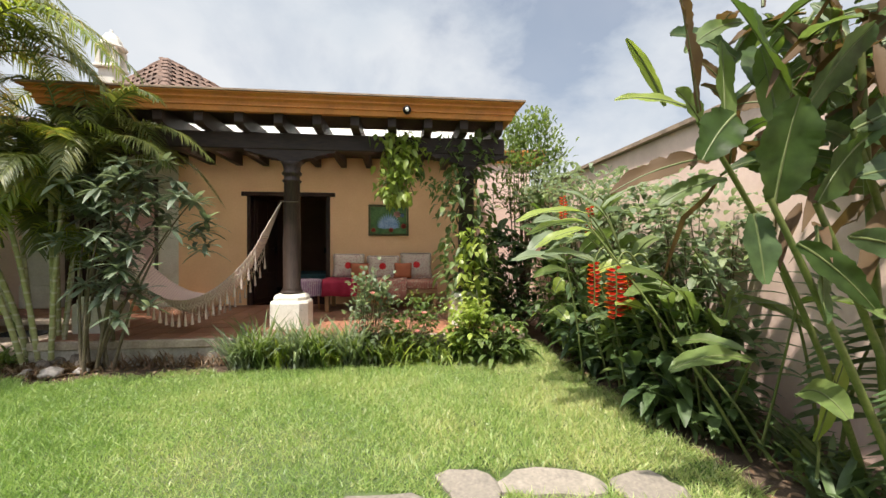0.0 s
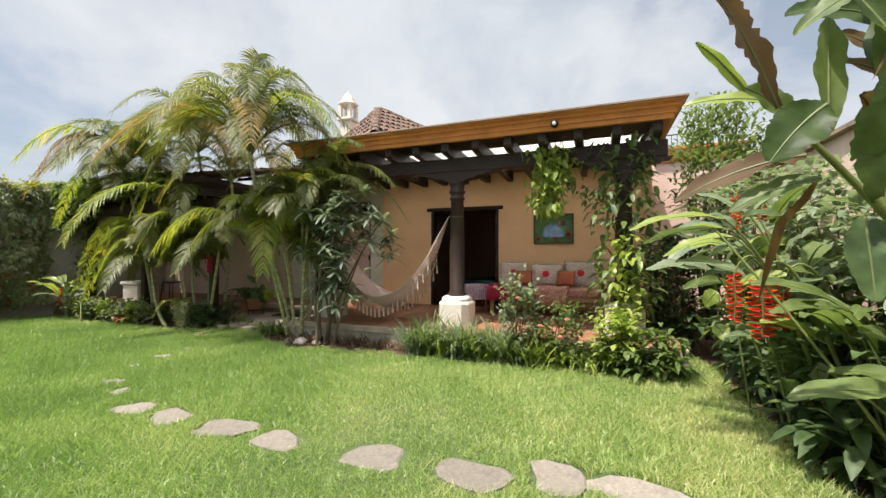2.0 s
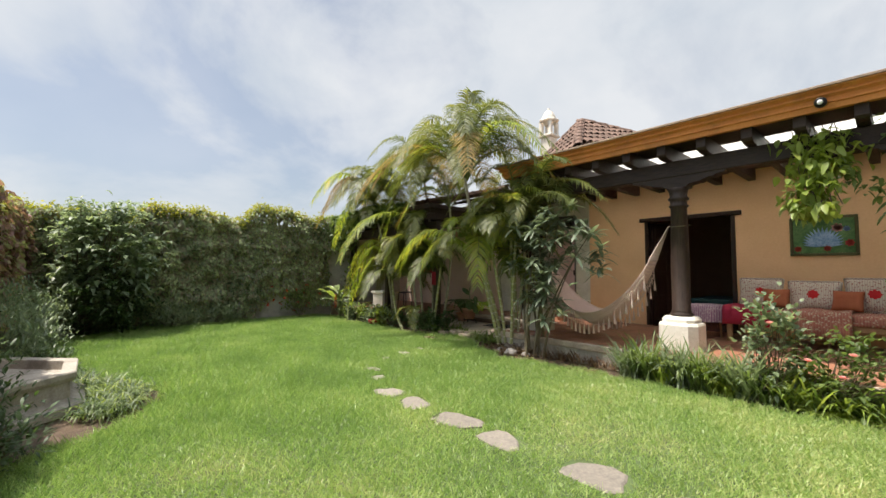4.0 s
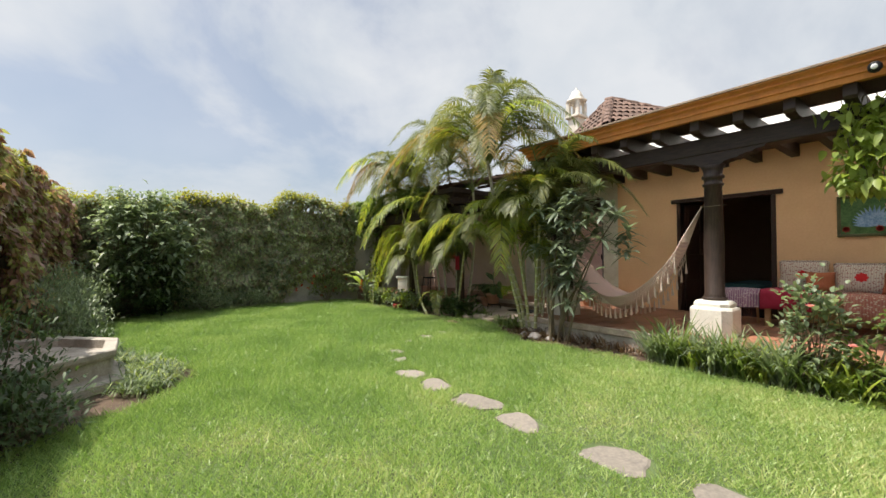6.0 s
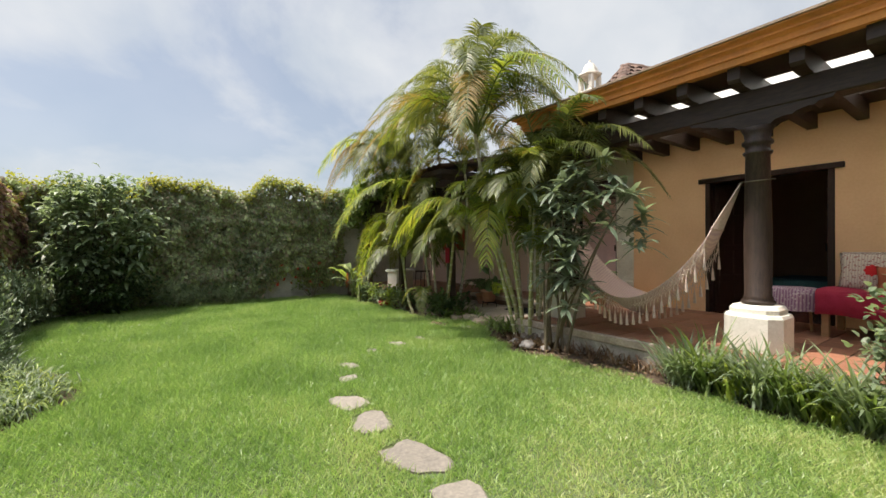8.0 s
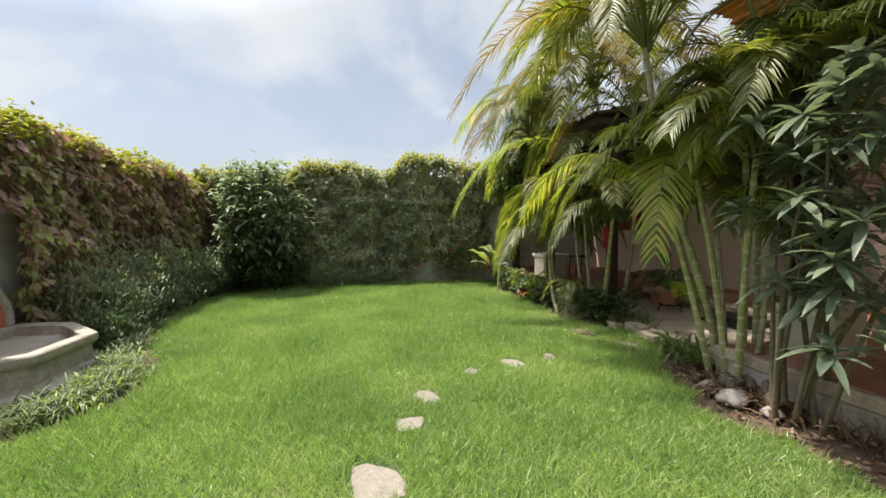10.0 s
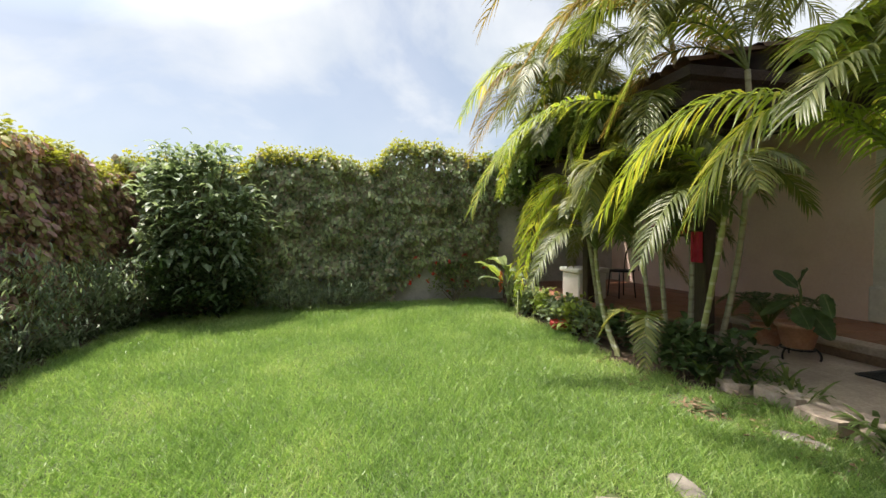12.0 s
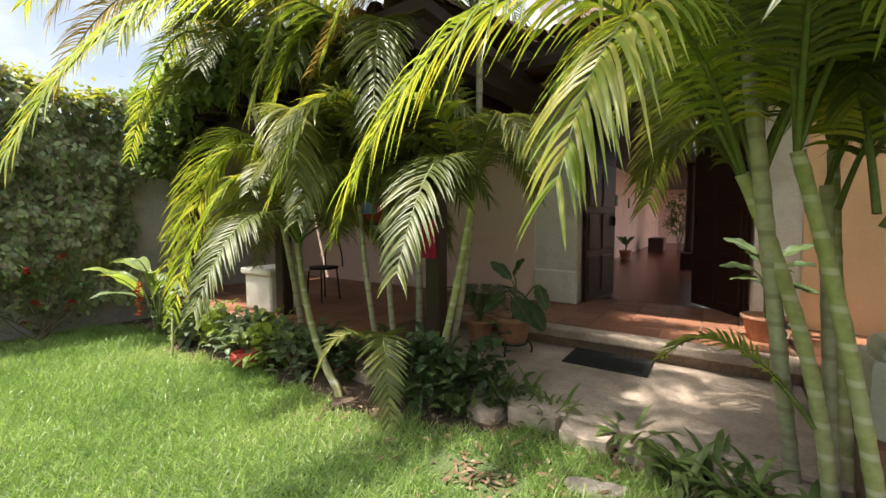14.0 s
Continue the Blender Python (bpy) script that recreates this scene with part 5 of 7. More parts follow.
# vine hanging from the side porch eave
n = 4200
p = np.stack([rng.uniform(-11.75, -7.6, n), rng.normal(5.38, 0.12, n), np.zeros(n)], 1)
p[:, 2] = 3.15 - rng.random(n) ** 1.3 * (0.45 + 0.75 * np.abs(np.sin(p[:, 0] * 2.1)) * (p[:, 0] < -10.2))
t = thing("hanging_vine", "green creeper hanging over the side porch eave", "vine", kind="stuff")
leafpart("leaf_sheet", leaves(p, rand_dirs(n, -1, 0.3), UP + rng.normal(0, 0.4, (n, 3)), rng.uniform(0.06, 0.12, n), rng.uniform(0.05, 0.09, n), 0.3, "ivy"), M_MIDLEAF, t)
n = 500
p = np.stack([rng.normal(-11.0, 0.12, n), rng.normal(5.75, 0.12, n), rng.uniform(0.4, 2.9, n)], 1)
leafpart("post_leaves", leaves(p, rand_dirs(n, -1, 0.3), UP, rng.uniform(0.06, 0.12, n), rng.uniform(0.05, 0.09, n), 0.3, "ivy"), M_MIDLEAF, t)

# shrubs along the boundary walls
bush("corner_tree", "small leafy tree with drooping green leaves in the garden corner", "tree", (-11.0, -0.75, 0), (-10.85, -0.3, 1.7), (0.75, 0.85, 1.2), 130, 17, 0.25, 0.085, M_SHRUB, 0.6, spread=0.13, stems=26, stem=0.03)
bush("corner_shoots", "upright leafy shoots above the corner tree", "tree", (-10.95, -0.5, 0.0), (-10.9, -0.45, 2.6), (0.5, 0.6, 0.42), 16, 16, 0.2, 0.055, M_SHRUB, 0.5, spread=0.1, stems=16, stem=0.012)
bush("dark_shrub", "leafy dark shrub filling the garden corner", "shrub", (-10.9, -0.6, 0), (-10.8, -0.45, 0.75), (0.8, 0.8, 0.8), 90, 16, 0.15, 0.055, M_DARKLEAF, 0.4, spread=0.12, group="border shrubs")
bush("dark_shrub", "dark green shrub under the corner tree", "shrub", (-11.0, -0.6, 0), (-11.05, -0.3, 0.55), (0.5, 1.0, 0.65), 90, 20, 0.12, 0.05, M_DARKLEAF, 0.4, spread=0.12, group="border shrubs")
for i, (x, y, r, h) in enumerate(((-9.7, -1.45, 0.7, 1.0), (-8.7, -1.5, 0.75, 1.05), (-7.7, -1.5, 0.75, 1.0), (-6.9, -1.4, 0.6, 0.85), (-11.2, 1.0, 0.5, 0.45), (-11.35, 2.0, 0.45, 0.4), (-10.3, -1.3, 0.6, 0.9))):
    bush("dark_shrub", "feathery dark green shrub at the foot of the vine wall", "shrub", (x, y, 0), (x, y, h * 0.5), (r, 0.5, h * 0.64), int(150 * r), 28, 0.11, 0.017, M_SHRUB, 0.3, spread=0.11, group="border shrubs", up_bias=0.8, fold=0)
for x, y, r, h in ((-4.0, -1.3, 0.42, 0.9), (-3.6, -1.75, 0.6, 1.1), (-6.55, -0.95, 0.3, 0.4), (-4.3, -1.75, 0.35, 1.2), (-3.2, -1.5, 0.45, 0.6), (-3.6, -1.1, 0.35, 0.45)):
    bush("dark_shrub", "twiggy dark shrub with narrow leaves beside the stone basin", "shrub", (x, y, 0), (x, y, h * 0.5), (r, r * 0.75, h * 0.58), int(130 * r), 22, 0.085, 0.022, M_DARKLEAF, 0.3, spread=0.1, group="border shrubs", up_bias=0.7, fold=0)


def tuft(name, label, category, centers, per, length, width, material, droop=0.7, spread=0.05, group="", rise=1.1, profile="strap", kind="", fold=0.25):
    """Arching strap leaves from crowded crowns."""
    t = thing(name, label, category, group, kind)
    for c in centers:
        m = int(per * rng.uniform(0.7, 1.3))
        d = rand_dirs(m, 0.0, 0.5) + np.array([0, 0, rise])
        leafpart("leaf_clump", leaves(np.array(c) + rng.normal(0, spread, (m, 3)) * np.array([1, 1, 0.1]), d, UP, length * rng.uniform(0.6, 1.2, m), width * rng.uniform(0.7, 1.2, m), droop * rng.uniform(0.5, 1.4, m), profile, fold), material, t)
    return t


for i in range(9):
    x = -1.9 + i * 0.21
    tuft("border_lily", "clump of green strap leaves along the porch edge", "border plant", [(x, 5.02, 0), (x + 0.1, 4.95, 0), (x + 0.02, 5.1, 0)], 48, 0.76 + 0.16 * math.sin(i * 2.3), 0.022, (M_SHRUB, M_MIDLEAF, M_LIME)[i % 3], 0.5, 0.06, "border lilies", 1.7)
for i in range(5):
    x = 0.05 + i * 0.24
    tuft("variegated_tuft", "pale striped grassy tuft at the lawn edge", "border plant", [(x, 4.86, 0)], 34, 0.28, 0.02, M_LIME, 0.9, 0.04, "edge tufts", 0.8)
for i in range(9):
    x, y = -3.2 + 0.14 * i, 5.08 + 0.05 * (i % 2)
    tuft("dry_tuft", "dry brownish tuft against the porch riser", "border plant", [(x, y, 0)], 26, 0.28, 0.014, M_LITTER, 0.5, 0.05, "dry tufts", 1.5)
for i in range(6):
    x = 0.0 + 0.17 * i
    tuft("border_lily", "short green strap leaves between the roses", "border plant", [(x, 4.95, 0), (x + 0.06, 5.03, 0)], 30, 0.55, 0.022, (M_MIDLEAF, M_LIME)[i % 2], 0.6, 0.05, "border lilies", 1.3)
bush("rose_bush", "leafy rose bush with a few pink flowers", "shrub", (-0.35, 5.02, 0), (-0.32, 5.0, 0.6), (0.25, 0.17, 0.52), 56, 12, 0.085, 0.045, M_SHRUB, 0.3, spread=0.07, stems=26, stem=0.008, profile="broad")
bush("rose_bush", "loose rose bush with pale leaves and pink blooms", "shrub", (0.1, 5.05, 0), (0.18, 5.0, 0.48), (0.36, 0.18, 0.36), 46, 12, 0.075, 0.04, M_MIDLEAF, 0.3, spread=0.07, stems=22, stem=0.007, profile="broad")
bush("lime_shrub", "bright yellow-green leafy shrub at the column foot", "shrub", (0.85, 4.95, 0), (0.84, 4.95, 0.44), (0.28, 0.22, 0.4), 36, 12, 0.11, 0.06, M_LIME, 0.4, spread=0.08, stems=22, profile="broad")
bush("dark_shrub", "low broad-leaved plants at the bed corner", "shrub", (1.25, 4.95, 0), (1.15, 4.95, 0.25), (0.45, 0.25, 0.3), 50, 10, 0.2, 0.06, M_MIDLEAF, 0.5, spread=0.08, group="border shrubs")
tuft("ginger_clump", "arching broad green leaves beside the bed corner", "border plant", [(1.35, 5.15, 0)], 20, 0.65, 0.075, M_MIDLEAF, 0.6, 0.08, "", 1.1, "lance")


def rose(x, y, z, s=0.035):
    t = thing("rose_bloom", "pale pink open rose bloom on its bush", "flower", "rose blooms", at=(x, y, z))
    m = 14
    a = np.arange(m) * 2.4
    d = np.stack([np.cos(a), np.sin(a), np.linspace(1.6, 0.2, m)], 1)
    leafpart("petals", leaves(np.zeros((m, 3)), d, UP, s * np.linspace(0.7, 1.2, m), s * 1.1, -0.2, "broad", 0.4), M_ROSE, t)


for x, y, z in ((-0.02, 4.8, 0.52), (0.3, 4.78, 0.62), (0.22, 4.8, 0.4), (-0.3, 4.78, 0.86)):
    rose(x, y, z, 0.036)

# climbing vine on the right-hand column and the bunch hanging from the beam
climb = thing("climbing_vine", "leafy climber wrapped round the porch column", "vine")
n = 720
a = rng.random(n) * 2 * np.pi
z = rng.uniform(0.5, 3.15, n)
r = 0.15 + 0.22 * rng.random(n) * (0.6 + 0.6 * np.sin(z * 3.3 + 1) ** 2)
p = np.stack([1.0 + r * np.cos(a) * 1.25, 5.9 + r * np.sin(a), z], 1)
ok = p[:, 1] < 6.05
p = p[ok]
n = len(p)
leafpart("foliage", leaves(p, rand_dirs(n, -1.0, 0.2) + (p - np.array((1.0, 5.95, 0))) * np.array((2, 2, 0)), UP + rng.normal(0, 0.3, (n, 3)), rng.uniform(0.09, 0.16, n), rng.uniform(0.05, 0.08, n), 0.35, "broad", 0.3), M_MIDLEAF, climb)
tt = np.linspace(0, 1, 60)
leafpart("branching", tube(np.stack([1.0 + 0.15 * np.cos(tt * 17), 5.9 + 0.15 * np.sin(tt * 17), 0.3 + tt * 2.9], 1), 0.012, 6), M_STEM, climb)
n = 170
p = np.stack([rng.uniform(0.85, 1.2, n), rng.normal(5.55, 0.1, n), rng.uniform(0.4, 1.7, n)], 1)
leafpart("sprays", leaves(p, rand_dirs(n, -1.0, 0.3), UP, rng.uniform(0.08, 0.15, n), rng.uniform(0.05, 0.08, n), 0.35, "broad", 0.3), M_LIME, climb)
hang = thing("hanging_vine", "bunch of yellow-green vine hanging from the beam", "vine")
n = 620
z = rng.random(n)
p = np.stack([rng.normal(0.0, 0.17, n) * (1.05 - 0.5 * z) + 0.06 * np.sin(z * 6), 5.72 + rng.normal(0, 0.09, n), 3.02 - z * 0.98], 1)
leafpart("foliage", leaves(p, rand_dirs(n, -1.0, 0.0), UP + rng.normal(0, 0.3, (n, 3)), rng.uniform(0.07, 0.13, n), rng.uniform(0.045, 0.075, n), 0.35, "broad", 0.3), M_LIME, hang)
tw = [tube(bezier((rng.normal(0, 0.1), 5.74, 3.08), (rng.normal(0, 0.15), 5.7, 2.6), (rng.normal(0, 0.12), 5.7, 2.15), 10), 0.005, 5) for _ in range(9)]
leafpart("branching", gather(*tw), M_STEM, hang)
spray = thing("trailing_vine", "thin trailing vine sprays between the column and the hanging bunch", "vine")
n = 90
tq = rng.random(n)
p = np.stack([0.2 + tq * 0.7, 5.7 + rng.normal(0, 0.03, n), 2.62 - 0.35 * np.sin(tq * 3.0) + rng.normal(0, 0.06, n)], 1)
leafpart("foliage", leaves(p, rand_dirs(n, -1.0, 0.2), UP, rng.uniform(0.06, 0.11, n), rng.uniform(0.04, 0.06, n), 0.35, "broad", 0.3), M_MIDLEAF, spray)

# ---- right-hand bed ----
def big_leaf(parent, base, tip, width, material, face=(0, -1, 0.4), sag=0.1, tear=0.0, petiole=None):
    """One broad banana-like leaf with a midrib, a waving edge and an optional stalk down to a point."""
    k = 25
    a, b = np.array(base, float), np.array(tip, float)
    mid = (a + b) / 2 + np.array([0, 0, sag * np.linalg.norm(b - a)])
    c = bezier(a, mid, b, k)
    tg = unit(np.gradient(c, axis=0))
    s = unit(np.cross(tg, np.array([face], float)))
    nr = np.cross(s, tg)
    t = np.linspace(0, 1, k)
    w = width * 0.5 * np.clip(np.sin(np.pi * (0.04 + 0.94 * t)) ** 0.62, 0.02, 1)
    rows = []
    for u in (-1, -0.5, 0, 0.5, 1):
        wavy = 0.06 * width * np.sin(t * 14 + u * 3 + a[0] * 9) * abs(u) + 0.22 * w * abs(u)
        wavy += 0.022 * width * (np.arange(k) % 2) * abs(u)          # raised side veins
        jag = 1 - tear * rng.random(k) ** 2 * (abs(u) > 0.9)
        rows.append(c + s * (w * u * jag)[:, None] + nr * wavy[:, None])
    v = np.stack(rows, 1).reshape(-1, 3)
    q = np.array([(j * 5 + i, j * 5 + i + 1, j * 5 + i + 6, j * 5 + i + 5) for j in range(k - 1) for i in range(4)])
    rib = tube(c, np.linspace(0.008, 0.0025, k), 5)
    if petiole is not None:
        st = tube(bezier(petiole, (np.array(petiole) + a) / 2 + np.array([0.05, 0, 0.15]), a, 8), np.linspace(0.011, 0.006, 8), 6)
        rib = gather(rib, st)
    return two_tone("leaf", (v, q), rib, material, M_RIB, parent)


heli = thing("tall_heliconia", "tall heliconia with large glossy leaves and browned tips", "heliconia")
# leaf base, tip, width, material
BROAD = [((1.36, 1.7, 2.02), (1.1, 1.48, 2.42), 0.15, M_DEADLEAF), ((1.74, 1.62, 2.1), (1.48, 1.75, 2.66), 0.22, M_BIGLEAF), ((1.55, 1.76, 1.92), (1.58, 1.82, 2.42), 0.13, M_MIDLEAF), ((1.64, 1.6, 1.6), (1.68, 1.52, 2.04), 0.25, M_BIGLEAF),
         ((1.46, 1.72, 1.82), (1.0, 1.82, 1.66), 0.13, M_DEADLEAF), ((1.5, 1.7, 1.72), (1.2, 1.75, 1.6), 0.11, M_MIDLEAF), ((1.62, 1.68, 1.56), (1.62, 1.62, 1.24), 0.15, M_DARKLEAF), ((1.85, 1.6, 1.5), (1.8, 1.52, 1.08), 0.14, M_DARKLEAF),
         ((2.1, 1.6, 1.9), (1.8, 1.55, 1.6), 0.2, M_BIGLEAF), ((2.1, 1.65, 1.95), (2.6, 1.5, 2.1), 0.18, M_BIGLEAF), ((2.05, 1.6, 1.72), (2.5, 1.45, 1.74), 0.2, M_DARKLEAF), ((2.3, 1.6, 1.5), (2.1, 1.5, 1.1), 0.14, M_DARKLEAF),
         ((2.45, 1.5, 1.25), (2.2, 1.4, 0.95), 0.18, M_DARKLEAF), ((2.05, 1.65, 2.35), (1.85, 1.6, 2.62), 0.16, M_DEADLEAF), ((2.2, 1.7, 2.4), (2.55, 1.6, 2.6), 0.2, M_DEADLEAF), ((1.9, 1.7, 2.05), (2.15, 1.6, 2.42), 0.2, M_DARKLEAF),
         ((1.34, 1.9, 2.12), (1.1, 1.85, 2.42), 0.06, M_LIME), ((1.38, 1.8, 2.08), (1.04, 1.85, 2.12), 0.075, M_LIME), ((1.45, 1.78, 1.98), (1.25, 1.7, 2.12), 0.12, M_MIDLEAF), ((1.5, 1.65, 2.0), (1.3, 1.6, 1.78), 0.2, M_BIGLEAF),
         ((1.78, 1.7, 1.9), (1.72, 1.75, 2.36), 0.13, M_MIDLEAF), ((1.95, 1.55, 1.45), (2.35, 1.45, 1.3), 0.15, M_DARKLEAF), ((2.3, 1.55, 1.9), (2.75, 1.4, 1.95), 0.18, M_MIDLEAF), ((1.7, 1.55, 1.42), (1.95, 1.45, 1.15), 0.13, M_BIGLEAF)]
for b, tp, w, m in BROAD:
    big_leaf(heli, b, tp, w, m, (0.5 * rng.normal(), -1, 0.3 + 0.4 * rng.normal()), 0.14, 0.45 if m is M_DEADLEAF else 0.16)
for b, c, tp, r in (((2.45, 1.62, 0), (2.1, 1.6, 0.75), (1.62, 1.6, 1.62), 0.023), ((2.58, 1.6, 0), (2.25, 1.6, 0.8), (1.85, 1.6, 1.6), 0.024), ((2.7, 1.7, 0), (2.5, 1.7, 1.2), (2.1, 1.65, 1.95), 0.024), ((2.62, 1.85, 0), (2.4, 1.8, 1.2), (2.2, 1.7, 2.4), 0.026), ((2.6, 1.95, 0), (2.1, 1.85, 1.2), (1.4, 1.75, 2.0), 0.02)):
    me = quads_mesh("stalk", *tube(bezier(b, c, tp, 14), np.linspace(r, r * 0.6, 14), 8))
    part("stalk", me, M_GSTEM, heli)
for i in range(130):
    b = np.array((rng.uniform(1.9, 2.9), rng.uniform(1.7, 2.4), rng.uniform(1.75, 2.75)))
    e = b + rand_dirs(1, -0.8, 0.8)[0] * rng.uniform(0.22, 0.44) + np.array((-0.03, -0.06, 0.0))
    big_leaf(heli, b, e, rng.uniform(0.07, 0.16), (M_BIGLEAF, M_DARKLEAF, M_BIGLEAF, M_MIDLEAF, M_DEADLEAF)[i % 5], (0.7 * rng.normal(), -1, 0.6 * rng.normal() + 0.4), 0.2, 0.15)
n = 36
p = np.stack([rng.normal(2.2, 0.25, n), rng.normal(1.65, 0.12, n), rng.uniform(1.5, 2.6, n)], 1)
for k in range(n):
    leafpart("dry_leaf", leaves(p[k:k + 1], rand_dirs(1, -1, 0.1), UP, rng.uniform(0.15, 0.4), rng.uniform(0.03, 0.09), 0.7, "lance", 0.5, 0.05), M_DEADLEAF, heli, "dry brown leaf")


def heliconia(x, y, h, n, material, lean=(-0.3, -0.1)):
    t = thing("heliconia", "leafy heliconia clump along the pink wall", "heliconia", "heliconias")
    for i in range(n):
        b = np.array((x + rng.normal(0, 0.16), y + rng.normal(0, 0.22), 0.0))
        top = b + np.array((lean[0] + rng.normal(0, 0.15), lean[1] + rng.normal(0, 0.2), h * rng.uniform(0.55, 1.0)))
        a = rng.random() * 2 * np.pi
        tip = top + np.array((0.42 * math.cos(a) - 0.12, 0.42 * math.sin(a) - 0.1, rng.uniform(-0.15, 0.3)))
        big_leaf(t, top, tip, rng.uniform(0.1, 0.17), material, (rng.normal(0, 0.5), -0.5, 1), 0.2, 0.1, b if i % 3 == 0 else None)
    return t


for x, y, h, n, m in ((2.45, 2.6, 1.1, 8, M_MIDLEAF), (2.5, 3.1, 1.2, 9, M_MIDLEAF), (2.45, 3.8, 1.4, 9, M_SHRUB), (2.5, 4.5, 1.9, 9, M_MIDLEAF), (2.45, 5.3, 1.9, 9, M_BIGLEAF), (2.5, 6.2, 2.1, 10, M_DARKLEAF), (1.95, 6.9, 1.7, 12, M_DARKLEAF), (2.0, 7.6, 1.9, 12, M_DARKLEAF)):
    heliconia(x, y, h, n, m)
paddle = thing("heliconia", "heliconia with long pale paddle leaves arching over the lawn edge", "heliconia", "heliconias")
for b, tp, w, m in (((1.5, 3.06, 1.68), (0.88, 2.97, 1.6), 0.12, M_LIME), ((1.55, 3.1, 1.6), (0.98, 3.02, 1.5), 0.12, M_LIME), ((1.65, 3.39, 1.5), (1.34, 3.7, 1.32), 0.13, M_SHRUB), ((1.6, 3.25, 1.56), (1.15, 3.3, 1.4), 0.13, M_LIME), ((1.7, 3.2, 1.7), (1.35, 3.3, 1.9), 0.11, M_SHRUB), ((1.75, 3.3, 1.75), (2.05, 3.1, 1.95), 0.12, M_SHRUB)):
    big_leaf(paddle, b, tp, w, m, (0, -0.4, 1), 0.16, 0.12, (1.95, 3.2, 0.9))
for i in range(34):
    b = np.array((rng.uniform(1.6, 2.4), rng.uniform(2.9, 4.3), rng.uniform(0.6, 1.75)))
    e = b + np.array((rng.uniform(-0.5, 0.1), rng.uniform(-0.3, 0.2), rng.uniform(-0.2, 0.15)))
    big_leaf(paddle, b, e, rng.uniform(0.09, 0.15), (M_SHRUB, M_LIME, M_MIDLEAF, M_DARKLEAF)[i % 4], (0.4 * rng.normal(), -0.5, 1), 0.2, 0.12, b + np.array((0.3, 0.05, -b[2])) if i % 6 == 0 else None)
leafpart("stalk", tube(bezier((2.3, 2.4, 0.0), (1.95, 2.55, 0.75), (1.42, 2.9, 1.58), 14), np.linspace(0.011, 0.007, 14), 6), M_GSTEM, paddle)
for x, y, z, r in ((2.6, 4.2, 1.7, 0.5), (2.5, 5.2, 1.9, 0.55), (2.55, 6.2, 2.1, 0.6), (2.65, 3.4, 1.5, 0.4)):
    bush("pale_shrub", "pale green loose shrub against the pink wall", "shrub", (x + 0.2, y, 0), (x, y, z), (r * 0.9, r, 0.55), 45, 13, 0.16, 0.06, M_SHRUB, 0.5, spread=0.12, group="wall shrubs", stems=16)
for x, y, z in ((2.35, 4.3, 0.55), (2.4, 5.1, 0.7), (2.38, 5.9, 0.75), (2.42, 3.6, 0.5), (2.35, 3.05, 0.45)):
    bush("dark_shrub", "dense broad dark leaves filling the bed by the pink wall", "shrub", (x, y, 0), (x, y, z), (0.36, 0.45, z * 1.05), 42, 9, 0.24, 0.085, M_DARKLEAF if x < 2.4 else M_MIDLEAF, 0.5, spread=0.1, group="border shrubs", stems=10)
bush("bamboo_like_tree", "tall light green feathery tree rising behind the porch corner", "tree", (2.4, 7.7, 0), (2.5, 7.5, 2.9), (0.62, 0.6, 1.15), 150, 18, 0.15, 0.045, M_MIDLEAF, 0.4, spread=0.12, stems=22, stem=0.02, up_bias=0.9)
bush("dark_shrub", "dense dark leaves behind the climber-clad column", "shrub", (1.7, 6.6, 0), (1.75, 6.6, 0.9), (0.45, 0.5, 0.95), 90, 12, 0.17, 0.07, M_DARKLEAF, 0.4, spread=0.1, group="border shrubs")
for i in range(16):
    y = 1.35 + i * 0.27
    x = 2.42 + 0.14 * math.sin(i * 2.1)
    tuft("cordyline", "dark green strap-leaved plant along the bed edge", "border plant", [(x, y, 0), (x + 0.2, y + 0.1, 0), (x + 0.08, y - 0.1, 0)], 15, 0.44, 0.045, M_DARKLEAF if i % 3 else M_MIDLEAF, 0.45, 0.06, "bed edge plants", 1.2, "lance")


def ginger(x, y, h, lean, n=9):
    t = thing("ginger_plant", "arching ginger stem with paired dark leaves", "ginger", "ginger plants")
    pts = bezier((x, y, 0), (x + lean[0] * 0.3, y + lean[1] * 0.3, h * 0.7), (x + lean[0], y + lean[1], h), 14)
    leafpart("stalk", tube(pts, np.linspace(0.014, 0.006, 14), 6), M_GSTEM, t)
    tt = np.linspace(0.35, 1, n)
    pos = np.stack([np.interp(tt, np.linspace(0, 1, 14), pts[:, i]) for i in range(3)], 1)
    side = unit(np.array([[-lean[1], lean[0], 0.0]]) + 1e-3)
    out = [leaves(pos, side * s + np.array([[lean[0], lean[1], 0.25]]), UP, 0.34, 0.075, 0.35, "lance", 0.2) for s in (-1, 1)]
    for vv, qq in out:
        for k in range(n):
            leafpart("leaf", (vv[k * 15:k * 15 + 15], qq[:8]), M_DARKLEAF, t)


for x, y, h, l in ((2.75, 2.35, 1.25, (-0.45, -0.15)), (2.7, 2.2, 0.95, (-0.2, -0.35)), (2.8, 2.9, 1.4, (-0.6, -0.1)), (2.7, 1.7, 0.8, (-0.35, -0.3)), (2.75, 2.0, 1.05, (-0.2, -0.3))):
    ginger(x, y, h, l)
big_leaf(heli, (2.25, 1.95, 0.35), (2.32, 1.85, 0.85), 0.11, M_LIME, (0, -1, 0), 0.0, 0.0, (2.3, 2.0, 0))


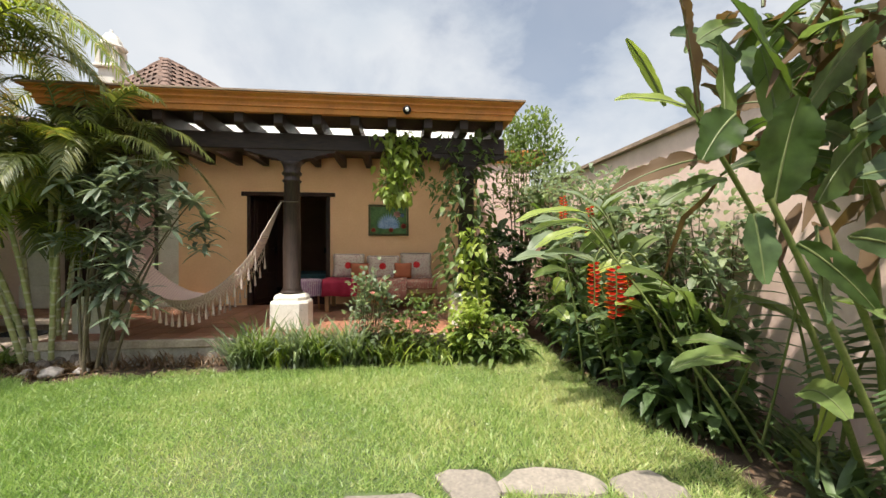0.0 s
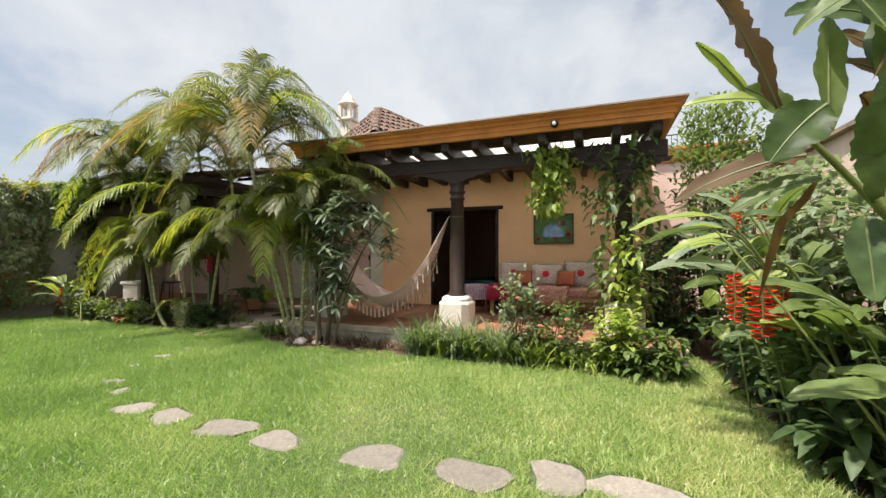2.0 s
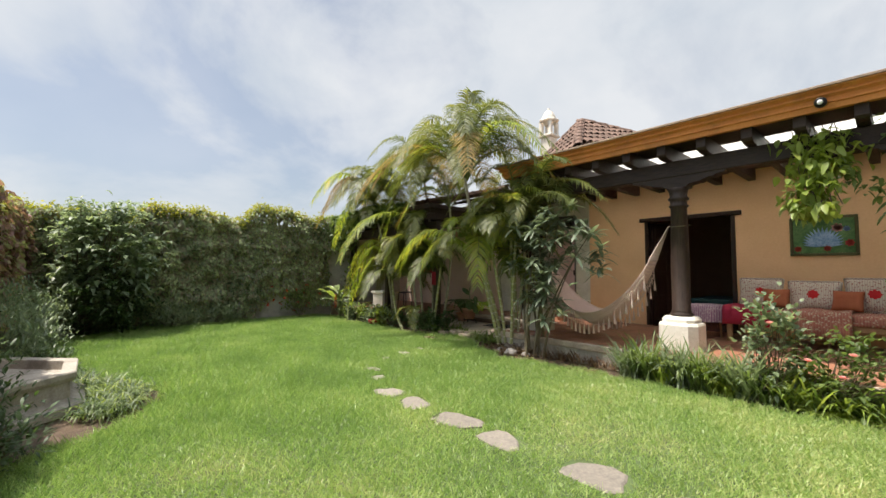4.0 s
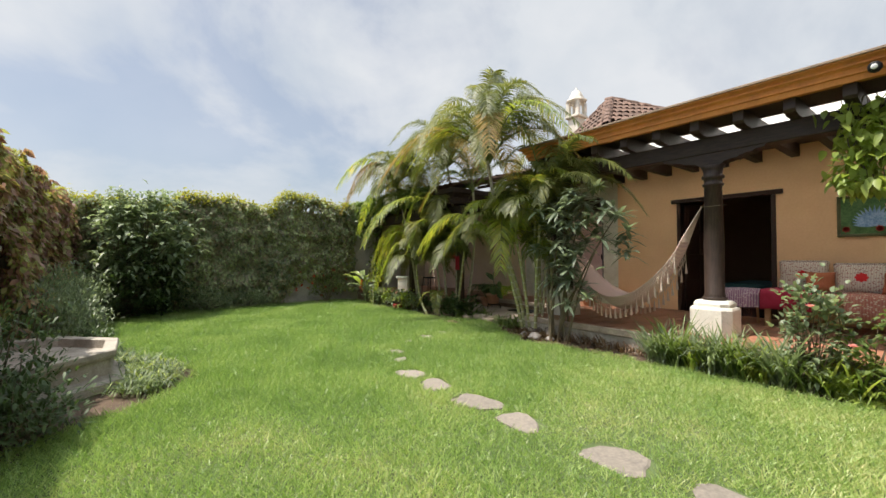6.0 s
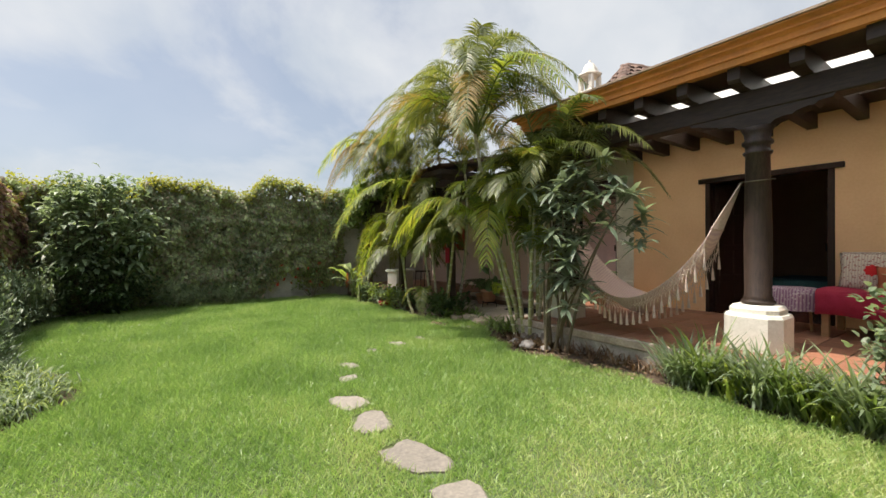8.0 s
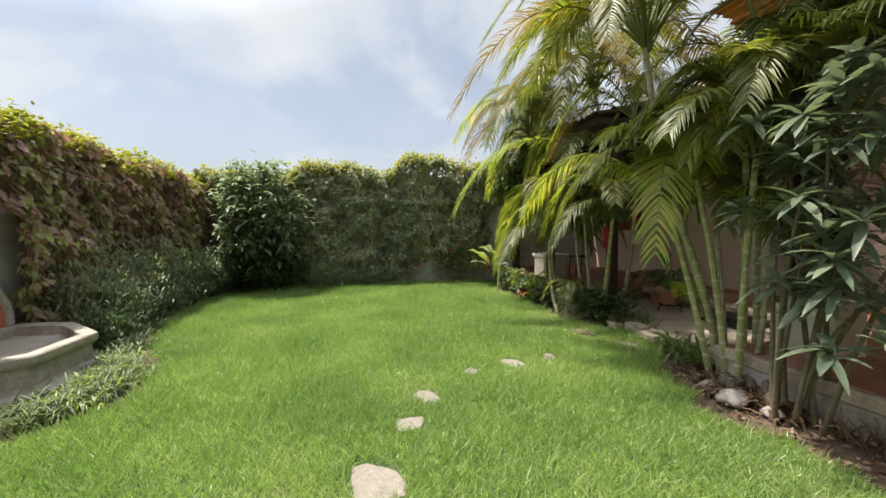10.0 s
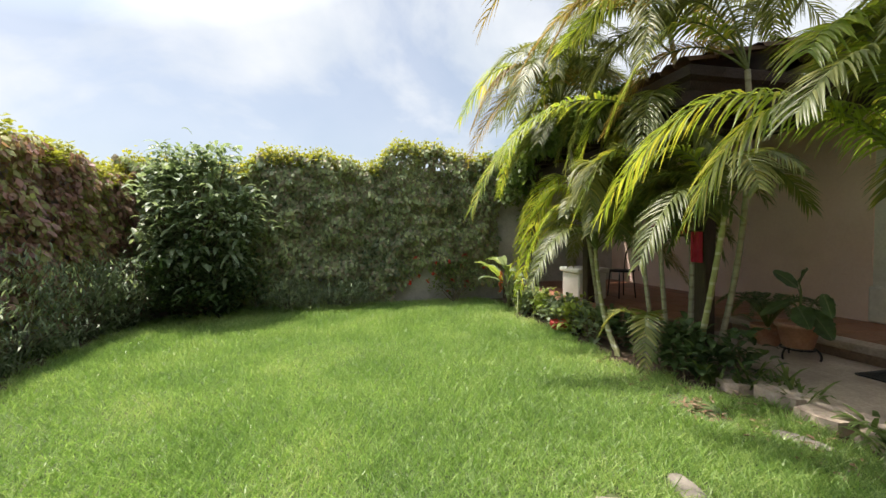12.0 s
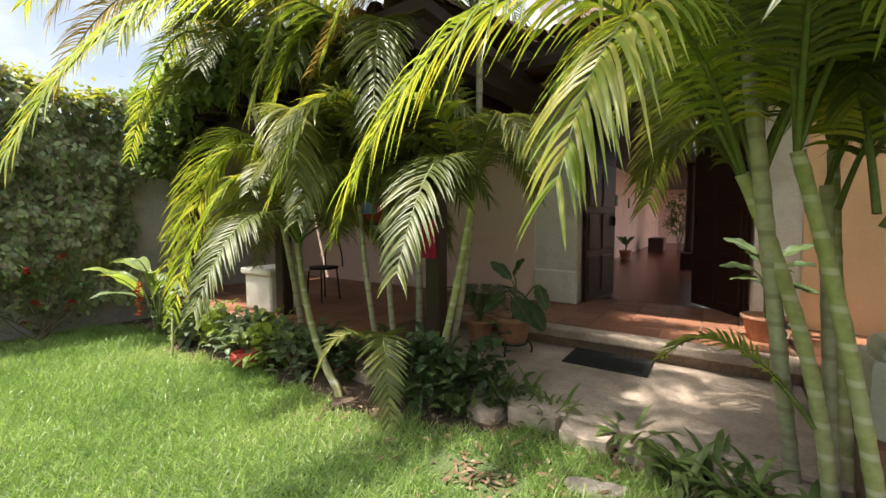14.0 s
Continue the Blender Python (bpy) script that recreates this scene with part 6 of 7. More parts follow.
def flower_spike(x, y, z0, z1, r=0.075):
    """A hanging lobster-claw flower: red boat-shaped bracts with yellow tips in two ranks."""
    t = thing("heliconia_flower", "hanging red and yellow lobster-claw flower spike", "flower", "hanging flowers")
    m = int((z1 - z0) / 0.017)
    zz = np.linspace(z1, z0, m)
    p = np.stack([np.full(m, x), np.full(m, y), zz], 1)
    s = np.where(np.arange(m) % 2 == 0, 1.0, -1.0)
    d = np.stack([s, 0.25 * np.sin(np.arange(m) * 0.9), np.full(m, -0.12)], 1)
    ln = r * (0.75 + 0.5 * np.sin(np.linspace(0.4, 2.8, m)))
    st = tube(bezier((x + 0.35, y + 0.1, z0 + 0.1), (x + 0.12, y + 0.02, z1 + 0.35), (x, y, z1), 10), np.linspace(0.012, 0.006, 10), 6)
    st = gather(st, tube(np.array([(x, y, z1), (x + 0.008, y, (z0 + z1) / 2), (x, y, z0)]), 0.007, 6), tube(np.array([(x + 0.35, y + 0.1, z0 + 0.1), (x + 0.55, y + 0.1, 0.4), (x + 0.75, y, 0.0)]), 0.014, 6))
    stem = leafpart("flower_stalk", st, M_GSTEM, t)
    for k in range(m):
        sl = slice(k, k + 1)
        r2 = gather(leaves(p[sl], d[sl], UP, ln[sl], 0.026, -0.2, "broad", 0.9), leaves(p[sl], d[sl], -UP, ln[sl], 0.026, -0.2, "broad", 0.9))
        yel = leaves(p[sl] + unit(d[sl]) * ln[sl][:, None] * 0.55 + np.array([[0, -0.006, 0.004]]), d[sl] + np.array([[0, 0, 0.25]]), UP, ln[sl] * 0.5, 0.012, 0.0, "lance", 0.5)
        two_tone("bract", r2, yel, M_RED, M_YELLOWTIP, stem)


for a in ((1.7, 3.0, 0.86, 1.25, 0.078), (1.57, 3.1, 0.95, 1.28, 0.05), (1.83, 3.05, 0.92, 1.22, 0.05), (2.08, 4.2, 1.5, 1.85, 0.05), (2.05, 4.85, 1.72, 2.05, 0.05)):
    flower_spike(*a)

# low plants, ferns and flowers by the passage and the side porch
for x, y in ((-5.0, 5.35), (-4.75, 5.3), (-5.25, 5.55), (-4.5, 5.2), (-4.85, 5.5)):
    tuft("fern", "green sword fern at the paving edge", "fern", [(x, y, 0)], 30, 0.42, 0.035, M_MIDLEAF, 0.7, 0.05, "ferns", 1.2, "lance")
for x, y in ((-6.1, 5.55), (-5.75, 5.6), (-6.35, 5.35), (-6.0, 5.7)):
    tuft("fern", "green strap plant beside the paving", "fern", [(x, y, 0)], 30, 0.4, 0.03, M_MIDLEAF, 0.5, 0.05, "ferns", 1.6)
for x, y in ((-6.6, 5.35), (-6.3, 5.6), (-6.9, 5.55), (-7.6, 5.5)):
    bush("ground_plant", "low dark broad-leaved plant under the palms", "border plant", (x, y, 0), (x, y, 0.2), (0.22, 0.2, 0.24), 17, 9, 0.14, 0.07, M_DARKLEAF, 0.4, spread=0.07, group="ground plants", profile="broad", stems=8)
for i in range(7):
    x = -8.0 - i * 0.42
    bush("ground_plant", "low leafy border plant along the side porch", "border plant", (x, 5.2, 0), (x, 5.22, 0.2), (0.26, 0.2, 0.22), 22, 11, 0.13, 0.06, M_LIME if i % 2 else M_SHRUB, 0.4, spread=0.07, group="ground plants", profile="broad", stems=8)
bird = thing("banana_lily", "broad pale-green leaves of a young plant by the side porch", "border plant")
for i in range(15):
    a = i * 2.4
    h = rng.uniform(0.35, 0.85)
    b = np.array((-10.35 + 0.16 * math.cos(a), 4.95 + 0.12 * math.sin(a), h))
    e = b + np.array((0.5 * math.cos(a), 0.35 * math.sin(a) - 0.1, rng.uniform(0.05, 0.3)))
    big_leaf(bird, b, e, rng.uniform(0.11, 0.16), (M_MIDLEAF, M_LIME, M_SHRUB)[i % 3], (0, -0.3, 1), 0.25, 0.1, (-10.35, 5.0, 0) if i % 3 == 0 else None)
flower_spike(-10.1, 4.75, 0.35, 0.7, 0.07)
for i in range(14):
    x, y, z = -11.45 + rng.normal(0, 0.05), 4.1 + rng.normal(0, 0.45), 0.55 + rng.normal(0, 0.2)
    t = thing("red_blossom", "small bright red blossom on the creeper", "flower", "red blossoms", at=(x, y, z))
    leafpart("petals", leaves(np.zeros((9, 3)), rand_dirs(9, -0.4, 1), UP, 0.075, 0.045, 0.2, "broad", 0.3), M_RED, t)
bush("red_flowered_shrub", "thin shrub with red blossoms at the wall foot", "shrub", (-11.4, 4.2, 0), (-11.4, 4.2, 0.45), (0.15, 0.55, 0.35), 30, 8, 0.1, 0.05, M_MIDLEAF, 0.4, spread=0.08, stems=14)


# edge plants round the basin
for i in range(18):
    u = i / 17
    x, y = -4.5 - 1.5 * u, -0.3 + 0.22 * math.sin(u * 3.0) - 0.28 * u * u
    tuft("edge_tuft", "tufty grey-green plant round the basin foot", "border plant", [(x, y, 0), (x + 0.08, y - 0.12, 0), (x - 0.04, y - 0.24, 0)], 44, 0.33, 0.012, (M_MIDLEAF, M_DARKLEAF, M_SHRUB, M_LIME)[i % 4], 0.8, 0.07, "basin edge plants", 1.2)
for i in range(10):
    x, y = -6.1 - 0.1 * i + 0.05 * (i % 3), -0.62 - 0.05 * i
    tuft("white_flower_tuft", "twiggy border plant with small white flowers", "border plant", [(x, y, 0)], 26, 0.3, 0.016, M_SHRUB, 0.5, 0.05, "border tufts", 1.3)

low_x, low_y = zip(*LAWN_LOW)
for i in range(17):
    x = -10.6 + i * 0.27
    y = float(np.interp(x, low_x, low_y)) - 0.1 - 0.08 * (i % 3)
    tuft("edge_tuft", "bushy narrow-leaved plant along the lawn edge", "border plant", [(x, y, 0), (x + 0.12, y - 0.15, 0), (x - 0.05, y - 0.3, 0)], 46, 0.3, 0.018, (M_SHRUB, M_DARKLEAF, M_MIDLEAF)[i % 3], 0.5, 0.07, "lawn edge plants", 1.2)

# ---- grass ----
N_TRY = 850000
gx = rng.uniform(-11.6, 2.1, N_TRY)
gy = rng.uniform(-2.6, 6.3, N_TRY)
dist = np.minimum(np.hypot(gx - 0.6, gy + 0.2), np.minimum(np.hypot(gx + 1.5, gy - 2.1), np.hypot(gx + 4.2, gy - 2.6)))
ok = on_lawn(gx, gy) & (rng.random(N_TRY) < np.clip(1.25 - 0.11 * dist, 0.35, 1))
ok &= (((gx + 5.9) / 0.28) ** 2 + ((gy - 4.8) / 0.17) ** 2 > 0.5 + rng.random(N_TRY))
gx, gy = gx[ok], gy[ok]

# flagstones set in the lawn: centre x, y, length, width, turn
STONES = [(-4.36, 2.53, 0.34, 0.24, 20), (-3.93, 2.35, 0.24, 0.28, 0), (-3.31, 2.1, 0.46, 0.36, 5), (-2.83, 2.1, 0.46, 0.4, -15), (-2.17, 2.11, 0.62, 0.4, 12), (-1.62, 2.08, 0.46, 0.4, -8), (-0.8, 2.13, 0.56, 0.44, 5), (-0.1, 2.16, 0.56, 0.46, -6), (0.42, 2.33, 0.42, 0.52, 10), (0.92, 2.33, 0.72, 0.42, -12), (1.46, 2.22, 0.5, 0.4, 8), (-5.35, 5.05, 0.36, 0.2, 15), (-4.85, 3.03, 0.2, 0.2, 0), (-5.0, 3.5, 0.34, 0.26, 15), (-5.1, 3.94, 0.3, 0.18, -5)]
for i, (x, y, a, b, tu) in enumerate(STONES):
    a, b = a * 0.82, b * 0.74
    m = 13
    ang = np.linspace(0, 2 * np.pi, m, endpoint=False)
    rr = 1 + 0.12 * np.sin(ang * 3 + i * 1.7) + 0.1 * np.sin(ang * 2 + i * 2.9) + rng.normal(0, 0.03, m)
    # squarish plan with broken corners
    sq = 1 / np.maximum(np.abs(np.cos(ang)), np.abs(np.sin(ang))) ** 0.55
    px, py = a / 2 * rr * sq * np.cos(ang), b / 2 * rr * sq * np.sin(ang)
    c, s_ = math.cos(radians(tu)), math.sin(radians(tu))
    px, py = px * c - py * s_, px * s_ + py * c
    lx, ly = gx - x, gy - y
    u, v = lx * c + ly * s_, -lx * s_ + ly * c
    inside = (np.abs(u) / (a / 2) * 0.94) ** 3 + (np.abs(v) / (b / 2) * 0.94) ** 3 < 1
    gx, gy = gx[~inside], gy[~inside]
    vs = [(p, q, -0.04) for p, q in zip(px, py)] + [(p * 0.99, q * 0.99, 0.0) for p, q in zip(px, py)] + [(p * 0.9, q * 0.9, 0.008 + 0.003 * math.sin(k * 2.1)) for k, (p, q) in enumerate(zip(px, py))] + [(0, 0, 0.008)]
    fs = [(k, (k + 1) % m, m + (k + 1) % m, m + k) for k in range(m)] + [(m + k, m + (k + 1) % m, 2 * m + (k + 1) % m, 2 * m + k) for k in range(m)] + [(2 * m + k, 2 * m + (k + 1) % m, 3 * m) for k in range(m)]
    st = tagged(part("stepping_stone", (vs, fs), M_STONE), "irregular worn flagstone set flush in the lawn", "stepping stone", "stepping stones")
    st.location = (x, y, 0)

n = len(gx)
tall = 0.85 + 0.35 * (0.5 + 0.5 * np.sin(gx * 1.1 + 0.6 * np.sin(gy * 1.7))) + 0.3 * np.clip((-1.5 - gx) / 2.5, 0, 1)
d = rand_dirs(n, 0.0, 0.9) * np.array([1, 1, 0.6]) + np.array([0, 0, 1.05])
grass = thing("lawn_grass", "short green lawn grass with yellowish blades", "grass", kind="stuff")
leafpart("grass_blades", leaves(np.stack([gx, gy, np.full(n, -0.014)], 1), d, rand_dirs(n, -0.3, 0.3), rng.uniform(0.035, 0.105, n) * tall, rng.uniform(0.0035, 0.0065, n), rng.uniform(0.05, 0.5, n), "blade"), M_GRASS, grass)

# fallen leaves and litter at the bed edges, and a worn patch in the grass
n = 960
lx = np.concatenate([rng.uniform(-4.6, -2.2, 330), rng.uniform(2.0, 2.75, 320), rng.uniform(-7.2, -4.8, 250), rng.normal(-5.9, 0.2, 60)])
ly = np.concatenate([rng.uniform(4.65, 5.15, 330), rng.uniform(0.8, 5.5, 320), rng.uniform(4.75, 5.5, 250), rng.normal(4.78, 0.12, 60)])
lit = thing("leaf_litter", "scattered dry brown leaves on the soil", "leaf litter", kind="stuff")
leafpart("dry_leaves", leaves(np.stack([lx, ly, rng.uniform(-0.01, 0.03, n)], 1), rand_dirs(n, -0.1, 0.3), UP + rng.normal(0, 0.3, (n, 3)), rng.uniform(0.03, 0.085, n), rng.uniform(0.012, 0.03, n), 0.1, "lance", 0.4), M_LITTER, lit)

for i, (x, y) in enumerate(((-4.45, 5.15), (-4.25, 5.05), (-4.05, 5.0), (-3.9, 5.15), (-3.7, 5.1), (-4.15, 5.2), (-3.6, 5.0), (-4.0, 4.88), (-3.8, 5.02), (-4.6, 5.3))):
    tuft("root_tuft", "grey-brown fibrous roots and dry sheaths at the palm foot", "dry fibres", [(x, y, 0), (x + 0.07, y + 0.05, 0)], 34, 0.3, 0.02, M_LITTER if i % 2 else M_DEADLEAF, 0.9, 0.05, "palm root fibres", 0.9)



# ---- furniture and small things ----
def pillow(w, d, h, squash=2.6, n=14):
    """A stuffed cushion lying in its own frame: width along x, depth along y, thickness along z."""
    v, f = [], []
    for s in (1, -1):
        for j in range(n + 1):
            for i in range(n + 1):
                u, t = 2 * i / n - 1, 2 * j / n - 1
                e = max(0.0, (1 - abs(u) ** squash) * (1 - abs(t) ** squash)) ** 0.45
                pull = 1 - 0.07 * (1 - abs(u)) * abs(t) ** 3 - 0.0
                pull2 = 1 - 0.07 * (1 - abs(t)) * abs(u) ** 3
                v.append((u * w / 2 * pull2, t * d / 2 * pull, s * h / 2 * e))
    m = (n + 1) ** 2
    for j in range(n):
        for i in range(n):
            a = j * (n + 1) + i
            f.append((a, a + 1, a + n + 2, a + n + 1))
            f.append((m + a, m + a + n + 1, m + a + n + 2, m + a + 1))
    bm = bmesh.new()
    vs = [bm.verts.new(p) for p in v]
    for q in f:
        bm.faces.new([vs[i] for i in q])
    bmesh.ops.remove_doubles(bm, verts=bm.verts, dist=1e-4)
    return bm


PF = 0.285
sofa = thing("daybed", "wooden daybed with a patterned cover against the porch wall", "daybed", at=(-0.3, 7.55, PF))
for x in (-0.98, 0.9):
    for y in (-0.36, 0.36):
        part("leg", box(x, y, 0, x + 0.07, y + 0.07, 0.3, 0.008), M_LIGHTWOOD, sofa)
part("front_rail", box(-1.0, -0.38, 0.301, 1.0, -0.32, 0.38, 0.01), M_LIGHTWOOD, sofa)
part("rear_rail", box(-1.0, 0.38, 0.301, 1.0, 0.44, 0.38, 0.01), M_LIGHTWOOD, sofa)
for x in (-1.0, 0.94):
    part("end_rail", box(x, -0.319, 0.301, x + 0.06, 0.379, 0.38, 0.01), M_LIGHTWOOD, sofa)
part("base_board", box(-0.939, -0.319, 0.32, 0.939, 0.379, 0.36), M_LIGHTWOOD, sofa)
smooth(part("mattress", box(-1.0, -0.4, 0.381, 1.0, 0.44, 0.53, 0.05, 3), M_PATTERN, sofa, "patterned orange mattress cover"))


def drape(x0, x1, y0, y1, ztop, drop, material, name, label, at, n=16):
    """A cloth lying on a seat and hanging over its front edge with folds."""
    prof = [(y1, ztop), ((y0 + y1) / 2, ztop + 0.008), (y0 + 0.05, ztop + 0.006), (y0, ztop - 0.012), (y0 - 0.018, ztop - 0.06), (y0 - 0.02, ztop - drop * 0.6), (y0 - 0.024, ztop - drop)]
    v, q = [], []
    for i in range(n + 1):
        u = i / n
        for k, (y, z) in enumerate(prof):
            w = 0.012 * math.sin(u * 19) * max(0, k - 2) / 4
            v.append((x0 + (x1 - x0) * u, y + w, z + 0.01 * math.sin(u * 7 + k)))
    m = len(prof)
    for i in range(n):
        for k in range(m - 1):
            q.append((i * m + k, i * m + k + 1, (i + 1) * m + k + 1, (i + 1) * m + k))
    ob = part(name, quads_mesh(name, v, q), material)
    ob.data.materials.clear()
    ob.data.materials.append(material)
    ob.location = at
    md = ob.modifiers.new("thick", "SOLIDIFY")
    md.thickness = 0.012
    return tagged(ob, label, "blanket")


drape(-1.02, -0.42, -0.41, 0.42, 0.56, 0.28, M_MAGENTA, "magenta_blanket", "crumpled magenta blanket over the daybed end", (-0.3, 7.55, PF))
drape(-0.1, 0.45, -0.42, 0.36, 0.556, 0.34, M_PATTERN, "patterned_throw", "orange and cream patterned throw over the daybed edge", (-0.3, 7.55, PF))
table = thing("side_table", "low round table under a lilac knitted cover", "table", at=(-1.62, 7.45, PF))
smooth(part("tabletop", lathe([(0.24, 0.5), (0.26, 0.51), (0.26, 0.53), (0.24, 0.54)], 24), M_LIGHTWOOD, table))
for a in range(3):
    part("leg", quads_mesh("leg", *tube(np.array([(0.2 * math.cos(a * 2.09), 0.2 * math.sin(a * 2.09), 0.0), (0.17 * math.cos(a * 2.09), 0.17 * math.sin(a * 2.09), 0.5)]), 0.016, 8)), M_LIGHTWOOD, table)
prof = [(0.02, 0.556), (0.25, 0.552), (0.275, 0.54), (0.285, 0.45), (0.295, 0.34), (0.30, 0.28)]
v, q = [], []
for r, z in prof:
    for i in range(48):
        a = 2 * math.pi * i / 48
        w = 1 + (0.05 * math.sin(a * 9) if z < 0.5 else 0)
        v.append((r * w * math.cos(a), r * w * math.sin(a), z))
for k in range(len(prof) - 1):
    for i in range(48):
        q.append((k * 48 + i, k * 48 + (i + 1) % 48, (k + 1) * 48 + (i + 1) % 48, (k + 1) * 48 + i))
cl = part("table_cover", quads_mesh("table_cover", v, q), M_LILAC)
cl.data.materials.clear()
cl.data.materials.append(M_LILAC)
cl.location = (-1.62, 7.45, PF)
tagged(cl, "lilac knitted cover draped over the side table", "tablecloth")


def cushion(name, x, y, z, w, h, t, material, label, tilt=72, turn=0, badge=None):
    c = thing(name, label, "cushion", "daybed cushions")
    c.matrix_world = pose(x, y, z, tilt, 0, turn)
    smooth(part("cushion_body", pillow(w, h, t), material, c))
    if badge:
        m = 8
        a = np.arange(m) * 2 * np.pi / m
        leafpart("flower_motif", leaves(np.stack([0 * a, 0 * a, 0 * a + t / 2 + 0.004], 1), np.stack([np.cos(a), np.sin(a), 0 * a - 0.02], 1), UP, 0.075, 0.06, 0.02, "broad"), M_REDCLOTH, c, "red embroidered flower")
    if name == "striped_cushion":
        for s in (-1, 1):
            part("striped_border", box(-w / 2 * 0.93, s * h * 0.45 - 0.035, -0.018, w / 2 * 0.93, s * h * 0.45 + 0.035, 0.018, 0.01), M_STRIPE, c, "striped cushion border")
    return c


ST = PF + 0.535
cushion("striped_cushion", -0.95, 7.86, ST + 0.23, 0.6, 0.48, 0.17, M_CUSHION, "cream embroidered cushion with striped edges", 74, 3, True)
cushion("striped_cushion", -0.3, 7.85, ST + 0.21, 0.64, 0.45, 0.17, M_CUSHION, "cream embroidered cushion with a red flower", 72, -2, True)
cushion("striped_cushion", 0.34, 7.87, ST + 0.24, 0.62, 0.5, 0.17, M_CUSHION, "striped cushion with a red embroidered flower", 74, 4, True)
cushion("small_cushion", -0.72, 7.66, ST + 0.16, 0.34, 0.32, 0.13, M_RUST, "small plain rust-coloured cushion on the daybed", 64, 10)
cushion("small_cushion", 0.08, 7.66, ST + 0.16, 0.34, 0.32, 0.13, M_RUST, "small plain rust-coloured cushion on the daybed", 64, -8)

pic = thing("painting", "painting of a blue agave in a dull green frame", "painting", at=(-0.2, FY - 0.004, 1.965))
for b in ((-0.4, 0.27, 0.4, 0.31), (-0.4, -0.31, 0.4, -0.27), (-0.4, -0.269, -0.36, 0.269), (0.36, -0.269, 0.4, 0.269)):
    part("frame_side", box(b[0], -0.035, b[1], b[2], 0.0, b[3], 0.006), M_FRAME, pic)
part("canvas", box(-0.359, -0.018, -0.269, 0.359, -0.004, 0.269), M_CANVAS, pic)
a = np.linspace(0.1, 3.04, 17)
for k, w in enumerate(a):
    leafpart("painted_leaf", leaves(np.array([[0.0, -0.0215 - 0.0004 * k, -0.16]]), np.array([[math.cos(w), 0.0, math.sin(w)]]), np.array([[0, -1.0, 0]]), 0.3 * (0.75 + 0.25 * math.sin(w)), 0.045, 0.0, "lance"), M_BLUE, pic)

for fx, fz, fr, fm in ((0.17, 0.12, 0.075, M_ROSE), (0.3, -0.12, 0.06, M_REDPAINT), (-0.3, -0.2, 0.05, M_REDPAINT), (0.05, -0.2, 0.05, M_REDPAINT), (0.27, 0.1, 0.045, M_BLUE)):
    w = np.arange(7) * 0.9
    leafpart("painted_flower", leaves(np.tile((fx, -0.0295, fz), (7, 1)), np.stack([np.cos(w), 0 * w, np.sin(w)], 1), np.array([[0, -1.0, 0]]), fr, fr * 0.7, 0.0, "broad"), fm, pic, "painted flower")

pic = thing("painting", "large red painting on the side porch wall", "painting", at=(-10.0, FY - 0.004, 1.7))
for b in ((-0.6, 0.36, 0.6, 0.4), (-0.6, -0.4, 0.6, -0.36), (-0.6, -0.359, -0.56, 0.359), (0.56, -0.359, 0.6, 0.359)):
    part("frame_side", box(b[0], -0.035, b[1], b[2], 0.0, b[3], 0.006), M_DOOR, pic)
part("canvas", box(-0.559, -0.018, -0.359, 0.559, -0.004, 0.359), M_REDPAINT, pic)
part("painted_patch", box(-0.25, -0.022, -0.2, 0.2, -0.0185, 0.15, 0.0), M_BLUE, pic, "blue painted patch")

spot = thing("spotlight", "small round spotlight fixed under the cornice", "lamp", at=(0.11, 5.36, 3.24))
part("bracket", box(-0.03, 0.0, -0.02, 0.03, 0.07, 0.03, 0.006), M_IRON, spot)
sp = smooth(part("lamp_head", lathe([(0.03, -0.06), (0.05, -0.05), (0.055, 0.0), (0.05, 0.05), (0.045, 0.055)], 16), M_IRON, spot))
sp.matrix_local = pose(0, -0.04, -0.02, 100, 0, 0)
ln = smooth(part("lens", lathe([(0.026, 0.0), (0.025, 0.006), (0.014, 0.01)], 16), M_GLASSY, spot))
ln.matrix_local = pose(0, -0.095, -0.03, 100, 0, 0)

# hammock between two columns, with cords and a knotted fringe
ham = thing("hammock", "pale striped cotton hammock with a knotted fringe, tied to the columns", "hammock", at=(0, 0, 0))
HA, HB = np.array((-1.63, 5.86, 2.06)), np.array((-3.86, 5.86, 1.95))
ts = np.linspace(0, 1, 40)
a0, a1 = np.array((-1.86, 5.85, 1.56)), np.array((-3.66, 5.85, 1.5))


def sag_line(t, deep):
    p = a0 + (a1 - a0) * t[:, None]
    p[:, 2] -= deep * (1 - (2 * t - 1) ** 2) ** 0.9
    return p


cols = []
for j, u in enumerate(np.linspace(-1, 1, 9)):
    edge = abs(u)
    p = sag_line(ts, 1.01 - 0.22 * edge)
    p[:, 1] += u * 0.38 * np.sin(np.pi * (0.1 + 0.8 * ts)) ** 0.8
    cols.append(p)
v = np.stack(cols, 1).reshape(-1, 3)
q = np.array([(i * 9 + j, i * 9 + j + 1, (i + 1) * 9 + j + 1, (i + 1) * 9 + j) for i in range(39) for j in range(8)])
cloth = part("cloth", quads_mesh("cloth", v, q), M_HAMMOCK, ham)
cloth.data.materials.clear()
cloth.data.materials.append(M_HAMMOCK)
cloth.modifiers.new("thick", "SOLIDIFY").thickness = 0.008
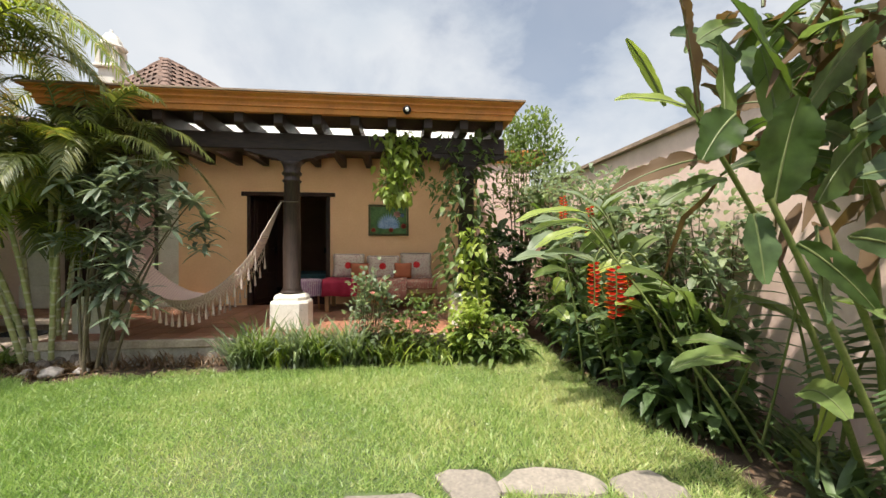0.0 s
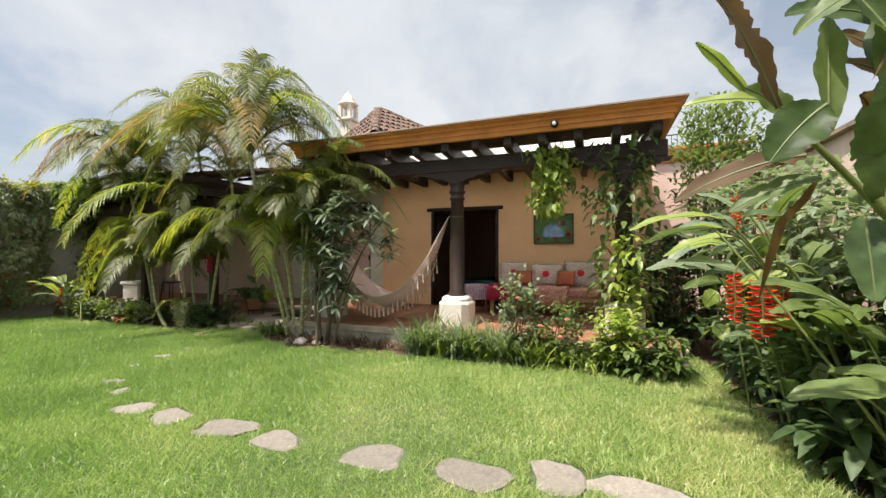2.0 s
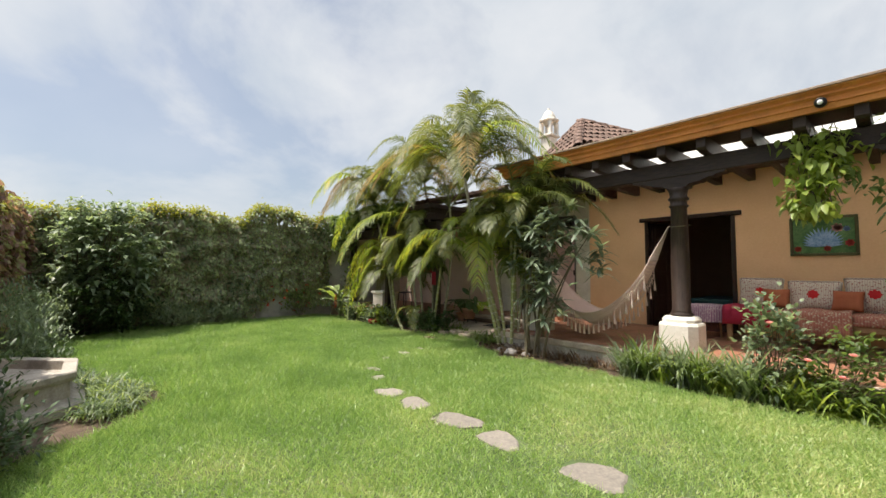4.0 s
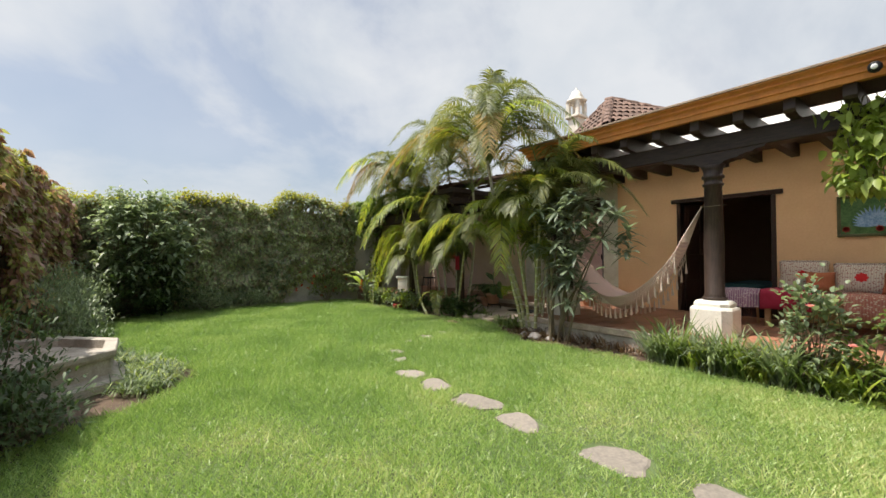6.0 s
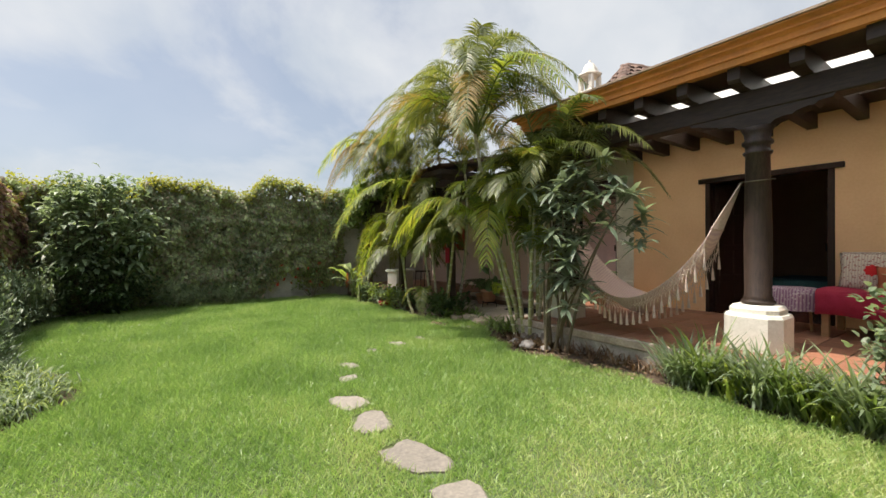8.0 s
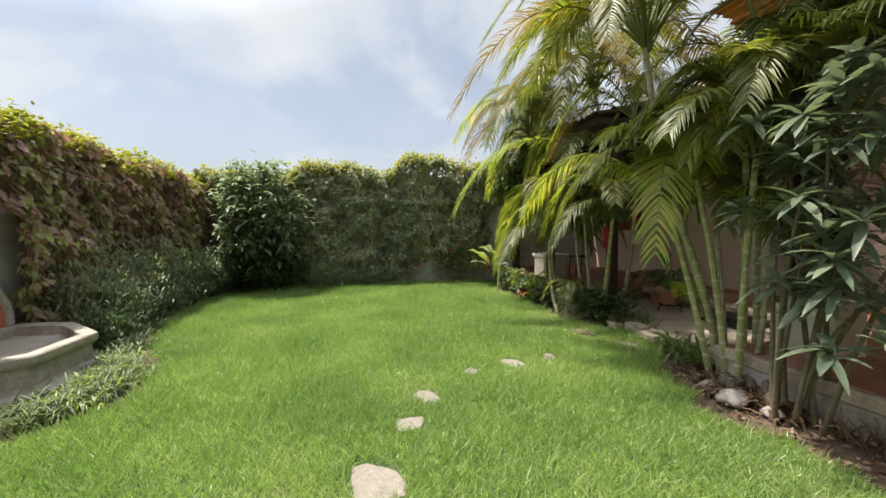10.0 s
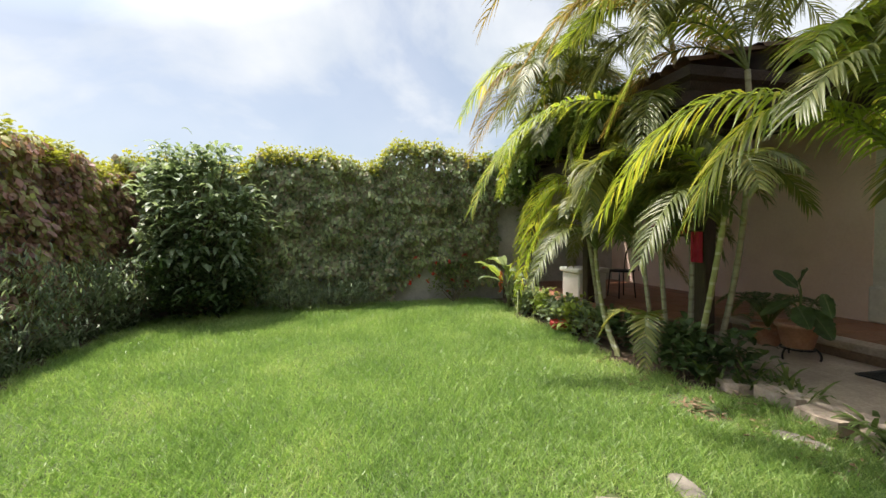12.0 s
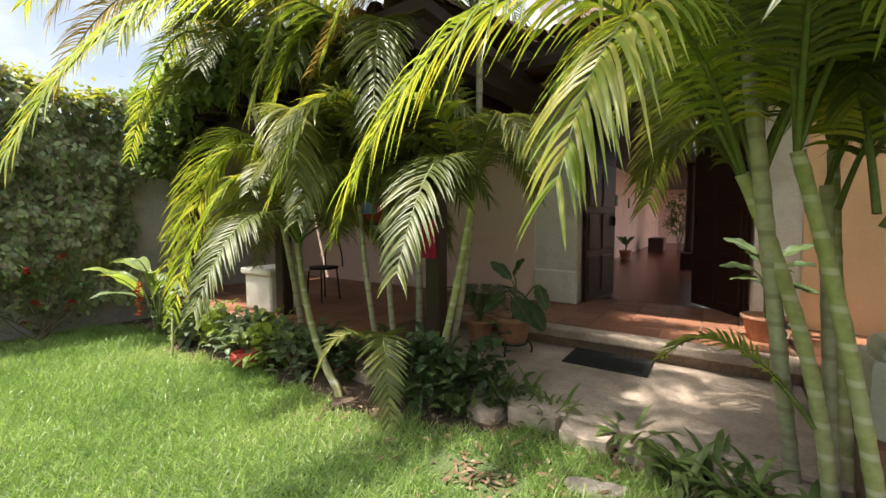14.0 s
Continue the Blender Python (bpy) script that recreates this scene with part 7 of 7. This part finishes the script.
for end, at_, k in ((0, HA, 0), (39, HB, 39)):
    cords = [tube(np.array([cols[j][k], (cols[j][k] + at_) / 2, at_]), 0.009, 5) for j in range(9)]
    cords.append(tube(np.array([cols[0][k], cols[4][k], cols[8][k]]), 0.016, 6))
    leafpart("end_cords", gather(*cords), M_CORD, ham, "bundle of cotton cords")
    loop = np.array([(at_[0] + (0.13 + 0.015) * (math.cos(a)) + (0.13 if end == 0 else -0.12), 5.9 + 0.145 * math.sin(a), at_[2] + 0.02 * math.sin(a)) for a in np.linspace(0, 2 * math.pi, 20)])
    leafpart("rope_loop", tube(loop, 0.006, 6), M_STEM, ham)
for side, cidx in ((-1, 0), (1, 8)):
    fr, tassels = [], []
    line = cols[cidx]
    m = 44
    tt = np.linspace(0.03, 0.97, m)
    pos = np.stack([np.interp(tt, ts, line[:, i]) for i in range(3)], 1)
    low = pos + np.array([0, 0.012 * side, -0.19])
    for i in range(m):
        nxt = min(i + 1, m - 1)
        prv = max(i - 1, 0)
        # lozenge netting, then a tassel
        midp = (low[i] + pos[i]) / 2
        for nb in (nxt, prv):
            fr.append(tube(np.array([pos[i], (pos[nb] + low[nb]) / 2 * 0.5 + midp * 0.5, (pos[nb] * 0.5 + low[nb] * 0.5)]), 0.0045, 4))
            fr.append(tube(np.array([(pos[nb] * 0.5 + low[nb] * 0.5), (low[i] + midp) / 2, low[i]]), 0.0045, 4))
        if i % 2 == 0:
            tassels.append(tube(np.array([low[i], low[i] + np.array([0, 0, -0.04]), low[i] + np.array([0.004, 0, -0.15])]), np.array([0.006, 0.012, 0.019]), 6))
    fringe = leafpart("fringe", gather(*fr), M_CORD, ham, "knotted cotton netting")
    for tas in tassels:
        leafpart("tassel", tas, M_CORD, fringe)

# ---- passage things ----
mat = tagged(part("doormat", box(-0.345, -0.225, 0, 0.345, 0.225, 0.016, 0.004), M_MAT), "black ribbed rubber doormat on the paving", "doormat")
mat.location = (-5.64, 6.73, 0.101)
for i in range(11):
    rb = part("mat_rib", box(-0.3, -0.19 + i * 0.038 - 0.008, 0.0165, 0.3, -0.19 + i * 0.038 + 0.008, 0.021, 0.002), M_MAT, mat)


def flower_pot(x, y, z, r, h, label, stand=True):
    p = thing("plant_pot", label, "plant pot", "clay pots", at=(x, y, z))
    z0 = 0.0
    if stand:
        z0 = 0.12
        ring = np.array([(r * 0.8 * math.cos(a), r * 0.8 * math.sin(a), 0.11) for a in np.linspace(0, 2 * math.pi, 20)])
        leafpart("stand_ring", tube(ring, 0.009, 6), M_IRON, p, "black iron stand ring")
        for k in range(3):
            a = k * 2.09 + 0.5
            leg = bezier((r * 0.8 * math.cos(a), r * 0.8 * math.sin(a), 0.12), (r * 1.15 * math.cos(a), r * 1.15 * math.sin(a), 0.07), (r * 1.0 * math.cos(a), r * 1.0 * math.sin(a), 0.008), 8)
            leafpart("stand_leg", tube(leg, 0.009, 6), M_IRON, p, "curled black iron leg")
    smooth(part("pot_body", lathe([(r * 0.66, z0), (r * 0.72, z0 + 0.01), (r * 0.98, z0 + h * 0.82), (r * 1.08, z0 + h * 0.84), (r * 1.1, z0 + h), (r * 0.98, z0 + h), (r * 0.95, z0 + h * 0.9), (r * 0.2, z0 + h * 0.88)], 24), M_POT, p))
    return p, z + z0 + h * 0.88


p, zt = flower_pot(-6.45, 6.5, 0.101, 0.17, 0.24, "clay flower pot on a curled iron stand by the step")
plant = thing("potted_plant", "split-leaved green plant growing in the clay pot", "potted plant")
for b, tp, w in (((-6.42, 6.45, 0.62), (-6.2, 6.3, 0.46), 0.2), ((-6.35, 6.5, 0.6), (-6.15, 6.5, 0.36), 0.2), ((-6.5, 6.45, 0.66), (-6.65, 6.3, 0.5), 0.15), ((-6.45, 6.5, 0.85), (-6.3, 6.4, 1.0), 0.13), ((-6.2, 6.45, 0.78), (-6.08, 6.38, 0.58), 0.12), ((-6.5, 6.55, 0.8), (-6.7, 6.5, 0.95), 0.12)):
    big_leaf(plant, b, tp, w, M_DARKLEAF, (0, -0.7, 0.7), 0.1, 0.2, (-6.45, 6.5, zt))
fernp, zt = flower_pot(-6.95, 6.75, 0.101, 0.15, 0.22, "clay pot with a dark palm-like plant", False)
sago = thing("cycad", "dark green cycad with stiff feather leaves in a pot", "potted plant")
for i in range(12):
    a = i * 2.4
    frond(sago, (-6.95, 6.75, zt), (-6.95 + 0.25 * math.cos(a), 6.75 + 0.25 * math.sin(a), zt + 0.55), (-6.95 + 0.55 * math.cos(a), 6.75 + 0.55 * math.sin(a), zt + 0.2), M_DARKLEAF, 24, 0.13, 0.018, 0.2, 0.3)
p, zt = flower_pot(-4.5, 7.55, 0.285, 0.16, 0.22, "clay pot by the doorway jamb", False)
jp = thing("potted_plant", "leafy green plant in a pot by the doorway", "potted plant")
for i in range(10):
    a = i * 2.4
    big_leaf(jp, (-4.5 + 0.08 * math.cos(a), 7.55 + 0.08 * math.sin(a), zt + 0.3 + 0.03 * i), (-4.5 + 0.35 * math.cos(a), 7.55 + 0.35 * math.sin(a), zt + 0.25 + 0.05 * i), 0.12, M_DARKLEAF, (0, -0.4, 1), 0.15, 0.0, (-4.5, 7.55, zt))
red = thing("broken_pot", "small red glazed pot lying by the border", "plant pot", at=(-8.55, 5.05, 0.0))
smooth(part("pot_body", lathe([(0.07, 0.0), (0.11, 0.03), (0.13, 0.09), (0.115, 0.13), (0.095, 0.13), (0.09, 0.1)], 18), M_REDPAINT, red))
cloth = thing("red_cloth", "red and pink cloth hanging on the side porch post", "cloth", at=(-6.83, 5.69, 0.951))
v, q = [], []
for i in range(13):
    for k in range(9):
        v.append((i / 12 * 0.15 - 0.09, 0.02 * math.sin(i * 1.3) * (k / 8), 0.42 - k * 0.04))
q = [(i * 9 + k, i * 9 + k + 1, (i + 1) * 9 + k + 1, (i + 1) * 9 + k) for i in range(12) for k in range(8)]
cb = part("hanging_cloth", quads_mesh("hanging_cloth", v, q), M_REDPAINT, cloth)
cb.data.materials.clear()
cb.data.materials.append(M_MAGENTA)
part("cloth_rail", quads_mesh("cloth_rail", *tube(np.array([(-0.1, 0, 0.425), (-0.01, 0, 0.425), (0.07, 0, 0.425)]), 0.008, 8)), M_DOOR, cloth)
part("peg", box(-0.03, 0.0, 0.415, -0.01, 0.042, 0.435, 0.003), M_DOOR, cloth)
tagged(part("low_wall", box(-9.74, 5.75, 0.286, -9.2, 6.25, 0.72, 0.02), M_WHITE), "whitewashed low plinth on the side porch", "low wall", kind="structure")
tagged(part("low_wall_cap", box(-9.78, 5.71, 0.721, -9.16, 6.29, 0.8, 0.02), M_WHITE), "whitewashed cap of the low plinth", "low wall", kind="structure")
chair = thing("iron_chair", "dark iron garden chair on the side porch", "chair", at=(-9.3, 6.6, PF))
smooth(part("seat", lathe([(0.2, 0.44), (0.21, 0.45), (0.21, 0.465), (0.19, 0.47)], 20), M_IRON, chair))
for k in range(4):
    a = k * math.pi / 2 + 0.78
    part("leg", quads_mesh("leg", *tube(np.array([(0.22 * math.cos(a), 0.22 * math.sin(a), 0), (0.18 * math.cos(a), 0.18 * math.sin(a), 0.44)]), 0.011, 6)), M_IRON, chair)
part("backrest", quads_mesh("backrest", *tube(np.array([(0.18 * math.cos(a) , 0.19, 0.46 + 0.42 * math.sin(a)) for a in np.linspace(0, math.pi, 14)]), 0.011, 6)), M_IRON, chair)

# corridor furnishings seen through the door
for y in (13.5, 15.5, 17.5):
    fr = thing("wall_picture", "small dark framed picture on the corridor wall", "picture", "corridor pictures", at=(-7.296, y, 1.95))
    part("frame", box(0, -0.13, -0.16, 0.025, 0.13, 0.16, 0.005), M_DOOR, fr)
    part("picture_sheet", box(0.0255, -0.1, -0.13, 0.028, 0.1, 0.13), M_CANVAS, fr)
tagged(part("corridor_door", box(-7.298, 14.2, 0.27, -7.26, 15.0, 2.2, 0.01), M_DOOR), "dark closed door in the corridor wall", "door", kind="structure")
p, zt = flower_pot(-7.0, 15.4, 0.268, 0.16, 0.26, "dark pot with a plant against the corridor wall", False)
cp = thing("potted_plant", "small leafy plant in a corridor pot", "potted plant")
for i in range(9):
    a = i * 2.4
    big_leaf(cp, (-7.0 + 0.05 * math.cos(a), 15.4 + 0.05 * math.sin(a), zt + 0.2), (-7.0 + 0.25 * math.cos(a), 15.4 + 0.25 * math.sin(a), zt + 0.42), 0.1, M_DARKLEAF, (0, -0.4, 1), 0.15, 0.0, (-7.0, 15.4, zt))

# ---- stone wash basin with its terracotta back ----
basin = thing("stone_basin", "weathered stone garden basin with chamfered ends and a moulded rim", "basin", at=(0, 0, 0))
OUT = [(-6.32, -1.72), (-6.28, -1.18), (-5.72, -0.62), (-4.95, -0.62), (-4.45, -1.15), (-4.4, -1.72)]
cx, cy = -5.36, -1.3


def ringed(poly, prof):
    """A polygon stepped outwards ring by ring: prof gives (scale, z)."""
    v, f = [], []
    n = len(poly)
    for s, z in prof:
        v += [(cx + (x - cx) * s, cy + (y - cy) * s, z) for x, y in poly]
    for k in range(len(prof) - 1):
        f += [(k * n + i, k * n + (i + 1) % n, (k + 1) * n + (i + 1) % n, (k + 1) * n + i) for i in range(n)]
    f.append(tuple(range((len(prof) - 1) * n, len(prof) * n)))
    return v, f


part("basin_body", ringed(OUT, [(1.12, -0.02), (1.12, 0.06), (1.02, 0.075), (0.98, 0.09), (0.95, 0.11), (0.94, 0.27)]), M_BASIN, basin)
part("rim", ringed(OUT, [(0.945, 0.271), (0.99, 0.285), (1.0, 0.30), (1.01, 0.315), (1.01, 0.36), (0.995, 0.372), (0.85, 0.372), (0.83, 0.365), (0.80, 0.14)]), M_BASIN, basin, "thick worn stone rim")
back = thing("basin_back", "terracotta painted scroll-shaped back wall of the basin", "fountain wall", at=(0, 0, 0))
half = [(0.84, 0.0), (0.84, 0.5), (0.80, 0.62), (0.72, 0.74), (0.66, 0.9), (0.63, 1.1), (0.60, 1.3), (0.56, 1.42)]
poly = [(-5.36 - a, b) for a, b in half] + [(-5.36 + a, b) for a, b in half[::-1]]
part("backing", prism(poly[::-1], -1.9, -1.73, "y"), M_TERRA, back)
for s in (-1, 1):
    path = np.array([(-5.36 + s * a, -1.74, max(b, 0.38)) for a, b in half])
    part("moulding", quads_mesh("moulding", *tube(path, 0.05, 8)), M_BASIN, back, "grey stone scroll moulding")
part("back_cap", box(-5.98, -1.93, 1.42, -4.74, -1.66, 1.5, 0.02), M_BASIN, back, "grey stone cap")
bp, zt = flower_pot(-5.85, -1.79, 1.501, 0.09, 0.12, "small clay pot on the basin wall", False)
br = thing("bromeliad", "small yellow-green bromeliad in a pot on the basin wall", "potted plant")
m = 16
a = np.arange(m) * 2.4
leafpart("rosette", leaves(np.tile((-5.85, -1.79, zt), (m, 1)), np.stack([np.cos(a), np.sin(a), np.linspace(1.5, 0.2, m)], 1), UP, 0.24, 0.035, 0.5, "strap", 0.3), M_LIME, br)

bush("corridor_plant", "tall leafy plant at the far end of the corridor", "potted plant", (-6.0, 20.5, 0.27), (-6.0, 20.5, 1.7), (0.5, 0.5, 0.8), 50, 12, 0.25, 0.06, M_MIDLEAF, 0.5, spread=0.12, stems=14)
tagged(part("corridor_bench", box(-6.9, 19.2, 0.27, -6.4, 20.2, 0.75, 0.02), M_DOOR), "dark wooden bench against the corridor wall", "bench")

# stump and rock under the palms
st = thing("palm_stump", "grey fibrous palm stump among roots", "stump", at=(-3.9, 5.12, 0))
for i in range(16):
    a = i * 0.75
    x, y = 0.26 * math.cos(a) * rng.uniform(0.3, 1), 0.2 * math.sin(a) * rng.uniform(0.3, 1)
    h = rng.uniform(0.06, 0.24)
    part("stump_stub", (lambda l: (l[0], l[1]))(lathe([(0.07, -0.03), (0.055, 0.04), (0.05, h * 0.4), (0.035, h * 0.6), (0.012, h * 0.65)], 7, (x, y, 0), a)), M_BARK, st)


def rock(x, y, s, seed, label):
    bm = bmesh.new()
    bmesh.ops.create_icosphere(bm, subdivisions=3, radius=s)
    for v in bm.verts:
        k = 1 + 0.35 * noise.noise(v.co * (1.5 / s) + Vector((seed, 0, 0)))
        v.co = Vector((v.co.x * k * 1.15, v.co.y * k, v.co.z * k * 0.62))
    ob = part("rock", bm, M_ROCK)
    ob.location = (x, y, s * 0.3)
    smooth(ob)
    return tagged(ob, label, "rock", "garden rocks")


rock(-3.8, 4.86, 0.095, 1.0, "pale grey rock at the palm foot")
rock(-3.55, 4.95, 0.06, 5.0, "small pale rock beside the stump")
rock(-4.05, 4.9, 0.07, 9.0, "small grey rock beside the stump")

# railing and antenna on the roofs
rl = thing("roof_railing", "thin black iron railing on the rear roof", "railing", at=(0, 0, 0))
part("top_rail", box(1.9, 9.5, 4.02, 3.2, 9.52, 4.04), M_IRON, rl)
for i in range(12):
    part("baluster", box(1.92 + i * 0.11, 9.503, 3.72, 1.93 + i * 0.11, 9.517, 4.02), M_IRON, rl)
an = thing("antenna", "thin leaning antenna rod above the side roof", "antenna", at=(-9.6, 6.5, 3.0))
part("rod", quads_mesh("rod", *tube(np.array([(0, 0, 0), (-0.25, 0, 1.0), (-0.5, 0, 2.1)]), 0.012, 6)), M_IRON, an)

# ---- floor tiles, last ----
def tiles(parent, x0, x1, y0, y1, z, size=0.3, gap=0.008, material=M_TILE):
    nx, ny = int((x1 - x0) / size), int((y1 - y0) / size)
    dx, dy = (x1 - x0) / nx, (y1 - y0) / ny
    hx, hy = dx / 2 - gap / 2, dy / 2 - gap / 2
    v = [(-hx, -hy, 0), (hx, -hy, 0), (hx, hy, 0), (-hx, hy, 0), (-hx + 0.004, -hy + 0.004, 0.008), (hx - 0.004, -hy + 0.004, 0.008), (hx - 0.004, hy - 0.004, 0.008), (-hx + 0.004, hy - 0.004, 0.008)]
    f = [(0, 1, 5, 4), (1, 2, 6, 5), (2, 3, 7, 6), (3, 0, 4, 7), (4, 5, 6, 7)]
    me = mesh_of("tile", v, f)
    me.materials.append(material)
    for i in range(nx):
        for j in range(ny):
            o = new("tile", me)
            o.parent = parent
            o.location = (x0 + (i + 0.5) * dx, y0 + (j + 0.5) * dy, z + 0.001 * math.sin(i * 7 + j * 13))


def named(n):
    return bpy.data.objects[n]


tiles(named("porch_floor"), -4.28, 1.62, 5.27, 8.18, 0.2855)
tiles(named("passage_floor"), -7.55, -4.33, 7.14, 8.86, 0.2725, 0.32)
tiles(named("side_porch_floor"), -11.8, -7.65, 5.5, 8.18, 0.2855, 0.32)
